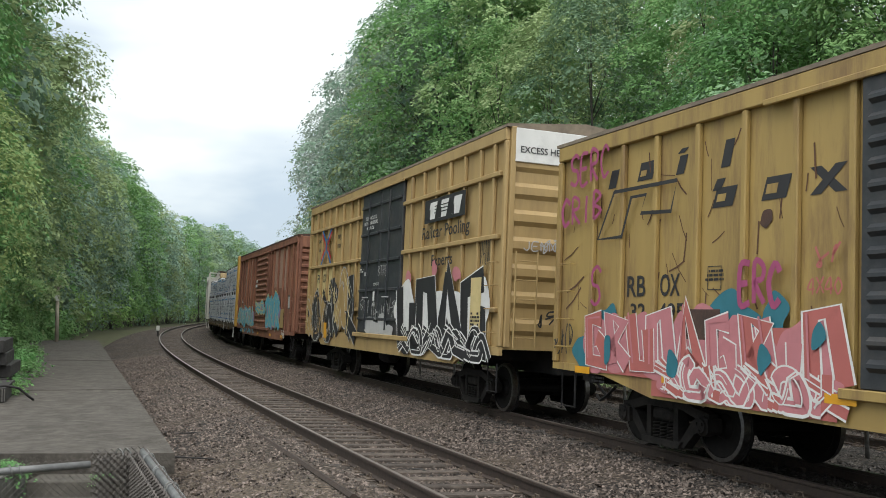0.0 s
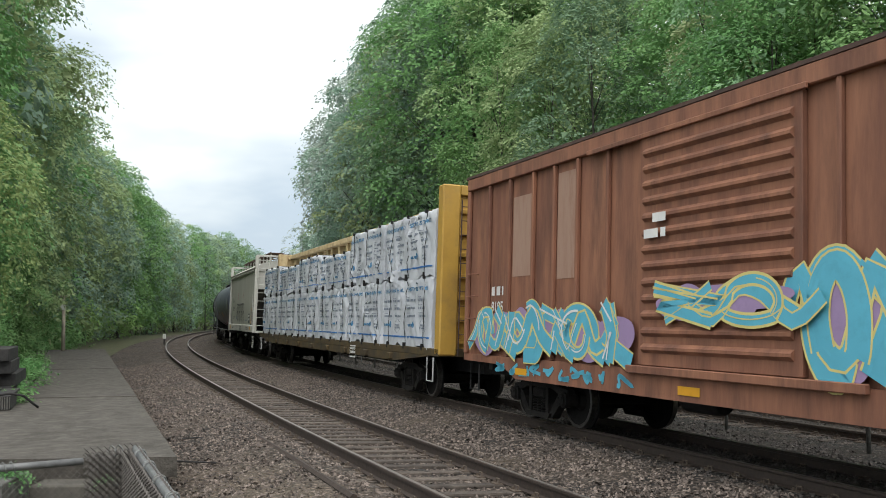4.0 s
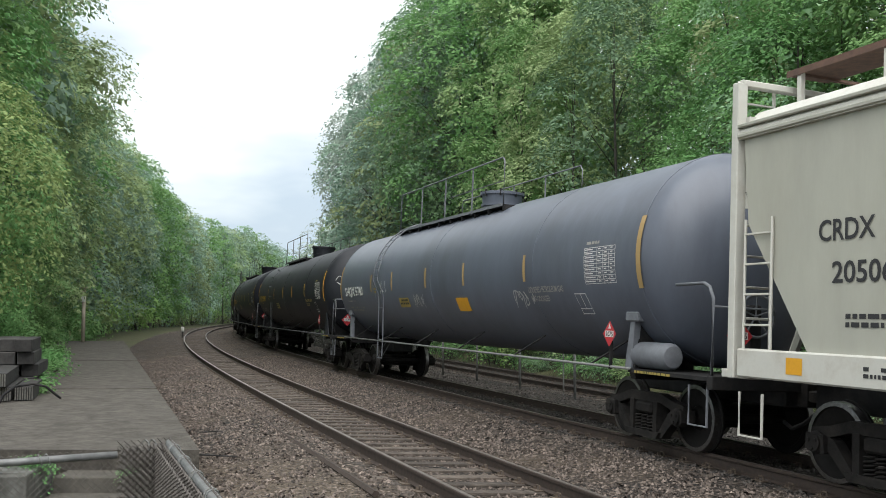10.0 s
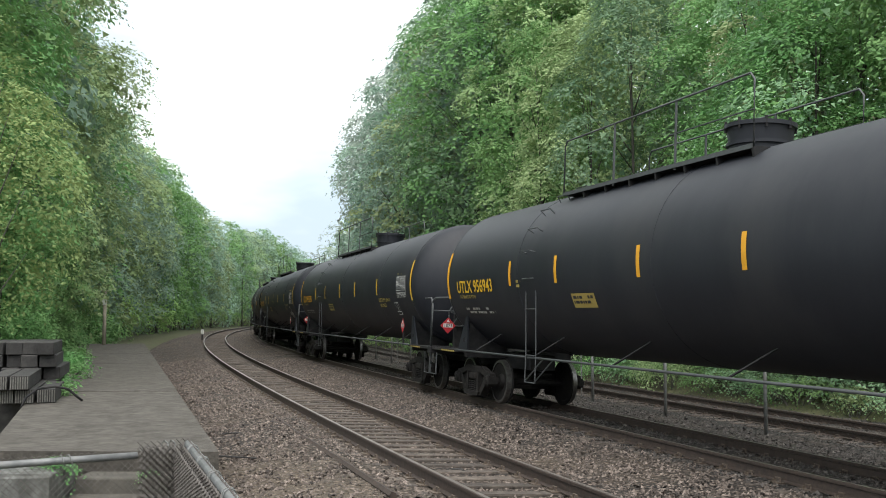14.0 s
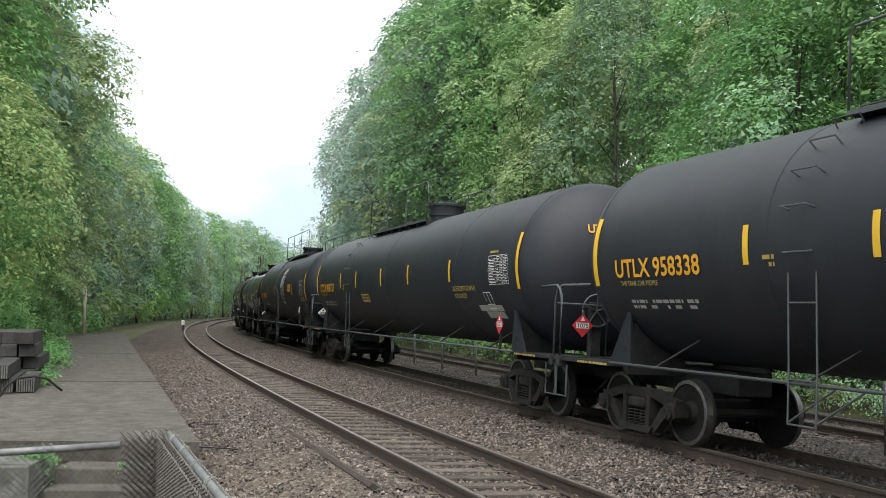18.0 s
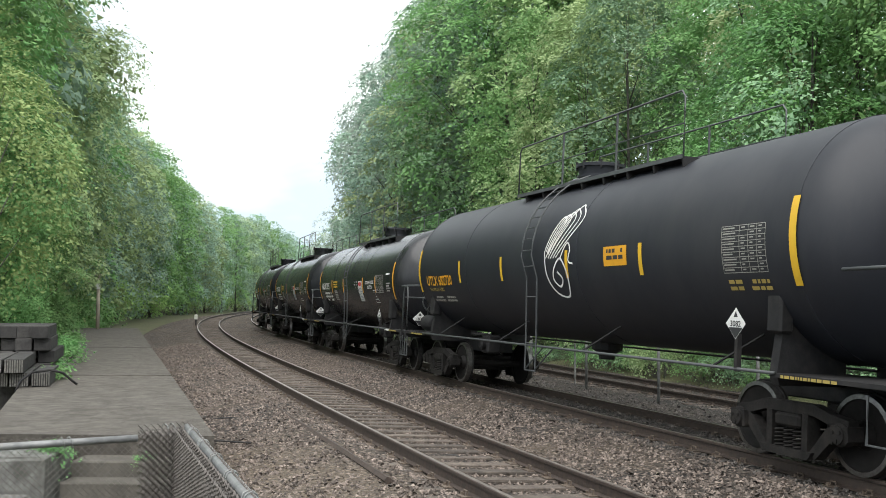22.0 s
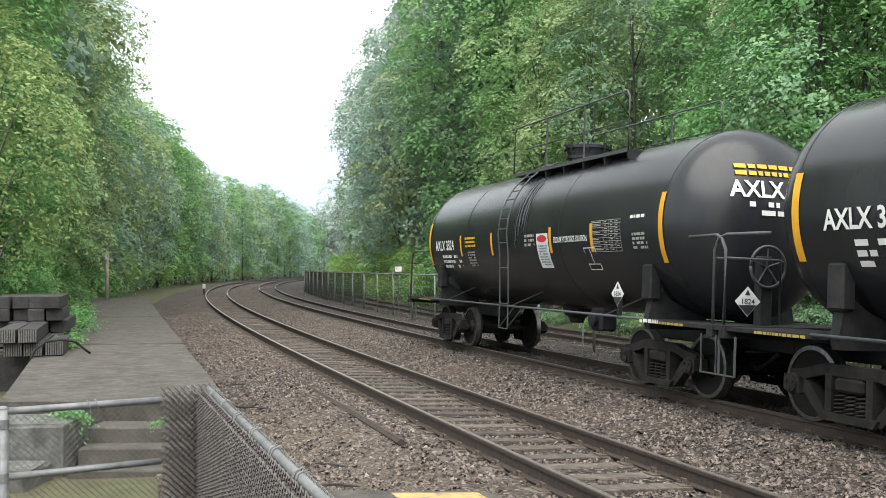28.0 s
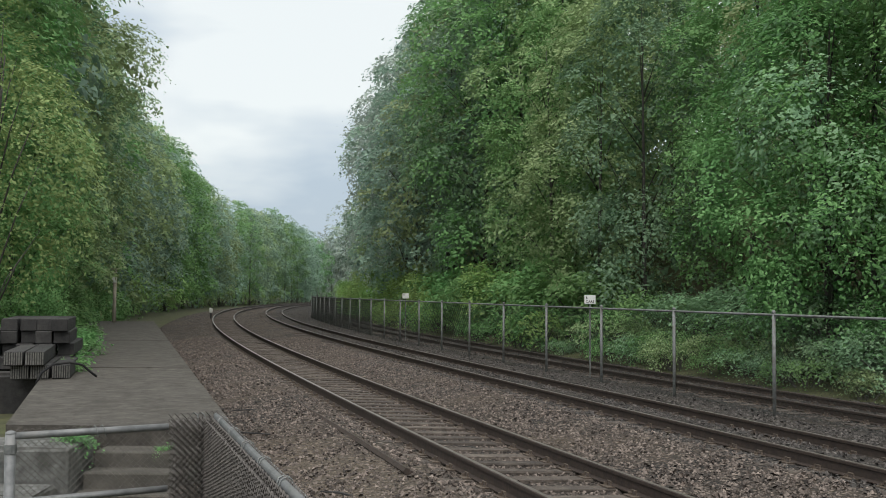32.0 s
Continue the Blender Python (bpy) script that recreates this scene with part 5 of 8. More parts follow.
# ---- boxcars ----
def boxcar(name, label, u0, u1, paint, eave, sill, wall_y, posts, door, door_mat, rib_ends, roof_mat, end_mat, fish=None, post_w=0.09, tack=None):
    c, u, h = start_car(name, label, u0, u1)
    part("body", box(-h, h, -wall_y, wall_y, sill - 0.04, eave), paint, c)
    rise = 0.16
    part("roof", prism([(-wall_y - 0.09, eave + 0.02), (0, eave + 0.02 + rise), (wall_y + 0.09, eave + 0.02), (wall_y + 0.09, eave - 0.03), (-wall_y - 0.09, eave - 0.03)], -h - 0.06, h + 0.06, "x"), roof_mat, c)
    for k in range(11):
        x = -h + 0.5 + k * (2 * h - 1.0) / 10
        part("roof_seam", prism([(-wall_y - 0.08, eave + 0.03), (0, eave + 0.055 + rise), (wall_y + 0.08, eave + 0.03), (wall_y + 0.08, eave + 0.0), (0, eave + 0.02 + rise), (-wall_y - 0.08, eave)], x - 0.03, x + 0.03, "x"), roof_mat, c)
    for sy in (1, -1):
        yy = sorted((sy * wall_y, sy * (wall_y + 0.085)))
        part("top_chord", box(-h, h, yy[0], yy[1], eave - 0.26, eave - 0.035, 0.012), paint, c)
        bm = bmesh.new()
        pts = fish or [(-h, sill), (h, sill), (h, sill - 0.14), (-h, sill - 0.14)]
        add_prism(bm, pts, sy * (wall_y + 0.002), sy * (wall_y + 0.07))
        part("side_sill", bm, paint, c)
    for x in posts:
        part("side_post", box(x - post_w / 2, x + post_w / 2, wall_y, wall_y + 0.075, sill + 0.002, eave - 0.262, 0.015), paint, c)
    for x in (-h + 0.04, h - 0.04):
        part("corner_post", box(x - 0.06, x + 0.06, wall_y, wall_y + 0.08, sill + 0.002, eave - 0.262, 0.02), paint, c)
    for k in range(rib_ends):
        z = sill + 0.12 + (eave - 0.55 - sill) * (k + 0.5) / rib_ends
        hh = (eave - 0.55 - sill) / rib_ends * 0.30
        part("end_rib", prism([(-h, z - hh), (-h - 0.055, z - hh * 0.45), (-h - 0.055, z + hh * 0.45), (-h, z + hh)], -wall_y + 0.1, wall_y - 0.1), end_mat, c)
    for sy in (-1, 1):
        part("end_post", box(-h - 0.07, -h + 0.002, sy * (wall_y - 0.05) - 0.05, sy * (wall_y - 0.05) + 0.05, sill, eave - 0.02, 0.01), end_mat, c)
    part("end_plate", box(-h - 0.075, -h - 0.002, -wall_y + 0.1, wall_y - 0.1, eave - 0.42, eave - 0.04, 0.01), end_mat, c)
    part("underframe", box(-h + 0.1, h - 0.1, -0.35, 0.35, 0.78, sill - 0.045), FRAMEBLACK, c)
    for k in range(6):
        x = -h + 1.0 + k * (2 * h - 2) / 5
        part("cross_bearer", box(x - 0.08, x + 0.08, -wall_y + 0.05, wall_y - 0.05, sill - 0.26, sill - 0.045), FRAMEBLACK, c)
    # door with its rails
    if door:
        d0, d1, style = door
        z0, z1 = sill + 0.05, eave - 0.28
        if style == "corrugated":
            part("door", box(d0, d1, wall_y + 0.004, wall_y + 0.085, z0, z1, 0.01), door_mat, c, "closed corrugated sliding door")
            dr = c.children[-1]
            n = 13
            for k in range(n):
                z = z0 + 0.12 + (z1 - z0 - 0.24) * (k + 0.5) / n
                q = (z1 - z0) / n * 0.27
                part("door_rib", prism([(wall_y + 0.085, z - q), (wall_y + 0.135, z - q * 0.3), (wall_y + 0.135, z + q * 0.3), (wall_y + 0.085, z + q)], d0 + 0.12, d1 - 0.12, "x"), door_mat, dr)
        else:
            mid = (d0 + d1) / 2
            for a, b in ((d0, mid - 0.02), (mid + 0.02, d1)):
                dr = part("door", box(a, b, wall_y + 0.004, wall_y + 0.07, z0, z1, 0.01), door_mat, c, "closed black plug door")
                for k in range(5):
                    z = z0 + (z1 - z0) * (k + 0.5) / 5
                    part("door_bar", box(a + 0.06, b - 0.06, wall_y + 0.07, wall_y + 0.11, z - 0.035, z + 0.035, 0.008), door_mat, dr)
                part("lock_rod", tube([((a + b) / 2, wall_y + 0.13, z0 + 0.1), ((a + b) / 2, wall_y + 0.13, z1 - 0.1)], 0.018, 6), door_mat, dr)
                part("door_handle", tube([((a + b) / 2 - 0.25, wall_y + 0.15, z0 + 0.9), ((a + b) / 2 + 0.25, wall_y + 0.15, z0 + 0.9)], 0.016, 5), PAINT["silver"], dr)
        part("door_track", box(d0 - 0.9, d1 + 0.22, wall_y + 0.076, wall_y + 0.15, sill - 0.06, sill + 0.045, 0.01), paint, c)
        part("door_rail", box(d0 - 0.1, d1 + 1.4, wall_y + 0.088, wall_y + 0.13, eave - 0.3, eave - 0.23, 0.008), paint, c)
    for sx in (-1, 1):
        grab_irons(c, sx * (h - 0.38), wall_y + 0.06, [sill + 0.25 + 0.42 * k for k in range(4)], paint)
        stirrup(c, sx * (h - 0.4), wall_y, FRAMEBLACK)
    end_ladder(c, -h - 0.13, wall_y - 0.35, sill, sill + 1.7, 5, paint)
    part("brake_step", box(-h - 0.35, -h - 0.08, -0.9, 0.35, 1.35, 1.39), FRAMEBLACK, c)
    bm = add_lathe(bmesh.new(), [(-0.03, 0.27), (0.0, 0.29), (0.03, 0.27)], 18, "x", (-h - 0.2, -0.55, 2.35)) if rib_ends > 9 else add_lathe(bmesh.new(), [(-0.02, 0.24), (0.02, 0.24)], 16, "x", (-h - 0.17, -0.6, 2.2))
    part("brake_wheel", bm, FRAMEBLACK, c)
    part("air_reservoir", GEAR["reservoir"], None, c, at=pose(1.2, 0.75, 0.72))
    rig_ends(c, h, u, h - 2.3)
    return c, u, h


def tan_boxcar():
    u0, u1 = -0.35, 15.18
    u = (u0 + u1) / 2
    x = lambda v: v - u
    h = (u1 - u0) / 2
    posts = [x(v) for v in (14.12, 13.34, 12.53, 11.64, 10.76, 9.92, 9.12, 5.75, 4.9, 4.0, 3.1, 2.2, 1.3, 0.5)]
    fish = [(-h, 1.1), (h, 1.1), (h, 1.0), (x(13.7), 0.98), (x(12.5), 0.76), (x(2.3), 0.76), (x(1.1), 0.98), (-h, 1.0)]
    c, u, h = boxcar("boxcar", "dull yellow boxcar with pink graffiti along its base", u0, u1, BOXYELLOW, 4.5, 1.1, 1.47, posts, (x(5.95), x(8.98), "corrugated"), DOORBLACK, 9, ROOFSTEEL, BOXYELLOW, fish)
    on, up = side_of(1.47), side_of(1.55)
    # big slanted emblem, as plain dark shapes
    for a, z, w, q in ((13.80, 3.66, 0.20, 0.26), (13.05, 3.68, 0.36, 0.25), (12.16, 3.66, 0.17, 0.24), (12.13, 3.93, 0.15, 0.06), (11.25, 3.63, 0.17, 0.33), (11.40, 3.15, 0.38, 0.24), (11.40, 3.36, 0.16, 0.14), (10.52, 3.15, 0.40, 0.26)):
        part("emblem_slab", add_shape(bmesh.new(), on, [(x(a), z), (x(a) - w, z), (x(a) - w - 0.09, z + q), (x(a) - 0.09, z + q)], 0.006), PAINT["black"], c, "slanted dark emblem shape")
    for sg in (1, -1):
        a, z = 9.5, 3.28
        part("emblem_slab", add_shape(bmesh.new(), on, [(x(a) + 0.26, z - sg * 0.15), (x(a) + 0.10, z - sg * 0.15), (x(a) - 0.26, z + sg * 0.15), (x(a) - 0.10, z + sg * 0.15)], 0.006 + 0.001 * sg), PAINT["black"], c, "slanted dark emblem shape")
    for a, z, w, q in ((13.0, 3.74, 0.16, 0.08), (11.34, 3.22, 0.18, 0.09), (10.47, 3.22, 0.2, 0.11)):
        part("emblem_gap", add_shape(bmesh.new(), on, [(x(a) - 0.02, z), (x(a) - w, z), (x(a) - w - 0.03, z + q), (x(a) - 0.05, z + q)], 0.009), BOXYELLOW, c)
    bm = bmesh.new()
    add_stroke(bm, up, [(x(v), z) for v, z in ((13.51, 3.58), (12.02, 3.57), (12.14, 3.18), (12.83, 3.22), (12.71, 3.46), (13.07, 3.46), (13.29, 2.93), (13.92, 2.93))], 0.055, 0.004, True)
    part("emblem_outline", bm, PAINT["black"], c, "thin dark angular outline")
    lettering(c, on, "RB", x(13.25), 2.10, 0.28, PAINT["black"], 0.47)
    lettering(c, on, "OX", x(12.45), 2.10, 0.28, PAINT["black"], 0.44)
    lettering(c, on, "32", x(13.15), 1.78, 0.22, PAINT["black"], 0.38)
    lettering(c, on, "495", x(12.47), 1.78, 0.22, PAINT["black"], 0.55)
    burst = random.Random(44)
    for k, (a, z, w, q) in enumerate(((14.2, 1.3, 0.7, 0.7), (13.5, 1.75, 0.6, 0.4), (10.9, 1.85, 0.9, 0.5), (10.2, 1.8, 0.5, 0.6), (9.6, 1.2, 0.5, 0.9))):
        part("graffiti_burst", add_shape(bmesh.new(), up, [(p, max(1.0, v)) for p, v in blob(burst, x(a), z, w, q, 11, 0.35)], 0.010 + 0.0004 * k), PAINT["teal"], c, "teal sprayed burst")
    part("graffiti_base", patch(up, x(9.25), x(12.45), 0.80, 1.72, 0.018), PAINT["salmon"], c, "faded red sprayed band")
    part("graffiti_base", patch(up, x(12.45), x(13.95), 1.02, 1.7, 0.0185), PAINT["salmon"], c, "faded red sprayed band")
    spray_piece(c, up, x(9.15), x(14.1), 1.46, 0.86, 9, 5, ("pink", "white", "salmon", "pink"), "sprayed pink and red shapes outlined in white and teal", 0.12, 0.022, "pink", 1.0, True)
    spray_piece(c, up, x(9.2), x(12.3), 1.02, 0.42, 7, 15, ("pink", "white", "salmon", "white"), "pink and white sprayed shapes along the sill", 0.3, 0.032, "pink", 0.79)
    for a, z in ((13.5, 1.35), (12.0, 1.25), (10.3, 1.35), (9.5, 1.65)):
        part("graffiti_chip", add_shape(bmesh.new(), up, blob(burst, x(a), z, 0.22, 0.34, 6, 0.4), 0.046), PAINT["teal"], c, "teal sprayed sliver")
    hand_writing(c, up, "SERC", x(14.75), 3.82, 1.15, 0.46, 0.06, "magenta", 7, label="faded pink tag")
    hand_writing(c, up, "CRIB", x(15.0), 3.22, 1.25, 0.40, 0.06, "magenta", 8, label="faded pink tag")
    hand_writing(c, up, "ERC", x(10.76), 1.98, 0.72, 0.46, 0.075, "magenta", 9, label="magenta tag")
    hand_writing(c, up, "S", x(14.05), 2.0, 0.32, 0.55, 0.06, "magenta", 13, label="faded pink tag")
    hand_writing(c, up, "4X40", x(9.68), 2.08, 0.5, 0.17, 0.022, "salmon", 14, label="thin red tag")
    tag_scrawl(c, up, x(9.58), 2.5, 0.35, 0.28, 2, 10, "salmon", 0.03, label="thin red tag")
    tag_scrawl(c, up, x(15.1), 1.45, 0.55, 0.5, 5, 12, "black", 0.025, label="thin black tag")
    part("fan_rust", add_shape(bmesh.new(), on, blob(random.Random(4), x(10.42), 2.95, 0.22, 0.2, 9, 0.2), 0.011), DARKRUST, c, "rusty round vent stain")
    part("plate_stencil", add_stroke(bmesh.new(), on, [(x(11.45), 2.16), (x(11.2), 2.16), (x(11.2), 2.44), (x(11.45), 2.44)], 0.015, 0.009, True), PAINT["black"], c)
    rust = random.Random(61)
    for k in range(46):
        a, z, l = rust.uniform(9.2, 15.0), rust.uniform(1.9, 4.1), rust.uniform(0.08, 0.4)
        lean_ = rust.uniform(-0.12, 0.12) if k % 3 else rust.uniform(-0.5, 0.5)
        part("rust_scratch", add_stroke(bmesh.new(), on, [(x(a), z), (x(a) + lean_ * 0.5, z - l * 0.6), (x(a) + lean_, z - l)], rust.uniform(0.008, 0.03), 0.0045 + 0.0001 * k), SCRATCH, c)
    for a in (14.4, 12.2, 9.4):
        part("yellow_marker", patch(up, x(a), x(a) - 0.42, 0.98, 1.08, 0.04), PAINT["amber"], c)
    for k, (a, b) in enumerate(((11.2, 3.4), (9.6, 1.9), (13.8, 2.0))):
        bars(c, on, x(a) + 0.3, b - 1.0, 0.35, 0.03, 3, PAINT["black"], 40 + k)
    part("hazard_board", box(x(11.75), x(11.1), 1.55, 1.575, 1.55, 1.92, 0.004), DARKRUST, c, "dark steel placard board")
    part("end_overhang", box(-h - 0.02, -h + 0.5, 1.5, 1.6, 4.3, 4.42), ROOFSTEEL, c)


def tall_boxcar():
    u0, u1 = 17.2, 32.6
    u = (u0 + u1) / 2
    x = lambda v: v - u
    posts = [x(v) for v in (31.72, 30.97, 30.15, 29.39, 28.54, 27.7, 26.95, 22.4, 21.6, 20.8, 20.0, 19.2, 18.4, 17.75)]
    c, u, h = boxcar("boxcar", "tall tan boxcar with black double doors and dark graffiti", u0, u1, BOXTAN, 5.2, 1.25, 1.50, posts, (x(22.98), x(26.41), "plug"), DOORBLACK, 7, ROOFSTEEL, BOXTAN,
                     [(-(u1 - u0) / 2, 1.25), ((u1 - u0) / 2, 1.25), ((u1 - u0) / 2, 1.1), (x(31.0), 1.08), (x(30.4), 0.84), (x(19.4), 0.84), (x(18.8), 1.08), (-(u1 - u0) / 2, 1.1)])
    for a0, a1 in ((x(26.5), x(32.4)), (x(17.4), x(22.9))):
        for z in (4.36, 3.22, 1.9):
            part("belt_rail", box(a0, a1, 1.504, 1.60, z - 0.045, z + 0.045, 0.012), BOXTAN, c)
    on, up = side_of(1.502), side_of(1.578)
    part("excess_height_panel", box(-h - 0.085, -h - 0.003, -1.42, 1.42, 4.55, 5.16, 0.008), PAINT["white"], c, "white excess height panel")
    lettering(c, end_of(-h - 0.085), "EXCESS HEIGHT CAR", 1.34, 4.72, 0.115, PAINT["black"], 1.55)
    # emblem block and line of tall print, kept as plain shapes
    part("emblem_board", patch(up, x(21.35), x(19.0), 3.75, 4.25, 0.02), PAINT["black"], c, "black emblem board")
    for a in (21.12, 20.45, 19.72):
        part("emblem_slab", add_shape(bmesh.new(), up, [(x(a), 3.82), (x(a) - 0.42, 3.82), (x(a) - 0.56, 4.18), (x(a) - 0.14, 4.18)], 0.024), PAINT["white"], c)
        part("emblem_bar", patch(up, x(a) - 0.02, x(a) - 0.14, 3.82, 4.03, 0.027), PAINT["black"], c)
    for z in (3.93, 4.0, 4.07):
        part("emblem_bar", patch(up, x(20.72), x(19.85), z, z + 0.022, 0.029), PAINT["black"], c)
    lettering(c, up, "Railcar Pooling", x(21.5), 3.42, 0.26, PAINT["black"], 2.75, 0.012, 0.012)
    lettering(c, up, "Experts", x(20.85), 2.82, 0.24, PAINT["black"], 1.25, 0.012, 0.012)
    lettering(c, on, "next", x(31.58), 3.98, 0.16, PAINT["black"], 0.5)
    lettering(c, on, "load", x(31.58), 3.7, 0.16, PAINT["black"], 0.5)
    lettering(c, on, "any", x(29.2), 3.98, 0.16, PAINT["black"], 0.42)
    lettering(c, on, "road", x(29.2), 3.7, 0.16, PAINT["black"], 0.46)
    for sa in (1, -1):
        for sb in (1, -1):
            for cl, o in (("blue", 0.08 * sb), ("red", -0.08 * sb)):
                bm = add_stroke(bmesh.new(), up, [(x(30.25) + sa * 0.13, 3.82 + sb * 0.10 + o), (x(30.25) + sa * 0.62, 3.82 + sb * 0.48 + o)], 0.09, 0.012)
                part("crossed_band", bm, PAINT[cl], c, cl + " band of a crossed emblem")
    part("emblem_centre", patch(up, x(30.25) + 0.07, x(30.25) - 0.07, 3.60, 4.04, 0.016), PAINT["blue"], c, "blue centre of a crossed emblem")
    for a in (31.62, 30.85, 30.08):
        part("number_panel", patch(on, x(a), x(a) - 0.6, 2.02, 3.1, 0.005), PAINT["cream"], c)
    for s_, a in (("FB", 31.55), ("OX", 30.78)):
        lettering(c, on, s_, x(a), 2.72, 0.26, PAINT["black"], 0.44)
    for s_, a in (("50", 31.55), ("46", 30.78), ("96", 30.0)):
        lettering(c, on, s_, x(a), 2.3, 0.26, PAINT["black"], 0.42)
    spray_piece(c, up, x(26.75), x(29.4), 1.95, 1.7, 3, 21, ("black", "silver", "black", "cream"), "tall black and ochre sprayed shapes edged in white", 0.05, 0.024, "ochre", 0.9)
    spray_piece(c, up, x(29.2), x(32.2), 1.62, 1.25, 4, 22, ("black", "silver", "black", "ochre"), "dark and ochre sprayed shapes along the sill", 0.1, 0.032, "ochre", 0.9)
    spray_piece(c, up, x(17.7), x(22.9), 1.75, 1.7, 4, 23, ("white", "white", "black", "black"), "tall black sprayed shapes edged in white", 0.05, 0.024, None, 0.9, True)
    spray_piece(c, up, x(17.8), x(22.7), 1.22, 0.6, 6, 24, ("black", "white", "black", "white"), "rough black and white sprayed shapes", 0.1, 0.034, None, 0.9)
    for a, z, w in ((22.3, 2.62, 0.35), (20.6, 2.75, 0.3), (19.3, 2.6, 0.4), (18.2, 2.45, 0.5)):
        part("graffiti_mist", add_shape(bmesh.new(), up, blob(random.Random(int(a * 10)), x(a), z, w, 0.3, 9, 0.3), 0.02), PAINT["pink"], c, "pink sprayed spot")
    hand_writing(c, on, "DANK", x(18.15), 2.75, 0.5, 0.5, 0.02, "black", 28, 0.09, "thin black tag")
    hand_writing(c, end_of(-h - 0.06), "JENNO", 1.2, 2.98, 0.85, 0.16, 0.022, "silver", 29, 0.012, "pale scrawl")
    hand_writing(c, side_of(1.615), "BTRE", x(24.6), 2.72, 0.8, 0.24, 0.016, "silver", 30, 0.004, "grey scrawl on the doors")
    tag_scrawl(c, side_of(1.58), x(26.2), 1.9, 3.0, 0.6, 9, 25, "silver", 0.018, 0.02, "white scrawl on the doors")
    tag_scrawl(c, end_of(-h - 0.06), 0.9, 3.05, 1.0, 0.3, 4, 26, "silver", 0.02, 0.012, "pale scrawl")
    tag_scrawl(c, end_of(-h - 0.06), 1.0, 1.75, 0.8, 0.3, 3, 27, "black", 0.03, 0.012, "dark scrawl")
    leaf = side_of(1.578)
    for s_, a, z, w in (("CLOSE AND LOCK", 26.0, 4.22, 1.0), ("BOTH DOORS BEFORE", 26.09, 4.09, 1.18), ("MOVING CAR", 25.87, 3.96, 0.68)):
        lettering(c, leaf, s_, x(a), z, 0.085, PAINT["white"], w, 0.022)
    lettering(c, leaf, "OPEN CLOSE", x(25.04), 2.5, 0.07, PAINT["white"], 0.48, 0.022)
    lettering(c, leaf, "ASD", x(25.06), 1.98, 0.09, PAINT["white"], 0.25, 0.022)
    part("sticker", patch(leaf, x(25.04), x(24.88), 2.12, 2.36, 0.02), PAINT["white"], c, "white sticker")
    bars(c, leaf, x(26.35), 2.96, 0.33, 0.035, 2, PAINT["white"], 33, 0.02)
    bars(c, leaf, x(25.9), 2.86, 0.24, 0.1, 1, PAINT["silver"], 34, 0.02, 1.0)
    rw = random.Random(36)
    bm = bmesh.new()
    for k, (a, z, w, q) in enumerate(((25.2, 1.45, 0.7, 0.4), (24.7, 1.42, 0.8, 0.36), (24.1, 1.5, 0.7, 0.45), (23.5, 1.4, 0.8, 0.4))):
        add_shape(bm, leaf, blob(rw, x(a), z, w, q, 7, 0.45), 0.02 + 0.0004 * k)
    part("graffiti_patch", bm, PAINT["silver"], c, "ragged pale sprayed patch on the doors")
    part("placard_board", patch(up, x(18.5), x(18.0), 1.5, 2.5, 0.035), PAINT["cream"], c, "pale yellow notice")
    bars(c, side_of(1.578), x(18.45), 1.85, 0.42, 0.04, 5, PAINT["black"], 35, 0.04)
    part("yellow_marker", patch(up, x(29.9), x(29.6), 1.05, 1.5, 0.045), PAINT["amber"], c)


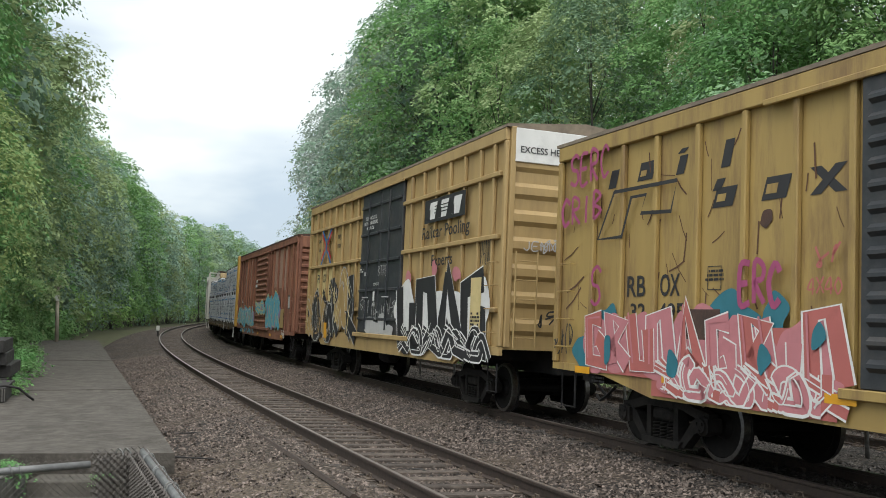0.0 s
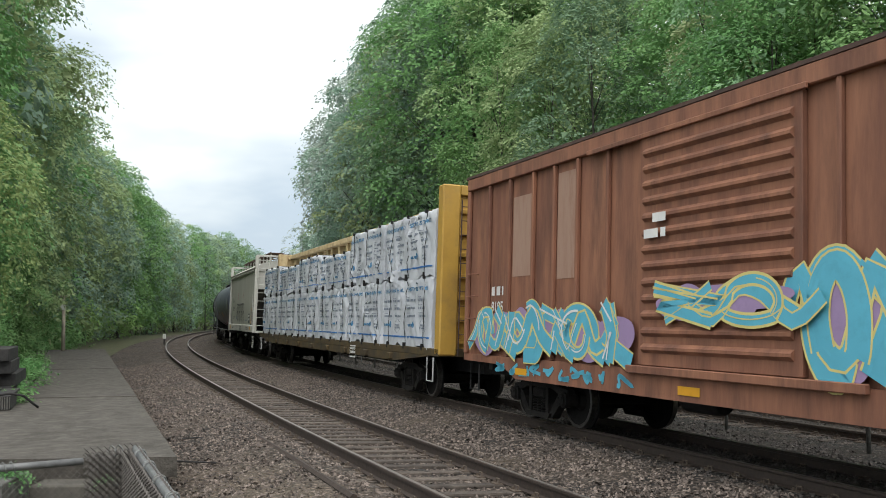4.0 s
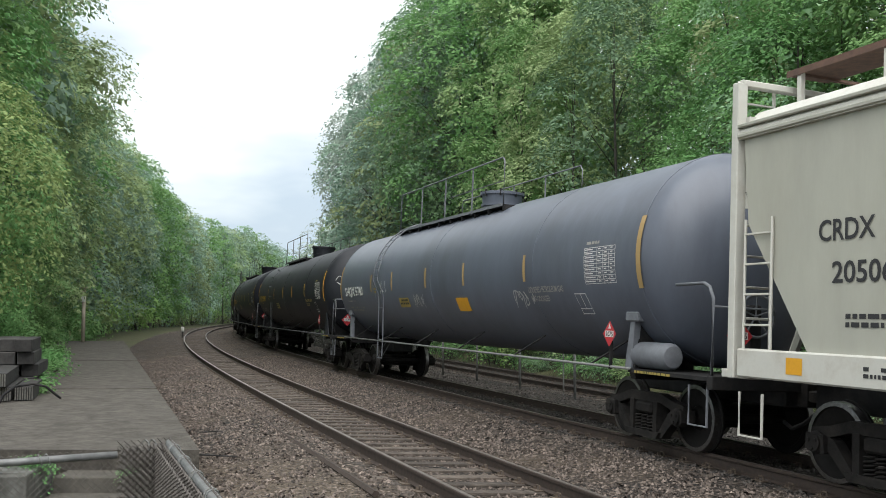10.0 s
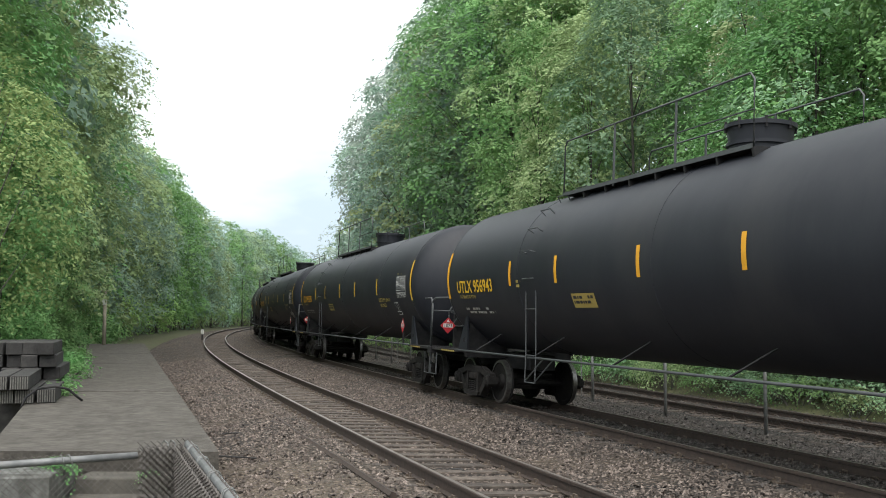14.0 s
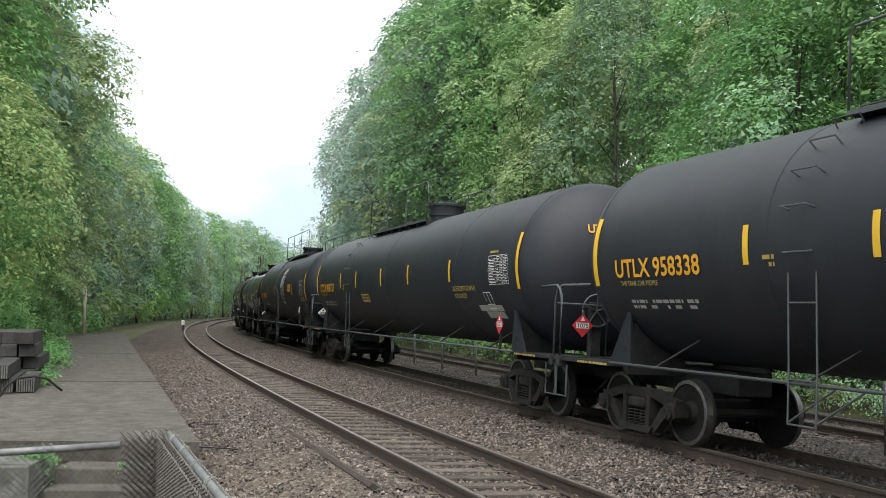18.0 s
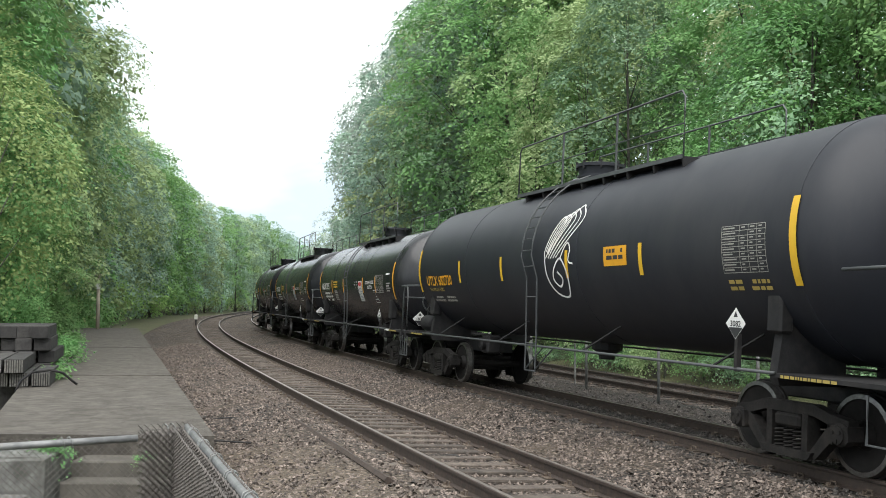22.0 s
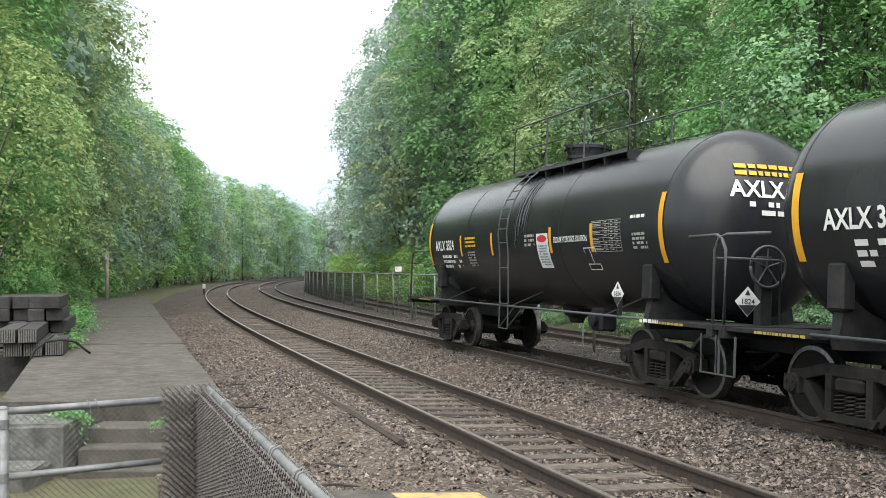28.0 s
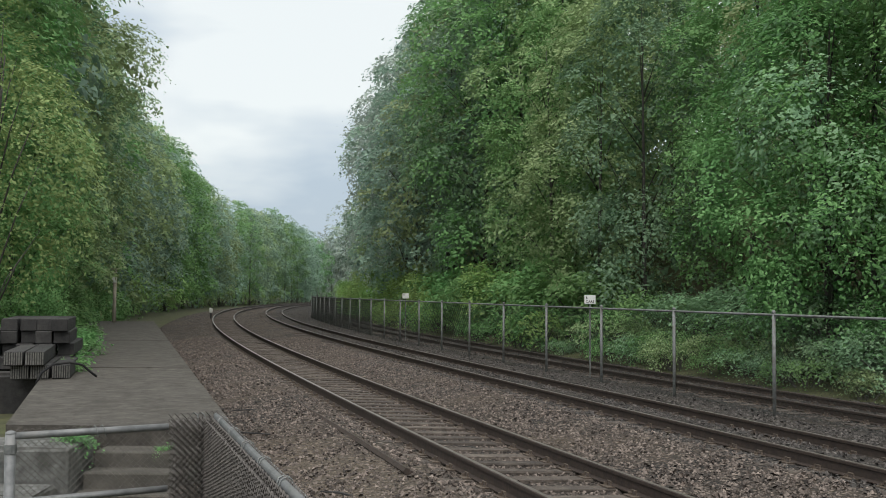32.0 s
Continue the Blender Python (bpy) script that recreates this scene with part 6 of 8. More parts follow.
def red_boxcar():
    u0, u1 = 34.9, 50.3
    u = (u0 + u1) / 2
    x = lambda v: v - u
    posts = [x(v) for v in (49.3, 48.42, 47.5, 46.75, 45.99, 45.1, 40.6, 39.91, 38.81, 37.64, 36.79, 35.75)]
    c, u, h = boxcar("boxcar", "rust-red boxcar with a corrugated door and blue graffiti", u0, u1, OXIDE, 4.5, 1.1, 1.47, posts, (x(41.1), x(44.2), "corrugated"), OXIDE, 11, DARKRUST, OXIDE,
                     [(-(u1 - u0) / 2, 1.1), ((u1 - u0) / 2, 1.1), ((u1 - u0) / 2, 0.98), (x(48.6), 0.96), (x(48.0), 0.74), (x(37.2), 0.74), (x(36.6), 0.96), (-(u1 - u0) / 2, 0.98)], 0.07)
    on, up = side_of(1.472), side_of(1.548)
    for a0, a1, b0, b1 in ((39.85, 38.87, 2.75, 4.2), (38.75, 37.7, 2.7, 4.2), (37.58, 36.85, 2.6, 4.2), (48.35, 47.56, 2.5, 3.9), (46.7, 46.03, 2.4, 4.1)):
        part("faded_panel", patch(on, x(a0), x(a1), b0, b1, 0.004), PRIMER, c, "pinkish faded panel")
    spray_piece(c, up, x(44.4), x(49.6), 1.55, 0.75, 6, 51, ("lilac", "lemon", "sky", "white"), "sky-blue sprayed shapes edged in yellow", 0.1, 0.02)
    spray_piece(c, side_of(1.62), x(41.2), x(43.6), 1.95, 0.5, 2, 52, ("lilac", "lemon", "sky", "lemon"), "sky-blue and yellow sprayed strokes on the door", 0.0, 0.004)
    spray_piece(c, up, x(37.7), x(41.0), 1.75, 1.25, 4, 53, ("lilac", "lemon", "sky", "sky"), "tall sky-blue sprayed shapes edged in yellow", 0.05, 0.02)
    part("graffiti_patch", patch(up, x(37.6), x(36.85), 1.2, 1.9, 0.018), PAINT["ochre"], c, "dull ochre overspray")
    bars(c, on, x(37.5), 1.9, 0.6, 0.05, 5, PAINT["dimyellow"], 54, 0.022)
    lettering(c, on, "8195", x(49.2), 1.9, 0.18, PAINT["white"], 0.5)
    bars(c, on, x(49.2), 2.35, 0.5, 0.16, 1, PAINT["white"], 55, 0.008, 1.0)
    part("white_stencil", patch(on, x(36.5), x(36.1), 1.95, 2.35, 0.006), PAINT["silver"], c)
    part("stencil_board", patch(on, x(36.55), x(36.05), 1.9, 2.4, 0.004), PAINT["black"], c)
    for a in (48.0, 43.3, 40.0, 37.4):
        part("yellow_marker", patch(side_of(1.54), x(a), x(a) - 0.45, 0.82, 0.93, 0.012), PAINT["amber"], c)
    tag_scrawl(c, up, x(37.2), 0.95, 0.7, 0.35, 4, 57, "white", 0.05, 0.02, "white tag")
    tag_scrawl(c, side_of(1.54), x(48.8), 0.92, 4.5, 0.2, 10, 58, "sky", 0.06, 0.01, "blue overspray along the sill")
    bars(c, side_of(1.61), x(44.0), 3.15, 0.5, 0.12, 2, PAINT["white"], 59, 0.01)


# ---- centre-beam flatcar with wrapped board packs ----
def wrapped_pack(car, x0, x1, z0, z1, seed, straps, print_side):
    r = np.random.RandomState(seed)
    nx_, nz = 48, 22
    bm = bmesh.new()
    y0, y1 = (0.80 if x1 > 11.3 else 0.28), 1.40
    ph = r.uniform(0, 6, 8)

    fan = [(r.uniform(x0, x1), r.choice((z0 - 0.2, z1 + 0.25)), r.uniform(0.6, 1.3), r.uniform(14, 24), r.uniform(0, 6)) for _ in range(4)]

    def bulge(a, b):
        q = 0.0
        for k in range(4):
            q += math.sin(a * (3.1 + 2.3 * k) + b * (2.0 * k - 3) * 1.7 + ph[k]) * 0.009
        for sx in straps:
            q -= 0.014 * math.exp(-((a - sx) / 0.05) ** 2)
        # pulled folds that fan out from a few snagged points
        for fa, fb, reach, n_, p_ in fan:
            dist = math.hypot(a - fa, b - fb)
            q += 0.040 * math.exp(-(dist / reach) ** 2) * (1 - 2 * abs(math.sin(0.5 * n_ * math.atan2(a - fa, abs(b - fb) + 0.05) + p_)))
        q += 0.018 * (1 - 2 * abs(math.sin((a + b * 1.6) * 9 + ph[5] + math.sin(b * 5 + ph[6])))) * max(0.0, math.sin(a * 1.7 + ph[7]))
        return q

    def edge(t):
        return 0.035 * (max(0.0, abs(t - 0.5) * 2 - 0.92) / 0.08) ** 2

    front = []
    for i in range(nx_ + 1):
        col = []
        a = x0 + (x1 - x0) * i / nx_
        for j in range(nz + 1):
            b = z0 + (z1 - z0) * j / nz
            y = y1 + bulge(a, b) - edge(i / nx_) - edge(j / nz)
            zz = b
            if j == 0:
                zz -= 0.08 + 0.05 * math.sin(a * 4 + ph[2]) + 0.03 * math.sin(a * 11 + ph[1]) + r.uniform(-0.02, 0.02)
                y += 0.03
            if j == nz:
                zz += 0.02 * math.sin(a * 5 + ph[3])
            col.append(bm.verts.new((a, y, zz)))
        front.append(col)
    for i in range(nx_):
        for j in range(nz):
            bm.faces.new((front[i][j], front[i + 1][j], front[i + 1][j + 1], front[i][j + 1]))
    top = [bm.verts.new((front[i][nz].co.x, y0, z1 + 0.01 * math.sin(i))) for i in range(nx_ + 1)]
    bot = [bm.verts.new((front[i][0].co.x, y0, z0)) for i in range(nx_ + 1)]
    for i in range(nx_):
        bm.faces.new((front[i][nz], front[i + 1][nz], top[i + 1], top[i]))
        bm.faces.new((front[i][0], bot[i], bot[i + 1], front[i + 1][0]))
    bm.faces.new([v for v in front[0]] + [top[0], bot[0]])
    bm.faces.new([v for v in front[-1]][::-1] + [bot[-1], top[-1]])
    bmesh.ops.recalc_face_normals(bm, faces=bm.faces)
    part("wrapped_pack", to_mesh("wrapped_pack", bm, WRAP, smooth=50), None, car, "board pack in creased white plastic wrap")
    pk = car.children[-1]
    on = lambda a, b, h: (a, y1 + bulge(a, b) + h + 0.004, b)
    rr = random.Random(seed)
    H = z1 - z0
    cols = 2
    w = (x1 - x0) / cols
    blue, grey, stripe = bmesh.new(), bmesh.new(), bmesh.new()
    for k in range(cols):
        a = x1 - w * k - 0.12
        add_text(blue, on, "STRENGTH RUNS IN THE FAMILY", a, z0 + H * 0.80, 0.085, w - 0.3, 0.006, 0.02)
        for j, f in enumerate((0.68, 0.56, 0.44)):
            for q in (0.0, 0.42):
                add_bars(grey, on, a - q * w - 0.05 * j, z0 + H * f, w * (0.26 if q else 0.3), 0.055, 1, rr, 0.006, 1.0)
                add_bars(grey, on, a - q * w - 0.05 * j, z0 + H * f + 0.05, w * 0.12, 0.018, 1, rr, 0.006, 1.0)
        add_bars(blue, on, a - 0.1, z0 + H * 0.30, w * 0.22, 0.06, 1, rr, 0.006, 1.0)
        add_shape(blue, on, blob(rr, a - w * 0.30, z0 + H * 0.29, 0.1, 0.15, 7, 0.1), 0.006)
        ca, cb = a - w * 0.62, z0 + H * 0.27
        add_stroke(grey, on, [(ca + 0.17 * math.sin(q * math.pi / 3), cb + 0.17 * math.cos(q * math.pi / 3)) for q in range(6)], 0.012, 0.006, True)
        add_bars(grey, on, ca + 0.12, cb + 0.04, 0.24, 0.04, 2, rr, 0.006, 1.0)
        for q in range(3):
            add_shape(grey, on, [(a - w * 0.35 + 0.05, z0 + H * 0.9), (a - w * 0.35 - 0.05, z0 + H * 0.9), (a - w * 0.35, z0 + H * 0.9 + 0.06)], 0.006)
    n = 24
    for i in range(n):
        a0, a1 = x0 + 0.05 + (x1 - x0 - 0.1) * i / n, x0 + 0.05 + (x1 - x0 - 0.1) * (i + 1) / n
        v = [stripe.verts.new(on(a0, z0 + H * 0.09, 0.006)), stripe.verts.new(on(a1, z0 + H * 0.09, 0.006)), stripe.verts.new(on(a1, z0 + H * 0.115, 0.006)), stripe.verts.new(on(a0, z0 + H * 0.115, 0.006))]
        stripe.faces.new(v)
    part("blue_print", blue, PAINT["printblue"], pk, "blue printed slogan")
    part("grey_print", grey, PAINT["printgrey"], pk, "grey printed marks")
    part("blue_stripe", stripe, PAINT["blue"], pk, "blue printed stripe")
    for sx in straps:
        bm = bmesh.new()
        pts = [(sx + 0.004 * math.sin(b * 9), y1 + bulge(sx, b) + 0.012, b) for b in np.linspace(z0 - 0.02, z1, 10)] + [(sx, y1 - 0.05, z1 + 0.02), (sx, y0, z1 + 0.02)]
        add_tube(bm, pts, 0.009, 4)
        add_box(bm, sx - 0.03, sx + 0.03, y1 - 0.02, y1 + 0.03, z1 - 0.05, z1 + 0.025)
        add_box(bm, sx - 0.02, sx + 0.02, y1 - 0.02, y1 + 0.04, z0 - 0.12, z0 + 0.02)
        part("strap", bm, FRAMEBLACK, pk)


def beam_flatcar():
    c, u, h = start_car("centre_beam_flatcar", "yellow centre-beam flatcar stacked with white-wrapped board packs", 51.95, 75.65)
    x = lambda v: v - u
    part("deck", box(-h, h, -1.42, 1.42, 0.98, 1.14, 0.01), BEAMSHADEDIRT, c)
    for sy in (-1, 1):
        part("side_sill", prism([(-h + 0.6, 0.98), (h - 0.6, 0.98), (h - 3.2, 0.78), (-h + 3.2, 0.78)], sy * 1.30, sy * 1.42), BEAMSHADEDIRT, c)
    part("centre_sill", box(-h + 0.2, h - 0.2, -0.3, 0.3, 0.62, 0.98), FRAMEBLACK, c)
    for k in range(9):
        a = -h + 2.8 + k * (2 * h - 5.6) / 8
        part("cross_bearer", prism([(-1.35, 0.98), (1.35, 0.98), (0.4, 0.62), (-0.4, 0.62)], a - 0.06, a + 0.06, "x"), FRAMEBLACK, c)
        part("winch", box(a + 0.5, a + 0.75, 1.36, 1.5, 0.8, 0.96, 0.02), BEAMSHADEDIRT, c)
    part("top_chord", box(-h, h, -0.22, 0.22, 4.42, 4.60, 0.02), BEAMPALE, c)
    n = 20
    for k in range(n):
        a = -h + 0.6 + k * (2 * h - 1.2) / (n - 1)
        part("truss_post", box(a - 0.11, a + 0.11, -0.12, 0.12, 1.14, 4.42, 0.02), BEAMPALE, c)
        if k < n - 1 and k % 3 == 1:
            b = -h + 0.6 + (k + 1) * (2 * h - 1.2) / (n - 1)
            part("truss_brace", prism([(a + 0.11, 3.2), (b - 0.11, 4.3), (b - 0.11, 4.42), (b - 0.3, 4.42), (a + 0.11, 3.4)], -0.06, 0.06), BEAMPALE, c)
    for sg in (-1, 1):
        e = sg * (h - 0.12)
        wide, paint = (0.55, BEAMPALE) if sg > 0 else (1.22, BEAMYELLOW)
        for sy in (-1, 1):
            part("end_post", box(e - 0.16, e + 0.16, sy * wide - 0.2, sy * wide + 0.2, 1.0, 4.62, 0.03), paint, c)
        part("end_header", box(e - 0.12, e + 0.12, 0.2 - wide, wide - 0.2, 4.4, 4.62, 0.02), paint, c)
        part("end_sheet", box(e - 0.03, e + 0.03, 0.2 - wide, wide - 0.2, 1.0, 4.4), paint, c)
        for k in range(7):
            z = 1.3 + k * 0.46
            part("end_rib", box(e - 0.10, e + 0.10, 0.2 - wide, wide - 0.2, z - 0.05, z + 0.05, 0.01), paint, c)
        end_ladder(c, e + sg * 0.2, wide - 0.42, 1.0, 4.3, 11, DARKRUST)
        stirrup(c, sg * (h - 0.5), 1.42, PAINT["silver"])
    pl = 3.76
    k = 0
    while 52.55 + k * pl < 75.0:
        a0 = 52.55 + k * pl
        a1 = min(a0 + pl - 0.06, 75.6)
        st = [x(a0 + (a1 - a0) * f) for f in (0.14, 0.5, 0.86)]
        wrapped_pack(c, x(a0), x(a1), 1.2, 2.70, 100 + k, st, True)
        top = 4.16 if k < 2 else 3.72 + (0.14 if k in (3, 5) else 0.0)
        wrapped_pack(c, x(a0) + (0.1 if k % 2 else -0.02), x(a1) - (0.08 if k % 2 else 0.0), 2.78, top, 200 + k, st, True)
        k += 1
    bm = bmesh.new()
    add_stroke(bm, side_of(1.44), [(x(59.3), 0.72), (x(58.7), 0.72), (x(58.7), 1.02), (x(59.3), 1.02)], 0.04, 0.01, True)
    add_bars(bm, side_of(1.44), x(59.25), 0.98, 0.5, 0.06, 2, random.Random(3), 0.01, 1.0)
    part("stencil_plate", bm, PAINT["white"], c)
    rig_ends(c, h, u, h - 3.0)


# ---- covered hopper ----
def hopper():
    c, u, h = start_car("covered_hopper", "light grey covered hopper with a large black looped tag", 77.0, 88.6)
    x = lambda v: v - u
    W = 1.58
    outline = [(x(87.35), 1.45), (x(88.35), 2.9), (x(88.45), 3.92), (x(77.25), 3.92), (x(77.55), 3.3), (x(78.15), 2.5), (x(79.0), 1.45)]
    part("side_sheet", prism(outline, W - 0.05, W), HOPPERGREY, c)
    part("side_sheet", prism(outline, -W, -W + 0.05), HOPPERGREY, c)
    part("slope_sheet", prism([(-W + 0.05, 1.45), (W - 0.05, 1.45), (W - 0.05, 1.5), (-W + 0.05, 1.5)], x(87.35), x(79.0), "x"), HOPPERDARK, c)
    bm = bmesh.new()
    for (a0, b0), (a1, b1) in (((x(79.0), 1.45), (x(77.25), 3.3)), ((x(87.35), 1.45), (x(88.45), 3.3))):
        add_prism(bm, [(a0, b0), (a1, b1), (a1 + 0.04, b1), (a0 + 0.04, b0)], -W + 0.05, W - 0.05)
    part("end_slope_sheet", bm, HOPPERDARK, c, "dark grey sloping end sheet")
    for e, sg in ((77.27, -1), (88.45, 1)):
        part("end_wall", box(x(e) - 0.03, x(e) + 0.03, -W + 0.05, W - 0.05, 3.1, 4.2), HOPPERWHITE, c)
    prof = [(-W - 0.05, 3.92), (-W - 0.05, 4.02), (-1.35, 4.28), (-0.7, 4.44), (0, 4.48), (0.7, 4.44), (1.35, 4.28), (W + 0.05, 4.02), (W + 0.05, 3.92)]
    part("roof", prism(prof, x(77.2), x(88.5), "x"), HOPPERWHITE, c)
    for z in (3.96, 4.08):
        part("roof_moulding", box(x(77.2), x(88.5), W - 0.005 + (0.05 if z < 4 else 0.0), W + 0.075, z - 0.025, z + 0.02, 0.008), HOPPERGREY, c)
    part("side_sill", box(-h + 0.15, h - 0.15, W - 0.12, W + 0.06, 1.12, 1.45, 0.02), HOPPERWHITE, c)
    part("side_sill", box(-h + 0.15, h - 0.15, -W - 0.06, -W + 0.12, 1.12, 1.45, 0.02), HOPPERWHITE, c)
    part("centre_sill", box(-h, h, -0.32, 0.32, 0.75, 1.12), FRAMEBLACK, c)
    for a in (81.2, 83.2, 85.2):
        bm = bmesh.new()
        T = [bm.verts.new((x(a) + sx * 0.95, sy * 1.4, 1.44)) for sx, sy in ((-1, -1), (1, -1), (1, 1), (-1, 1))]
        B = [bm.verts.new((x(a) + sx * 0.35, sy * 0.5, 0.5)) for sx, sy in ((-1, -1), (1, -1), (1, 1), (-1, 1))]
        for k in range(4):
            bm.faces.new((T[k], T[(k + 1) % 4], B[(k + 1) % 4], B[k]))
        bm.faces.new(B)
        part("discharge_hopper", bm, FRAMEBLACK, c)
    for e, sg in ((77.1, -1), (88.55, 1)):
        part("end_platform", box(x(e) - 0.25, x(e) + 0.25, -W, W, 1.1, 1.2, 0.01), HOPPERWHITE, c)
        for sy in (-1, 1):
            part("corner_post", box(x(e) - 0.06, x(e) + 0.06, sy * W - 0.07, sy * W + 0.07, 1.1, 4.62, 0.012), HOPPERWHITE, c)
            part("end_brace", tube([(x(e) - sg * 0.1, sy * 0.9, 1.2), (x(e) - sg * 0.9, sy * 0.9, 2.9)], 0.06, 6), HOPPERGREY, c)
        part("cage_top", box(x(e) - 0.06, x(e) + 0.06, -W, W, 4.58, 4.66, 0.01), HOPPERWHITE, c)
        end_ladder(c, x(e) + sg * 0.09, W - 0.32, 1.25, 4.6, 9, HOPPERWHITE, 0.5, 0.016)
        ladder(c, x(e) - sg * 0.42, W + 0.03, 1.2, 2.95, 5, HOPPERWHITE, 0.46, 0.014)
        stirrup(c, x(e) - sg * 0.3, W, HOPPERWHITE)
    # running boards on the roof
    for y in (0.62, -0.62):
        part("running_board", box(x(77.3), x(88.5), y - 0.3, y + 0.3, 4.78, 4.81), GRATING, c, "rust-brown steel grating walkway")
    for k in range(9):
        a = x(77.6) + k * (x(88.3) - x(77.6)) / 8
        part("board_support", box(a - 0.035, a + 0.035, 0.86, 0.92, 4.38, 4.82), HOPPERWHITE, c)
        part("board_bracket", box(a - 0.03, a + 0.03, -0.92, 0.92, 4.745, 4.778), GRATING, c)
    part("toe_board", box(x(77.3), x(88.5), 0.925, 0.94, 4.76, 4.84), GRATING, c)
    for k in range(4):
        a = x(79.4) + k * 2.4
        part("hatch_cover", box(a - 0.9, a + 0.9, -0.28, 0.28, 4.49, 4.58, 0.03), HOPPERWHITE, c)
    on = side_of(W)
    lettering(c, on, "CRDX", x(87.2), 2.62, 0.22, PAINT["black"], 0.78)
    lettering(c, on, "20506", x(87.0), 2.18, 0.22, PAINT["black"], 0.82)
    bars(c, on, x(86.8), 1.86, 0.8, 0.05, 2, PAINT["black"], 60)
    for a in (84.62, 82.2):
        bm = bmesh.new()
        add_stroke(bm, on, [(x(a) + 0.13 * math.cos(q), 2.9 + 0.16 * math.sin(q)) for q in np.linspace(0, 6.0, 15)], 0.018, 0.006, True)
        add_stroke(bm, on, [(x(a) + 0.09, 3.0), (x(a) - 0.09, 2.8)], 0.018, 0.0065)
        part("warning_ring", bm, PAINT["red"], c, "red ring sign")
        part("warning_figure", add_stroke(bmesh.new(), on, [(x(a) - 0.05, 3.0), (x(a) + 0.02, 2.88), (x(a) + 0.06, 2.8)], 0.03, 0.005), PAINT["black"], c)
    bm = bmesh.new()
    tops = [84.85, 84.45, 84.0, 83.55, 83.05, 82.6, 82.2, 81.75]
    for k, a in enumerate(tops):
        add_stroke(bm, on, smooth_path([(x(a) + 0.32, 1.85), (x(a) + 0.26, 2.35), (x(a) + 0.02, 2.5), (x(a) - 0.2, 2.38), (x(a) - 0.12, 1.9), (x(a) - 0.28 - 0.05 * (k % 3), 1.48)], 6), 0.055, 0.010 + 0.0005 * k)
    for a in (84.5, 83.6, 82.6, 81.6):
        add_stroke(bm, on, smooth_path([(x(a) + 0.3, 2.0), (x(a), 2.12), (x(a) - 0.25, 1.95), (x(a) - 0.15, 1.7), (x(a) + 0.1, 1.62)], 6), 0.06, 0.016)
    part("graffiti_tag", bm, PAINT["black"], c, "large black looped graffiti tag")
    bm = bmesh.new()
    for k in range(7):
        a = x(84.4) - k * 0.5
        add_stroke(bm, side_of(W + 0.06), smooth_path([(a, 1.44), (a + 0.03, 1.3), (a - 0.08, 1.13)], 4), 0.045, 0.006)
    part("graffiti_tag", bm, PAINT["black"], c, "black drips of the tag on the sill")
    part("grey_patch", patch(on, x(85.3), x(84.6), 1.72, 1.86, 0.004), PAINT["printgrey"], c)
    part("grey_patch", patch(on, x(81.0), x(79.9), 1.64, 1.70, 0.004), PAINT["printgrey"], c)
    part("stencil_board", patch(on, x(79.6), x(78.95), 1.55, 1.98, 0.005), PAINT["black"], c)
    bars(c, on, x(79.55), 1.93, 0.55, 0.1, 2, PAINT["white"], 61, 0.009, 1.0)
    part("yellow_marker", add_shape(bmesh.new(), on, [(x(78.65), 2.45), (x(78.55), 2.45), (x(78.3), 1.5), (x(78.42), 1.5)], 0.006), PAINT["amber"], c)
    sill = side_of(W + 0.06)
    part("yellow_marker", patch(sill, x(78.5), x(78.2), 1.2, 1.38, 0.005), PAINT["amber"], c)
    part("yellow_marker", patch(sill, x(87.6), x(87.35), 1.2, 1.38, 0.005), PAINT["amber"], c)
    bars(c, sill, x(82.9), 1.36, 0.9, 0.045, 3, PAINT["black"], 62, 0.007)
    lettering(c, on, "CAUTION", x(83.2), 1.66, 0.07, PAINT["black"], 0.42)
    bars(c, sill, x(79.9), 1.36, 0.8, 0.05, 2, PAINT["black"], 63, 0.007)
    bars(c, sill, x(86.5), 1.34, 0.6, 0.04, 2, PAINT["black"], 64, 0.007)
    bars(c, end_of(x(77.24)), 1.1, 4.1, 0.5, 0.05, 2, PAINT["printgrey"], 65, 0.012)
    rig_ends(c, h - 0.15, u, h - 1.75)


# ---- tank cars ----
mat_rail_grey = mat("grey_handrail", (0.16, 0.17, 0.19), None, 8, 0.6)
mat_rail_dark = mat("dark_handrail", (0.06, 0.066, 0.068), None, 8, 0.6)
STREAK = mat("dull_streak", (0.075, 0.08, 0.088), (0.04, 0.043, 0.05), 9, 0.6)
HOLEBLACK = mat("hole_black", (0.006, 0.006, 0.006), None, 8, 0.9)


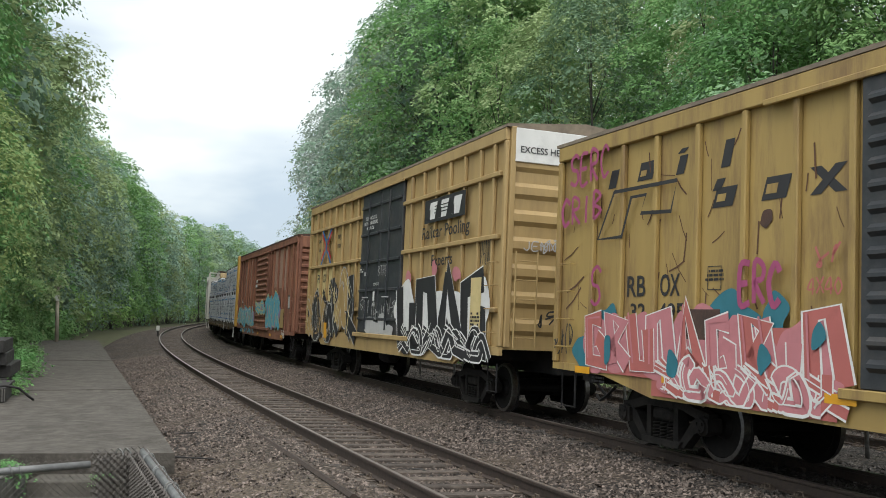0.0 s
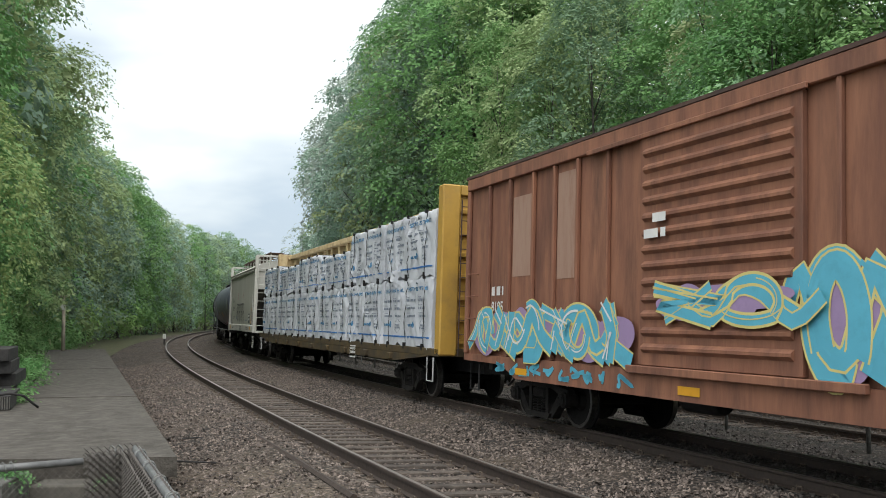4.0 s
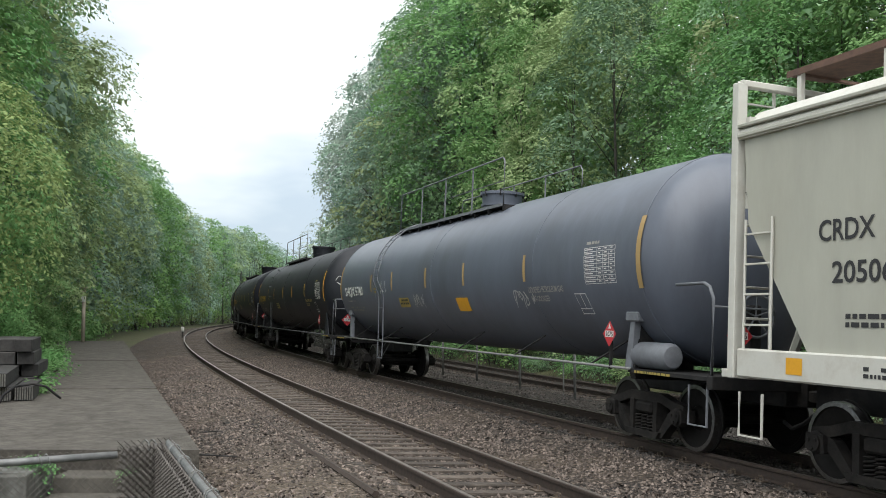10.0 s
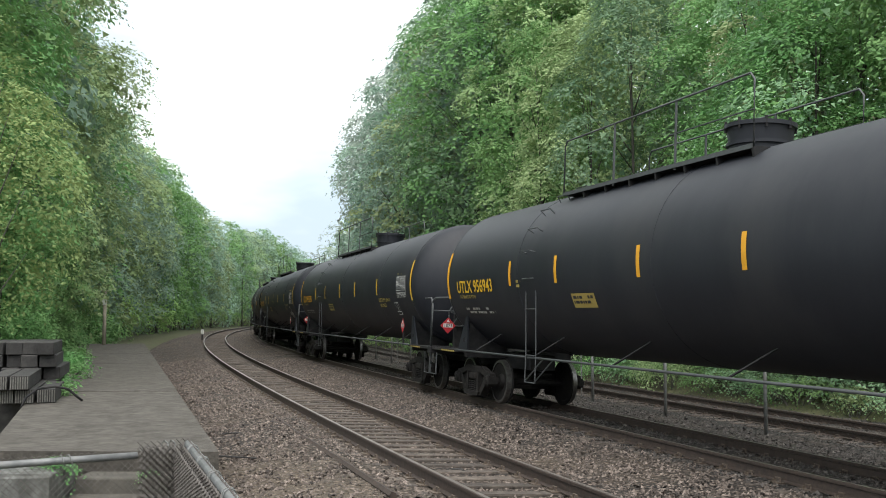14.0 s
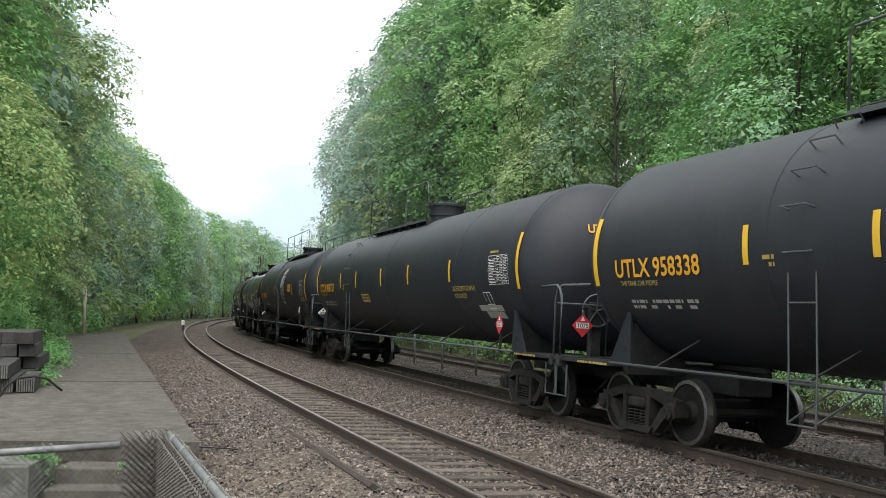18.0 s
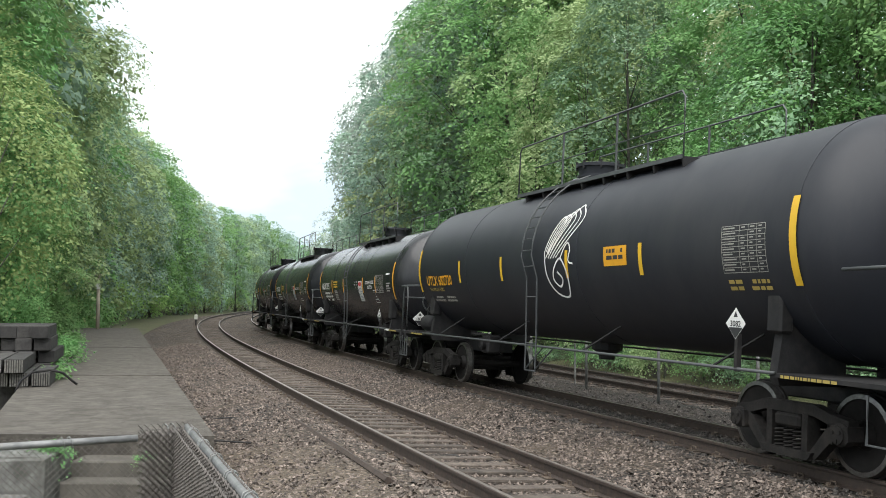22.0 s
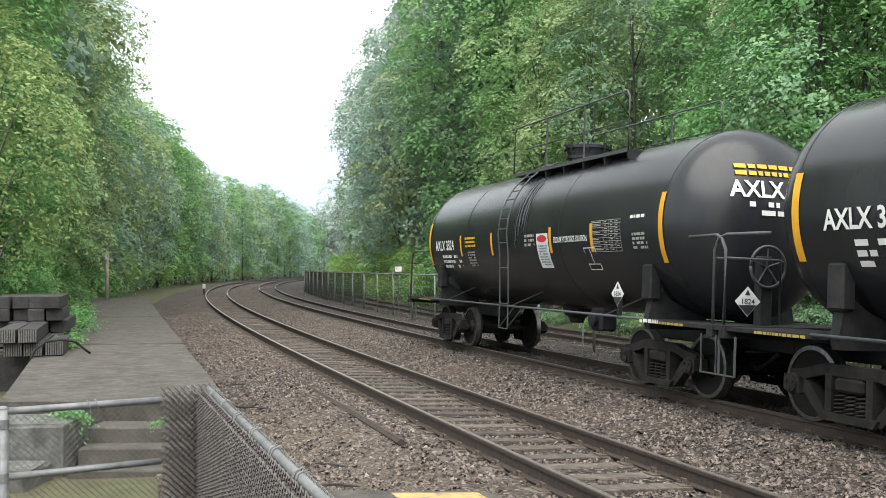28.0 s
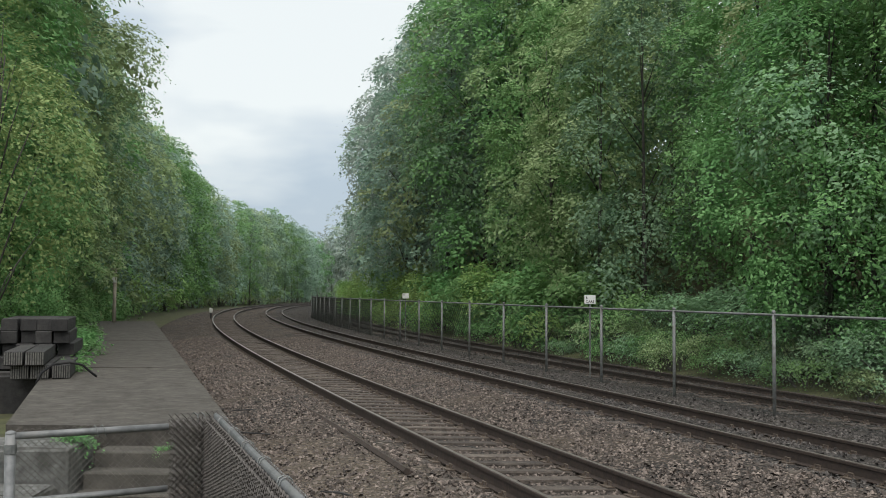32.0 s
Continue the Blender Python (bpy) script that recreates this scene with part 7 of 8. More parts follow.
def tank(name, label, uL, uR, R, zc, paint, marks, mark_colour, ladder_u, dome_u, rail_u, reservoir_end, gloss=False, ladder_top=None):
    """A tank car between its head seams uR and uL; marks: where the bright strips stand."""
    c, u, h = start_car(name, label, uR, uL)
    x = lambda v: v - u
    L = h
    prof = [(-L - 0.82, 0.04)] + [(-L - 0.82 * math.cos(a), R * math.sin(a)) for a in np.linspace(0.12, math.pi / 2, 9)]
    prof = prof + [(-p, r) for p, r in prof[::-1]]
    bm = add_lathe(bmesh.new(), prof, 64, "x", (0, 0, zc))
    part("tank_shell", to_mesh("tank_shell", bm, paint, smooth=30), None, c)
    shell = c.children[-1]
    on = shell_of(R, zc)
    up_ = 0.13 if R > 1.51 else 0.0
    for a in [-L, L] + [x(m) - 0.35 for m in marks[::2]]:
        bm = bmesh.new()
        add_lathe(bm, [(a - 0.018, R - 0.01), (a - 0.012, R + 0.006), (a + 0.012, R + 0.006), (a + 0.018, R - 0.01)], 48, "x", (0, 0, zc))
        part("weld_seam", to_mesh("weld_seam", bm, paint, smooth=50), None, shell)
    for m in marks:
        part("reflective_strip", patch(on, x(m) - 0.05, x(m) + 0.05, zc - 0.42 + up_, zc + 0.05 + up_, 0.006, 5), PAINT[mark_colour], shell, "bright yellow reflective strip")
    for a in (-L + 0.02, L - 0.02):
        part("reflective_strip", patch(on, a - 0.06, a + 0.06, zc - 0.62 + up_, zc + 0.42 + up_, 0.008, 9), PAINT[mark_colour], shell, "bright yellow reflective strip")
    # stub sills, bolsters and end platforms
    tc = L - 0.55
    long_car = R > 1.51
    steel = mat_rail_grey if paint is TANKGREY else mat_rail_dark
    E = L + 1.55
    for sg in (-1, 1):
        part("stub_sill", box(min(sg * (tc - 1.3), sg * E), max(sg * (tc - 1.3), sg * E), -0.3, 0.3, 0.72, 1.05, 0.02), FRAMEBLACK, c)
        for sy in (-1, 1):
            part("body_bolster", prism([(0.30 * sy, 0.92), (1.26 * sy, 0.92), (1.30 * sy, 1.05), (1.20 * sy, zc - 0.95), (0.9 * sy, zc - 1.15), (0.3 * sy, zc - R + 0.02)], sg * tc - 0.07, sg * tc + 0.07, "x"), FRAMEBLACK, c)
            if paint is TANKGREY:
                part("saddle_strut", prism([(sg * (tc - 0.16), 1.05), (sg * (tc - 0.02), zc - 0.92), (sg * (tc + 0.10), zc - 0.92), (sg * (tc + 0.02), 1.05)], sy * 1.27 - 0.05, sy * 1.27 + 0.05), mat_rail_grey, c, "grey steel saddle strut")
                part("strut_pad", box(sg * (tc + 0.04) - 0.17, sg * (tc + 0.04) + 0.17, sy * 1.25 - 0.08, sy * 1.25 + 0.1, zc - 0.95, zc - 0.80, 0.02), mat_rail_grey, c)
            elif long_car:
                gus = part("saddle_gusset", prism([(sg * (tc - 0.14), 1.05), (sg * (tc - 0.10), zc - 0.86), (sg * (tc - 0.02), zc - 0.85), (sg * (tc + 0.46), 1.05)], sy * 1.275 - 0.02, sy * 1.275 + 0.02), TANKBLACK, c, "triangular steel saddle plate")
                # black disc on the solid plate, painted dark as a hole would look
                part("gusset_hole", add_lathe(bmesh.new(), [(sy * 1.29, 0.06), (sy * 1.299, 0.055)], 14, at=(sg * (tc + 0.06), 0, 1.30)), HOLEBLACK, gus)
            else:
                part("saddle_pad", box(sg * tc - 0.13, sg * tc + 0.13, sy * 1.22 - 0.1, sy * 1.22 + 0.1, zc - 1.15, zc - 0.62, 0.03), FRAMEBLACK, c)
        e0, e1 = sorted((sg * (tc + 0.1), sg * E))
        part("end_platform", box(e0, e1, 0.3, 1.42, 1.02, 1.07), FRAMEBLACK, c)
        part("end_platform", box(e0, e1, -1.42, -0.3, 1.02, 1.07), FRAMEBLACK, c)
        part("end_sill", box(sg * E - 0.06, sg * E + 0.06, -1.45, 1.45, 0.92, 1.09, 0.01), FRAMEBLACK, c)
        # tall looped end rails
        for sy in (-1, 1):
            pts = [(sg * (E - 0.02), sy * 1.40, 1.05), (sg * (E - 0.02), sy * 1.40, 2.05), (sg * (E - 0.1), sy * 1.40, 2.2), (sg * (E - 0.25), sy * 1.38, 2.25), (sg * (L + 0.55), sy * 1.30, 2.25)]
            part("end_handrail", tube(pts, 0.024, 6), steel, c, smooth=True)
            part("end_handrail", tube([(sg * (E - 0.02), sy * 0.55, 1.05), (sg * (E - 0.02), sy * 0.55, 1.95), (sg * (E - 0.02), sy * 1.38, 1.95)], 0.018, 6), steel, c, smooth=True)
            stirrup(c, sg * (E - 0.3), sy * 1.4, steel)
    part("side_handrail", tube([(-tc - 0.2, 1.44, 1.07), (tc + 0.2, 1.44, 1.07)], 0.023, 6), GALV if paint is TANKGREY else steel, c, smooth=True)
    part("side_handrail", tube([(-tc - 0.2, -1.44, 1.07), (tc + 0.2, -1.44, 1.07)], 0.021, 6), FRAMEBLACK, c, smooth=True)
    nb = max(3, int(2 * tc / 2.6))
    for k in range(nb):
        a = -tc + 1.0 + k * (2 * tc - 2.0) / (nb - 1)
        zz = zc - R * 0.80
        part("rail_bracket", tube([(a, 1.44, 1.07), (a - 0.35, R * 0.62, zz + 0.03)], 0.016, 5), FRAMEBLACK, c)
    # ladder up the side to the dome
    a = x(ladder_u)
    ang0, ang1 = -0.25, 1.25
    bm = bmesh.new()
    side = [(1.46, 0.62), (1.46, 1.2), (1.5, zc - 0.4)] + [((R + 0.13) * math.cos(q), zc + (R + 0.13) * math.sin(q)) for q in np.linspace(ang0 + 0.25, ang1, 9)]
    full = paint is TANKGREY or not long_car
    for sx in (-1, 1):
        add_tube(bm, [(a + sx * 0.22, y, z) for y, z in (side if full else side[:3])], 0.016 if full else 0.013, 5)
    for k in range(14):
        t = k / 13 * (len(side) - 1)
        i = min(int(t), len(side) - 2)
        y = side[i][0] + (side[i + 1][0] - side[i][0]) * (t - i)
        z = side[i][1] + (side[i + 1][1] - side[i][1]) * (t - i)
        if full or z < zc - 0.35:
            add_tube(bm, [(a - 0.22, y, z), (a + 0.22, y, z)], 0.012, 5)
        elif k % 2:
            q = math.atan2(z - zc, y)
            foot = ((R - 0.01) * math.cos(q), zc + (R - 0.01) * math.sin(q))
            part("grab_iron", tube([(a - 0.2, *foot), (a - 0.2, y, z), (a + 0.2, y, z), (a + 0.2, *foot)], 0.012, 5), mat_rail_dark, c)
    for dx in (-0.55, -0.15):
        part("ladder_brace", tube([(a + dx + 0.35, 1.46, 0.64), (a + dx - 0.35, 1.44, 1.07)], 0.014, 5), mat_rail_dark, c)
    part("ladder", bm, mat_rail_dark if paint is not TANKGREY else mat_rail_grey, c)
    # dome, walkway and its rails
    d = x(dome_u)
    zt = zc + R
    dr_, dh = (0.46, 0.44) if long_car else (0.42, 0.38)
    bm = add_lathe(bmesh.new(), [(zt - 0.2, dr_ - 0.02), (zt + 0.1, dr_ - 0.02), (zt + 0.1, dr_ + 0.02), (zt + 0.15, dr_ + 0.02), (zt + 0.15, dr_ - 0.01), (zt + dh - 0.08, dr_ + 0.01), (zt + dh - 0.08, dr_ + 0.05), (zt + dh - 0.02, dr_ + 0.05), (zt + dh, dr_ - 0.04), (zt + dh + 0.02, 0.05)], 28, "z", (d, 0, 0))
    dome = part("dome", to_mesh("dome", bm, paint, smooth=40), None, c)
    for k in range(8):
        q = k * math.pi / 4 + 0.3
        part("dome_bolt", add_lathe(bmesh.new(), [(zt + dh - 0.13, 0.022), (zt + dh + 0.03, 0.022)], 6, "z", (d + (dr_ + 0.03) * math.cos(q), (dr_ + 0.03) * math.sin(q), 0)), FRAMEBLACK, dome)
    r0, r1 = x(rail_u[1]), x(rail_u[0])
    wy = 0.72
    rail_mat = steel
    for sy in (-1, 1):
        yy = sy * (wy + 0.18)
        part("walkway", box(r0, r1, sy * wy - 0.18, sy * wy + 0.18, zt - 0.16, zt - 0.13), FRAMEBLACK, c)
        part("walkway_lip", box(r0, r1, sy * (wy + 0.2) - 0.008, sy * (wy + 0.2) + 0.008, zt - 0.17, zt - 0.105), steel, c)
        # a light rail stands at full height beside the dome and reaches to the walkway's end
        top = 0.86
        pts = [(r0, yy, zt - 0.14), (r0, yy, zt + top - 0.1), (r0 + 0.08, yy, zt + top), (r1 - 0.08, yy, zt + top), (r1, yy, zt + top - 0.1), (r1, yy, zt - 0.14)]
        part("walkway_rail", tube(pts, 0.016, 6), rail_mat, c, smooth=True)
        np_ = max(2, int(round((r1 - r0) / 1.9)))
        for k in range(1, np_):
            q = r0 + (r1 - r0) * k / np_
            part("rail_post", box(q - 0.018, q + 0.018, yy - 0.012, yy + 0.012, zt - 0.2, zt + top), rail_mat, c)
        part("walkway_rail", tube([(r0, yy, zt + 0.36), (min(r1, d + 1.0), yy, zt + 0.36)], 0.012, 5), rail_mat, c)
    for k in range(int((r1 - r0) / 0.8) + 1):
        a = r0 + k * 0.8
        part("walkway_bracket", prism([(-wy - 0.2, zt - 0.165), (wy + 0.2, zt - 0.165), (wy + 0.18, zt - 0.3), (0, zt - 0.19), (-wy - 0.18, zt - 0.3)], a - 0.02, a + 0.02, "x"), FRAMEBLACK, c)
    # placard, reservoir and brake gear
    rs_ = -1 if reservoir_end == "R" else 1
    if reservoir_end == "L":
        part("air_reservoir", GEAR["reservoir"], None, c, at=pose(rs_ * (L + 0.1), 1.08, 1.32))
    if paint is TANKGREY:
        part("air_reservoir", to_mesh("air_reservoir", add_lathe(bmesh.new(), [(-0.46, 0.05), (-0.44, 0.15), (-0.38, 0.19), (0.38, 0.19), (0.44, 0.15), (0.46, 0.05)], 16, "x"), mat_rail_grey, smooth=40), None, c, "grey air tank on the end platform", at=pose(-L + 0.15, 1.15, 1.27))
    if not long_car:
        part("brake_valve", GEAR["brake_valve"], None, c, at=pose(rs_ * (tc - 2.4), 0.7, 0.95))
        part("bottom_outlet", add_lathe(bmesh.new(), [(zc - R + 0.05, 0.3), (zc - R - 0.12, 0.28), (zc - R - 0.2, 0.16), (zc - R - 0.3, 0.14)], 14, "z"), FRAMEBLACK, c)
    for sg in (-1, 1):
        part("sill_print", add_bars(bmesh.new(), side_of(1.43), sg * (tc + 0.75) + 0.45, 1.055, 0.9, 0.035, 1, random.Random(7), 0.004, 1.0), PAINT["dimyellow"], c, "yellow stencilled line along the sill")
    bw = part("brake_wheel", tube([(-E + 0.08, 0.7 + 0.27 * math.cos(q), 1.86 + 0.27 * math.sin(q)) for q in np.linspace(0, 2 * math.pi, 25).tolist()], 0.02, 6), steel, c, "spoked hand brake wheel", smooth=True)
    for k in range(5):
        q = k * 2 * math.pi / 5 + 0.3
        part("spoke", tube([(-E + 0.1, 0.7, 1.86), (-E + 0.08, 0.7 + 0.27 * math.cos(q), 1.86 + 0.27 * math.sin(q))], 0.012, 5), steel, bw)
    part("brake_stand", box(-E + 0.1, -E + 0.24, 0.6, 0.8, 1.05, 2.0, 0.02), FRAMEBLACK, c)
    rig_ends(c, E - 0.1, u, tc)
    return c, x, on, shell, tc, E


def data_table(shell, on, a, b, w, hh, material, rows=9, seed=1):
    bm = bmesh.new()
    for k in range(rows + 1):
        z = b - hh * k / rows
        add_patch(bm, on, a, a - w, z - 0.004, z + 0.004, 0.008)
    for k in (0, 0.42, 0.62, 0.81, 1.0):
        add_patch(bm, on, a - w * k + 0.004, a - w * k - 0.004, b - hh, b, 0.008, 4)
    r = random.Random(seed)
    for k in range(rows):
        z = b - hh * (k + 0.3) / rows
        for q, l in ((0.03, 0.34), (0.46, 0.11), (0.66, 0.1), (0.85, 0.1)):
            if r.random() < 0.85:
                add_patch(bm, on, a - w * q, a - w * (q + l * r.uniform(0.6, 1)), z - hh / rows * 0.26, z, 0.008)
    part("data_table", bm, material, shell, "stencilled test data table")


def framed_stencil(shell, on, a, b, w, material, tilt=0.06):
    bm = bmesh.new()
    add_stroke(bm, on, [(a, b), (a - w, b), (a - w - tilt, b - w * 0.95), (a - tilt, b - w * 0.95)], 0.02, 0.008, True)
    add_stroke(bm, on, [(a - w * 0.5, b), (a - w * 0.5 - tilt, b - w * 0.7)], 0.014, 0.008)
    add_stroke(bm, on, [(a - tilt * 0.7, b - w * 0.7), (a - w - tilt * 0.7, b - w * 0.7)], 0.014, 0.008)
    part("framed_stencil", bm, material, shell)


def placard(car, a, y, z, number, colour, size=0.195, face="side"):
    on = side_of(y) if face == "side" else end_of(y)
    p = part("placard", add_shape(bmesh.new(), on, [(a, z + size), (a - size, z), (a, z - size), (a + size, z)], 0.004), PAINT[colour], car, "diamond hazard placard")
    if colour == "white":
        part("placard_lower", add_shape(bmesh.new(), on, [(a, z - size * 0.96), (a - size * 0.74, z - size * 0.24), (a + size * 0.74, z - size * 0.24)], 0.006), PAINT["black"], p, "black lower half")
    part("placard_panel", patch(on, a - size * 0.62, a + size * 0.62, z - size * 0.24, z + size * 0.24, 0.007), PAINT["white"], p)
    part("placard_number", add_text(bmesh.new(), on, number, a + size * 0.55, z - size * 0.18, size * 0.36, size * 1.1, 0.010, 0.02), PAINT["black"], p)
    part("placard_flame", add_shape(bmesh.new(), on, [(a, z + size * 0.8), (a - size * 0.22, z + size * 0.4), (a + size * 0.22, z + size * 0.4)], 0.007), PAINT["white" if colour == "red" else "black"], p)


def pressure_tank(uL, uR, paint, mark, number, colour, label, seed, white_table=True, blocks=True):
    """A long pressure tank car for liquefied gas."""
    d = uL - 128.94
    marks = [m + d for m in (125.4, 123.4, 120.65, 118.17, 115.12)]
    c, x, on, shell, tc, E = tank("tank_car", label, uL, uR, 1.56, 2.69, paint, marks, mark, 124.5 + d, 119.95 + d, (124.5 + d, 118.9 + d) if paint is not TANKGREY else (uL - 3.96, uL - 11.2), "R")
    lt = PAINT[colour]
    tag = PAINT["dimyellow"] if colour != "white" else PAINT["dimwhite"]
    lettering(c, on, number, x(128.35 + d), 2.32, 0.25, lt, 2.05, 0.016, 0.02)
    lettering(c, on, "THE TANK CAR PEOPLE", x(128.25 + d), 2.19, 0.07, tag, 0.95, 0.012) if colour != "white" else bars(shell, on, x(128.2 + d), 2.18, 0.9, 0.045, 1, PAINT["dimwhite"], seed)
    bars(shell, on, x(128.1 + d), 1.98, 1.6, 0.05, 2, PAINT["dimwhite"], seed + 1)
    lettering(c, on, "LIQUEFIED PETROLEUM GAS", x(115.0 + d), 2.20, 0.10, tag, 1.35, 0.012)
    lettering(c, on, "NOT-ODORIZED", x(114.95 + d), 2.04, 0.10, tag, 0.72, 0.012)
    data_table(shell, on, x(112.85 + d), 2.85, 0.95, 0.55, PAINT["white"] if white_table else lt, seed=seed)
    bars(shell, on, x(112.8 + d), 2.95, 0.4, 0.045, 1, tag, seed + 2)
    framed_stencil(shell, on, x(113.3 + d), 2.15, 0.36, PAINT["white"])
    part("notice_panel", patch(on, x(122.9 + d), x(122.1 + d), 1.95, 2.2, 0.008, 3), PAINT["dimyellow"], shell, "yellow emergency notice")
    bars(shell, on, x(122.85 + d), 2.16, 0.7, 0.05, 2, PAINT["black"], seed + 3, 0.012)
    bars(shell, on, x(125.1 + d), 2.5, 0.2, 0.05, 2, PAINT["dimyellow"], seed + 5)
    placard(c, -tc + 0.36, 1.47, 1.55, "1075", "red")
    part("placard_post", box(-tc + 0.34, -tc + 0.38, 1.42, 1.46, 1.04, 1.45), FRAMEBLACK, c)
    placard(c, 1.0, -E + 0.02, 1.6, "1075", "red", 0.195, "end")
    # writing on the near head
    he = lambda a, b, h: (-(uL - uR) / 2 - 0.82 * math.sqrt(max(0.02, 1 - (a * a + (b - 2.69) ** 2) / 1.56 ** 2)) - h - 0.012, a, b)
    if colour != "white":
        part("lettering", add_text(bmesh.new(), he, number, 0.55, 3.25, 0.15, 1.15, 0.01, 0.02), lt, c)
        bars(shell, he, 0.38, 3.12, 0.5, 0.034, 6, lt, seed + 4, 0.012, 0.7)
    return c, x, on, shell


def build_train():
    tan_boxcar()
    tall_boxcar()
    red_boxcar()
    beam_flatcar()
    hopper()
    c, x, on, shell = pressure_tank(108.46, 90.75, TANKGREY, "ochre", "SHQX 5740", "white", "blue-grey pressure tank car with grey walkway rails on top", 300)
    tag_scrawl(c, on, x(95.2), 2.05, 0.9, 0.4, 4, 310, "silver", 0.025, 0.012, "pale grey tag")
    tag_scrawl(c, on, x(101.3), 2.1, 0.9, 0.35, 4, 311, "silver", 0.02, 0.012, "pale grey tag")
    tag_scrawl(c, on, x(104.0), 2.5, 0.6, 0.35, 3, 312, "white", 0.02, 0.012, "white tag")
    part("notice_panel", patch(on, x(98.3), x(97.6), 1.85, 2.15, 0.008, 3), PAINT["amber"], shell, "orange notice panel")
    c, x, on, shell = pressure_tank(128.94, 111.22, TANKBLACK, "amber", "UTLX 956943", "yellow", "dull black pressure tank car with yellow lettering", 320)
    hx = lambda a, b, h: (-8.86 - 0.82 * math.sqrt(max(0.02, 1 - (a * a + (b - 2.69) ** 2) / 1.56 ** 2)) - h - 0.012, a, b)
    part("graffiti_tag", add_stroke(bmesh.new(), hx, smooth_path([(1.25, 2.9), (1.15, 3.05), (1.02, 2.95), (1.1, 2.8), (1.22, 2.85), (1.05, 2.75), (0.9, 2.85)], 5), 0.02, 0.01), PAINT["silver"], c, "thin looped scribble")
    pressure_tank(149.55, 132.0, TANKBLACK, "yellow", "UTLX 958338", "amber", "black pressure tank car with bright yellow strips", 340)
    c, x, on, shell = pressure_tank(169.94, 152.45, TANKBLACK, "yellow", "UTLX 958137", "amber", "black pressure tank car with a pale scraped panel", 360)
    part("scraped_panel", patch(on, x(154.75), x(153.55), 1.75, 1.88, 0.009), PAINT["dimwhite"], shell, "pale scraped patch")
    part("scraped_panel", patch(on, x(154.5), x(153.6), 1.58, 1.74, 0.009), PAINT["dimwhite"], shell, "pale scraped patch")
    # general purpose tank with the white looped drawing
    marks = (183.92, 181.55, 178.7, 176.32)
    c, x, on, shell, tc, E = tank("tank_car", "black tank car with a white looped graffiti drawing", 186.76, 173.0, 1.5, 2.68, TANKBLACK, marks, "yellow", 180.05, 180.4, (182.2, 176.2), "L")
    lettering(c, on, "UTLX 682720", x(186.2), 2.22, 0.22, PAINT["amber"], 1.75, 0.016, 0.02)
    lettering(c, on, "THE TANK CAR PEOPLE", x(186.1), 2.08, 0.08, PAINT["dimyellow"], 1.0, 0.012)
    bars(shell, on, x(186.0), 1.95, 1.5, 0.05, 2, PAINT["dimwhite"], 381)
    bm = bmesh.new()
    cx = x(179.1)
    for k in range(5):
        a = 0.25 + k * 0.16
        add_stroke(bm, on, smooth_path([(cx + 0.42 - 0.05 * k, 2.75 - 0.02 * k), (cx + 0.42 - a, 3.15 + 0.08 * k), (cx + 0.22 - a, 3.35 + 0.03 * k), (cx + 0.12 - a, 3.2), (cx + 0.38 - 0.1 * k, 2.62)], 6), 0.028, 0.012 + 0.0005 * k)
    add_stroke(bm, on, smooth_path([(cx + 0.42, 2.75), (cx + 0.36, 2.3), (cx + 0.1, 2.0), (cx - 0.3, 1.95), (cx - 0.42, 2.3), (cx - 0.2, 2.6), (cx + 0.05, 2.45), (cx + 0.12, 2.25), (cx - 0.08, 2.12), (cx - 0.22, 2.25), (cx - 0.05, 2.38)], 6), 0.036, 0.016)
    add_stroke(bm, on, smooth_path([(cx - 0.2, 2.6), (cx - 0.42, 2.85), (cx - 0.55, 2.75), (cx - 0.5, 2.55), (cx - 0.66, 2.5)], 6), 0.032, 0.017)
    part("graffiti_drawing", bm, PAINT["white"], c, "white looped line drawing")
    part("notice_panel", patch(on, x(177.4), x(176.7), 2.42, 2.72, 0.008, 3), PAINT["amber"], shell, "yellow emergency notice")
    bars(shell, on, x(177.3), 2.68, 0.5, 0.06, 2, PAINT["black"], 382, 0.012)
    data_table(shell, on, x(174.35), 2.82, 0.85, 0.58, PAINT["dimwhite"], seed=383)
    bars(shell, on, x(174.3), 2.15, 0.8, 0.05, 2, PAINT["dimyellow"], 384)
    placard(c, -tc + 0.5, 1.47, 1.62, "3082", "white")
    part("placard_post", box(-tc + 0.47, -tc + 0.53, 1.40, 1.46, 1.04, 1.5), FRAMEBLACK, c)
    placard(c, 1.0, -E + 0.02, 1.6, "3082", "white", 0.195, "end")
    he = lambda a, b, h: (-6.88 - 0.82 * math.sqrt(max(0.02, 1 - (a * a + (b - 2.68) ** 2) / 1.5 ** 2)) - h - 0.012, a, b)
    part("lettering", add_text(bmesh.new(), he, "UTLX 682720", 0.6, 3.12, 0.15, 1.15, 0.01, 0.02), PAINT["amber"], c)
    bars(shell, he, 0.42, 3.0, 0.75, 0.05, 6, PAINT["amber"], 385, 0.012)
    # three short gloss-black tanks at the tail
    for k, (uL, uR, num) in enumerate(((200.2, 189.55, "AXLX 3315"), (213.93, 203.3, "AXLX 3058"), (227.53, 216.8, "AXLX 3324"))):
        d = uL - 200.2
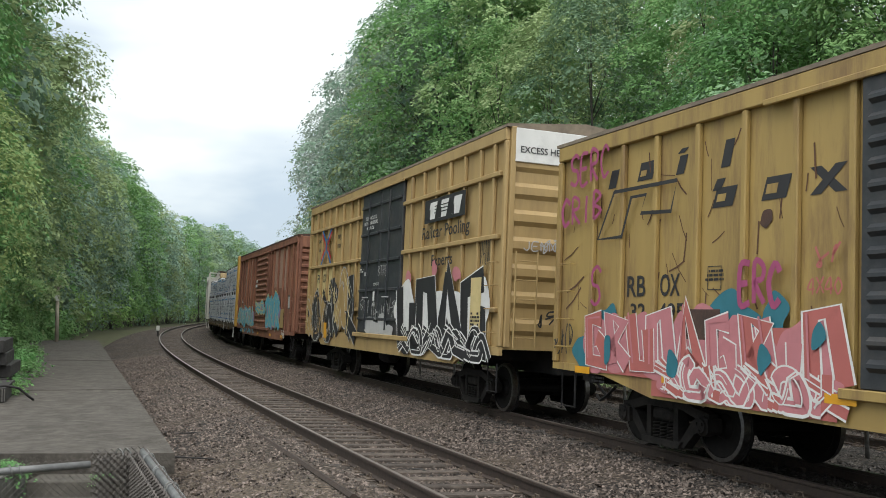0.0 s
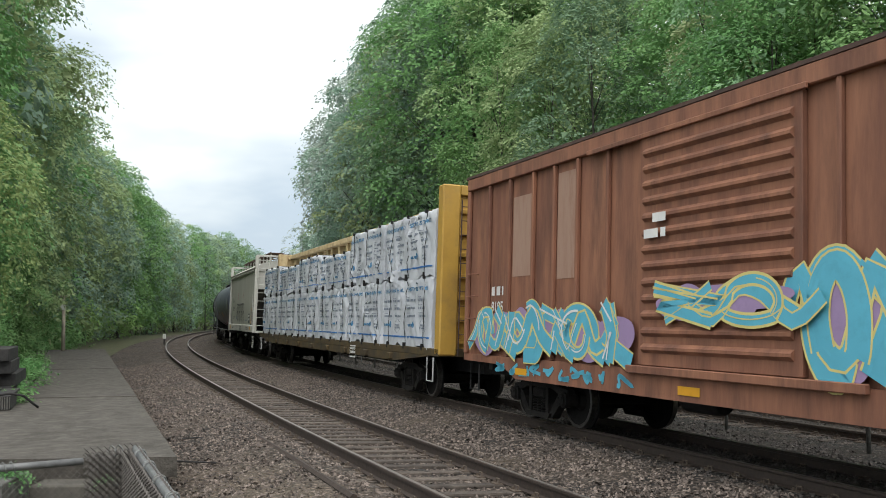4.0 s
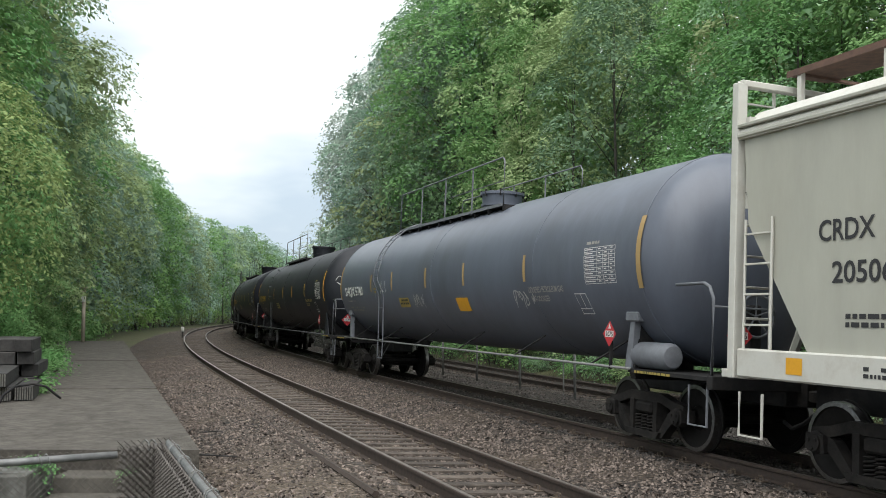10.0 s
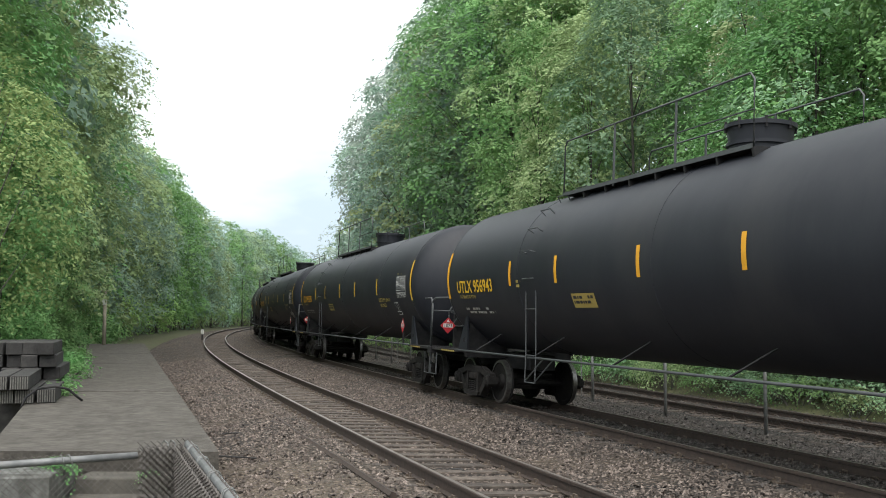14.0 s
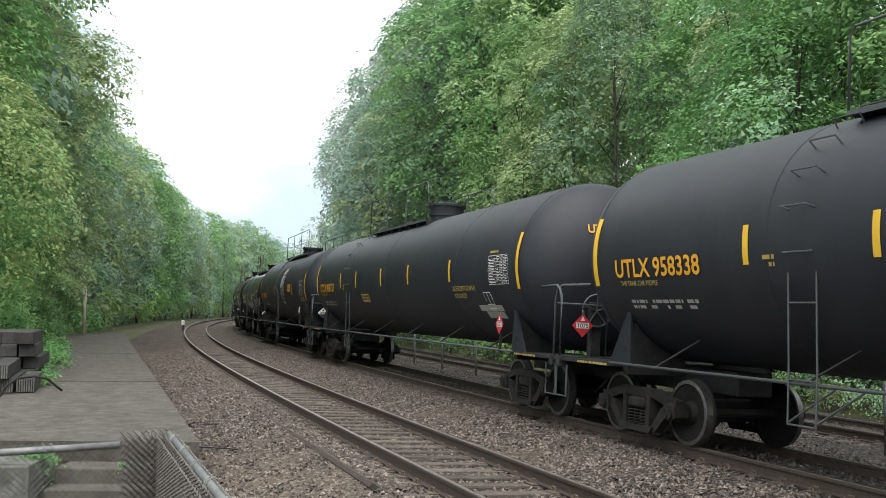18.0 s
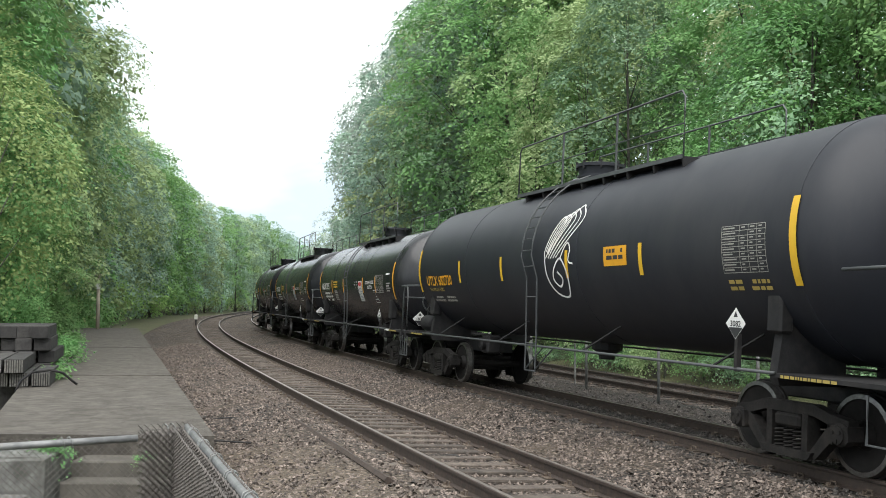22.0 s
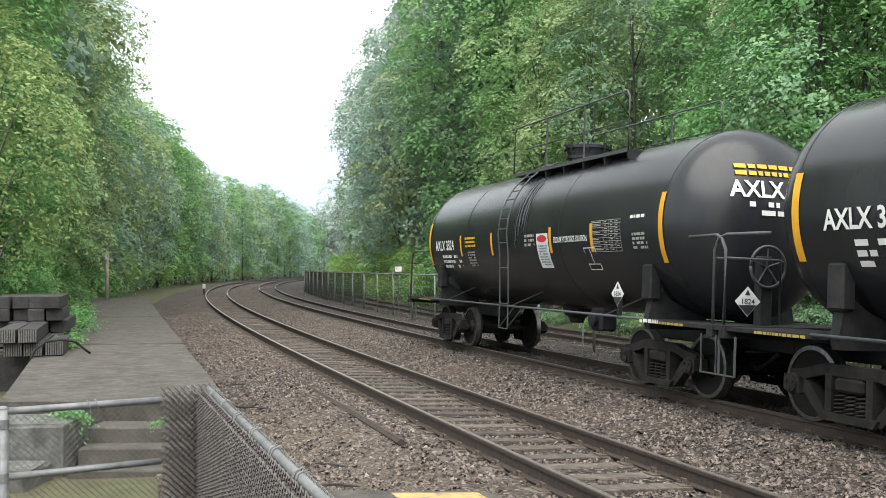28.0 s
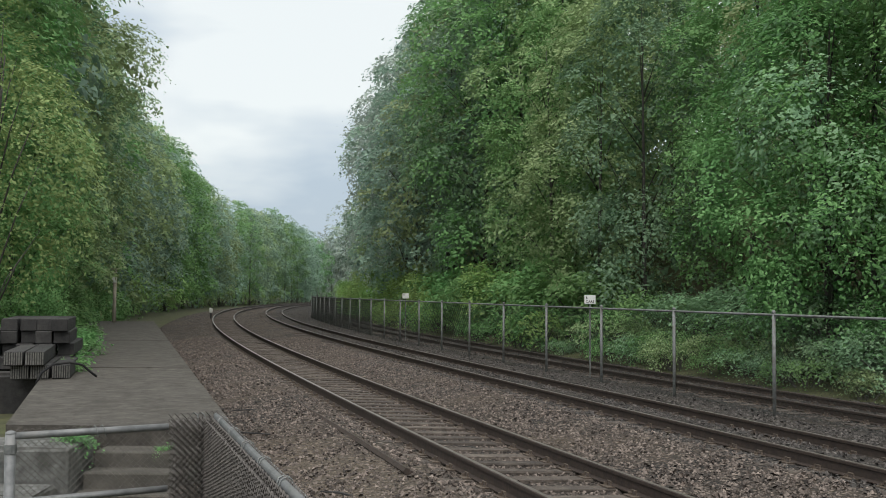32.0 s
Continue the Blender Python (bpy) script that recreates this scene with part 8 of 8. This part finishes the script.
        c, x, on, shell, tc, E = tank(
            "tank_car", ("glossy black tank car with white lettering ahead of the last two", "glossy black tank car with white lettering, next to last", "glossy black tank car with pale streaks, last of the train")[k], uL, uR, 1.42, 2.50, TANKGLOSS if k < 2 else TANKSATIN,
            [m + d for m in (197.95, 196.07, 193.21, 191.62)], "amber", 195.15 + d, 194.6 + d, (196.2 + d, 191.4 + d), "R")
        W_ = PAINT["white"]
        lettering(c, on, num, x(199.72 + d), 2.24, 0.22, W_, 1.32, 0.016, 0.025)
        bars(shell, on, x(199.3 + d), 2.12, 1.25, 0.07, 3, W_, 400 + 9 * k, 0.010, 0.9)
        bars(shell, on, x(197.65 + d), 2.5, 0.65, 0.05, 3, PAINT["yellow"], 401 + 9 * k, 0.010, 1.0)
        bars(shell, on, x(197.55 + d), 2.18, 0.45, 0.035, 6, PAINT["dimwhite"], 402 + 9 * k)
        bars(shell, on, x(194.35 + d), 2.45, 0.45, 0.05, 3, PAINT["dimwhite"], 403 + 9 * k)
        wp = part("warning_plate", patch(on, x(193.80 + d), x(193.30 + d), 1.8, 2.45, 0.008, 4), PAINT["white"], shell, "white plate with a red heading")
        part("warning_heading", add_shape(bmesh.new(), on, blob(random.Random(3), x(193.55 + d), 2.355, 0.42, 0.13, 12, 0.0), 0.012), PAINT["red"], wp)
        bars(shell, on, x(193.72 + d), 2.24, 0.36, 0.03, 8, PAINT["printgrey"], 404 + 9 * k, 0.012)
        for s_, a, z, w in ((("SODIUM HYDROXIDE", 192.78, 2.34, 1.0), ("SOLUTION", 192.56, 2.20, 0.56)) if k == 0 else (("SODIUM HYDROXIDE SOLUTION", 193.05, 2.27, 1.28),)):
            lettering(c, on, s_, x(a + d), z, 0.10, W_, w, 0.014, 0.02)
        data_table(shell, on, x(191.6 + d), 2.58, 0.95, 0.5, PAINT["dimwhite"], seed=406 + 9 * k)
        framed_stencil(shell, on, x(191.95 + d), 2.15, 0.4, W_)
        bars(shell, on, x(190.35 + d), 2.62, 0.42, 0.05, 1, W_, 407 + 9 * k, 0.010, 1.0)
        bars(shell, on, x(190.3 + d), 2.35, 0.42, 0.04, 4, PAINT["dimwhite"], 408 + 9 * k)
        placard(c, -tc + 0.55, 1.47, 1.42, "1824", "white")
        part("placard_post", box(-tc + 0.52, -tc + 0.58, 1.40, 1.46, 1.04, 1.45), FRAMEBLACK, c)
        hl = (uL - uR) / 2
        he = lambda a, b, h, hl=hl: (-hl - 0.82 * math.sqrt(max(0.02, 1 - (a * a + (b - 2.50) ** 2) / 1.42 ** 2)) - h - 0.012, a, b)
        part("lettering", add_text(bmesh.new(), he, num, 0.75, 2.85, 0.23, 1.5, 0.01, 0.025), W_, c)
        bars(shell, he, 0.5, 2.78, 0.9, 0.07, 2, W_, 410 + 9 * k, 0.012)
        part("yellow_print", add_bars(bmesh.new(), he, 0.65, 3.32, 0.95, 0.06, 2, random.Random(411 + k), 0.012, 1.0), PAINT["yellow"], shell)
        placard(c, 1.05, -E + 0.02, 1.4, "1824", "white", 0.195, "end")
        part("sill_print", add_bars(bmesh.new(), side_of(1.43), -tc - 0.1, 1.075, 0.5, 0.05, 1, random.Random(5 + k), 0.03, 1.0), W_, c)
        if k == 2:
            part("end_beacon", add_lathe(bmesh.new(), [(1.1, 0.07), (1.3, 0.08), (1.45, 0.08), (1.5, 0.03)], 12, "z", (E + 0.15, 0.3, 0)), PAINT["red"], c, "red end-of-train marker")
            bm = bmesh.new()
            rr = random.Random(9)
            for q in range(9):
                a = x(222.2) - rr.uniform(0, 0.8)
                z1_, z0_, w_ = 3.78 - rr.uniform(0, 0.25), 2.75 - rr.uniform(0, 0.6), rr.uniform(0.012, 0.045)
                add_stroke(bm, on, [(a - 0.04 * f + 0.01 * math.sin(9 * f + q), z1_ + (z0_ - z1_) * f) for f in np.linspace(0, 1, 16).tolist()], w_, 0.007 + 0.0002 * q)
            part("spill_streaks", bm, STREAK, shell, "pale spill streaks below the dome")


build_train()


# ---- things beside the line ----
OLDWOOD = mat("tarred_timber", (0.0341, 0.0322, 0.031), (0.0186, 0.0174, 0.0167), 9, 0.85, bump=0.5, bscale=24, stain=(0.0744, 0.0682, 0.062), sscale=2.5, samount=0.5, vary=0.25)
ENDGRAIN = mat("weathered_end_grain", (0.192, 0.184, 0.168), (0.072, 0.068, 0.064), 30, 0.9, bump=0.6, bscale=40)
GREYWOOD = mat("grey_post_wood", (0.431, 0.375, 0.3), (0.263, 0.225, 0.188), 12, 0.9, bump=0.5, stretchz=0.2)
SIGNWHITE = mat("sign_white", (0.72, 0.72, 0.68), (0.6, 0.6, 0.56), 6, 0.6, stain=(0.35, 0.33, 0.28), sscale=6)


def timber(x, y, z, turn, L, w=0.25, t=0.2):
    """A tarred timber with a grooved end towards the platform's near end."""
    th_ = thing("timber", "tarred timber with a weathered grooved end, in a stack", "timber", "stacked timbers", at=pose(x, y, z, 0, 0, turn))
    bm = box(-w / 2, w / 2, 0.0, L, 0, t, 0.012)
    for v in bm.verts:
        v.co += Vector((random.uniform(-0.008, 0.008), 0, random.uniform(-0.006, 0.006)))
    part("beam", bm, OLDWOOD, th_)
    for k in range(8):
        a = -w / 2 + w * (k + 0.5) / 8
        part("end_ridge", box(a - w * 0.035, a + w * 0.035, -0.012, 0.004, 0.015, t - 0.015), ENDGRAIN, th_)
    return th_


for x, y, z, L in ((-7.39, 18.72, 0.2, 2.2), (-7.74, 18.56, 0.2, 2.5), (-8.10, 18.5, 0.2, 2.5), (-7.76, 18.36, 0.474, 2.7), (-8.14, 18.3, 0.474, 2.5)):
    timber(x, y, z, 17 + random.uniform(-2, 2), L, 0.335, 0.265)
for layer in range(4):
    for col in range(5 if layer < 3 else 4):
        x, y = -8.32 - 0.36 * col - random.uniform(0, 0.05), 21.2 + random.uniform(-0.18, 0.18) - 0.1 * col
        t_ = thing("timber", "black tarred timber in the tall back stack", "timber", "stacked timbers", at=pose(x, y, 0.2 + 0.272 * layer, 0, 0, 18 + random.uniform(-2, 2)))
        part("beam", box(-0.168, 0.168, 0.0, 2.5, 0, 0.268, 0.014), OLDWOOD, t_)
# unseen bearers, added to fill the dark void under the overhanging timbers
for y in (19.4, 20.5, 22.6):
    b_ = thing("timber_bearer", "added tarred bearer filling the dark void under the timbers", "timber", "stacked timbers", at=pose(-8.45 - (y - 19.4) * 0.34, y, -0.5, 0, 0, 18))
    part("beam", box(-1.35, 0.30, -0.15, 0.15, -0.15, 0.69, 0.012), OLDWOOD, b_)
hose = thing("cable_loop", "loop of thick grey cable lying over the timbers", "cable")
part("cable", tube([(-7.66, 18.2, 0.12), (-7.6, 18.3, 0.34), (-7.45, 18.45, 0.49), (-7.2, 18.65, 0.52), (-7.0, 18.8, 0.46), (-6.86, 18.9, 0.3), (-6.78, 18.95, 0.225)], 0.024, 7), FRAMEBLACK, hose, smooth=True)

post = thing("signal_post", "weathered grey wooden post with a pale plate", "post", at=pose(-17.7, 52.0, 0.15))
part("shaft", tube([(0, 0, -0.4), (0, 0, 2.95)], [0.11, 0.09], 8), GREYWOOD, post, smooth=True)
part("plate", box(-0.12, 0.12, -0.13, -0.10, 2.2, 2.55, 0.01), SIGNWHITE, post, "pale square plate")
part("cap", box(-0.16, 0.16, -0.14, 0.14, 2.9, 3.0, 0.02), GREYWOOD, post)
marker = thing("white_marker_post", "short white marker post beside the track", "post", at=pose(-17.75, 74.0, -0.45))
part("shaft", box(-0.06, 0.06, -0.05, 0.05, -0.1, 0.72, 0.01), OLDWOOD, marker)
part("cap", box(-0.11, 0.11, -0.08, 0.08, 0.72, 1.08, 0.03), SIGNWHITE, marker, "white painted top")

orail = thing("discarded_rail", "rusty length of rail half buried in the ballast", "rail")
pts_ = [Vector((-4.5, 23.6, -0.26)), Vector((-3.45, 20.6, -0.24)), Vector((-2.36, 17.0, -0.22)), Vector((-1.3, 13.8, -0.2)), Vector((-0.40, 10.95, -0.17))]
bm = bmesh.new()
for dx, r_ in ((0.0, 0.045), (0.055, 0.03)):
    add_tube(bm, [p + Vector((dx, 0, 0.06 - 0.02 * (dx > 0))) for p in pts_], r_, 5)
part("bar", bm, RAIL, orail)
for k, (x, y, l, a) in enumerate(((-1.75, 15.4, 0.9, 70), (-2.6, 14.6, 1.2, 82), (-0.9, 10.2, 0.5, 60), (0.55, 13.2, 0.5, 40), (-3.2, 17.5, 0.6, 100), (-0.75, 9.35, 0.45, 85))):
    br = thing("stick", "broken dry stick lying on the ballast", "stick", "sticks on the ballast", at=pose(x, y, -0.24, 0, 0, a))
    part("wood", tube([(0, 0, 0), (0, l * 0.5, 0.02), (0.03, l, 0.0)], [0.012, 0.016, 0.007], 5), OLDWOOD, br)


def board_sign(s, d, z, lines, w, h):
    p = along(s, d)
    turn = math.degrees(math.atan2(p.x, p.y))
    sg = thing("car_stop_sign", "small white car-stop sign on a thin post behind the fence", "sign", "car-stop signs", at=pose(p.x, p.y, 0, 0, 0, -turn))
    part("post", tube([(0, 0.03, -0.7), (0, 0.03, z + h)], 0.025, 6), GALV, sg)
    b = part("board", box(-w / 2, w / 2, -0.012, 0.012, z, z + h, 0.004), SIGNWHITE, sg)
    face = lambda a, q, o: (-a, -0.012 - o, q)
    for k, t in enumerate(lines):
        part("lettering", add_text(bmesh.new(), face, t, w * 0.38, z + h * (0.56 - 0.44 * k), h * 0.30, w * (0.76 if len(t) > 1 else 0.16), 0.003, 0.02), PAINT["black"], b)


board_sign(26.6, 8.15, 1.62, ("6", "CARS"), 0.32, 0.25)
board_sign(48.0, 8.15, 1.62, ("4",), 0.32, 0.25)

# weeds on the steps and along the platform's edges
WEED = bush_kind(44, 0.30, 0.3, 500, 0.034, LEAVES[2], True)
for x, y, z, k in ((-4.45, 11.75, -0.02, 0.62), (-3.85, 10.5, -0.85, 0.75), (-3.45, 11.95, -0.12, 0.35), (-8.6, 22.4, 0.0, 1.3), (-9.6, 25.5, 0.1, 1.4), (-10.6, 28.2, 0.1, 1.5), (-11.8, 31.5, 0.1, 1.5), (-13.2, 36, 0.1, 1.6), (-7.75, 20.4, 0.1, 1.0)):
    w = thing("weed", "leafy green weed growing from a crack", "weed", "weeds at the platform", at=Matrix.LocRotScale((x, y, z), Euler((0, 0, random.uniform(0, 6))), (k, k, k)))
    part("stem_clump", WEED[0], None, w)
    part("foliage", WEED[1], None, w)
# ---- motion ----
RUN = (78.675, 0.34249, -2.07079, 0.41834)
CANT = 2.7


def run_of(t):
    return sum(c * (t / 10) ** (k + 1) for k, c in enumerate(RUN))


def car_pose(u, t):
    s = max(-85.0, min(225.0, u - run_of(t)))
    return pose(*along(s, SEP, -0.04), CANT, 0, 90 + math.degrees(heading(s)))


def motions():
    for c, u in TRAIN:
        walk(c, [(t, car_pose(u, t)) for t in np.linspace(0, SECONDS, 41).tolist()])
    for w, x, u in SPINNING:
        ts = [t for t in np.arange(0, SECONDS, 0.085).tolist() if -6 < u - run_of(t) < 32]
        rows = []
        for t in sorted(set([0.0] + ts + [SECONDS])):
            # turns backwards as the car runs towards smaller s
            d = run_of(min(max(t, ts[0] if ts else 0.0), ts[-1] if ts else 0.0))
            rows.append((t, pose(x, 0, 0.457, 0, -math.degrees(d / 0.457) % 360, 0)))
        walk(w, rows)


motions()
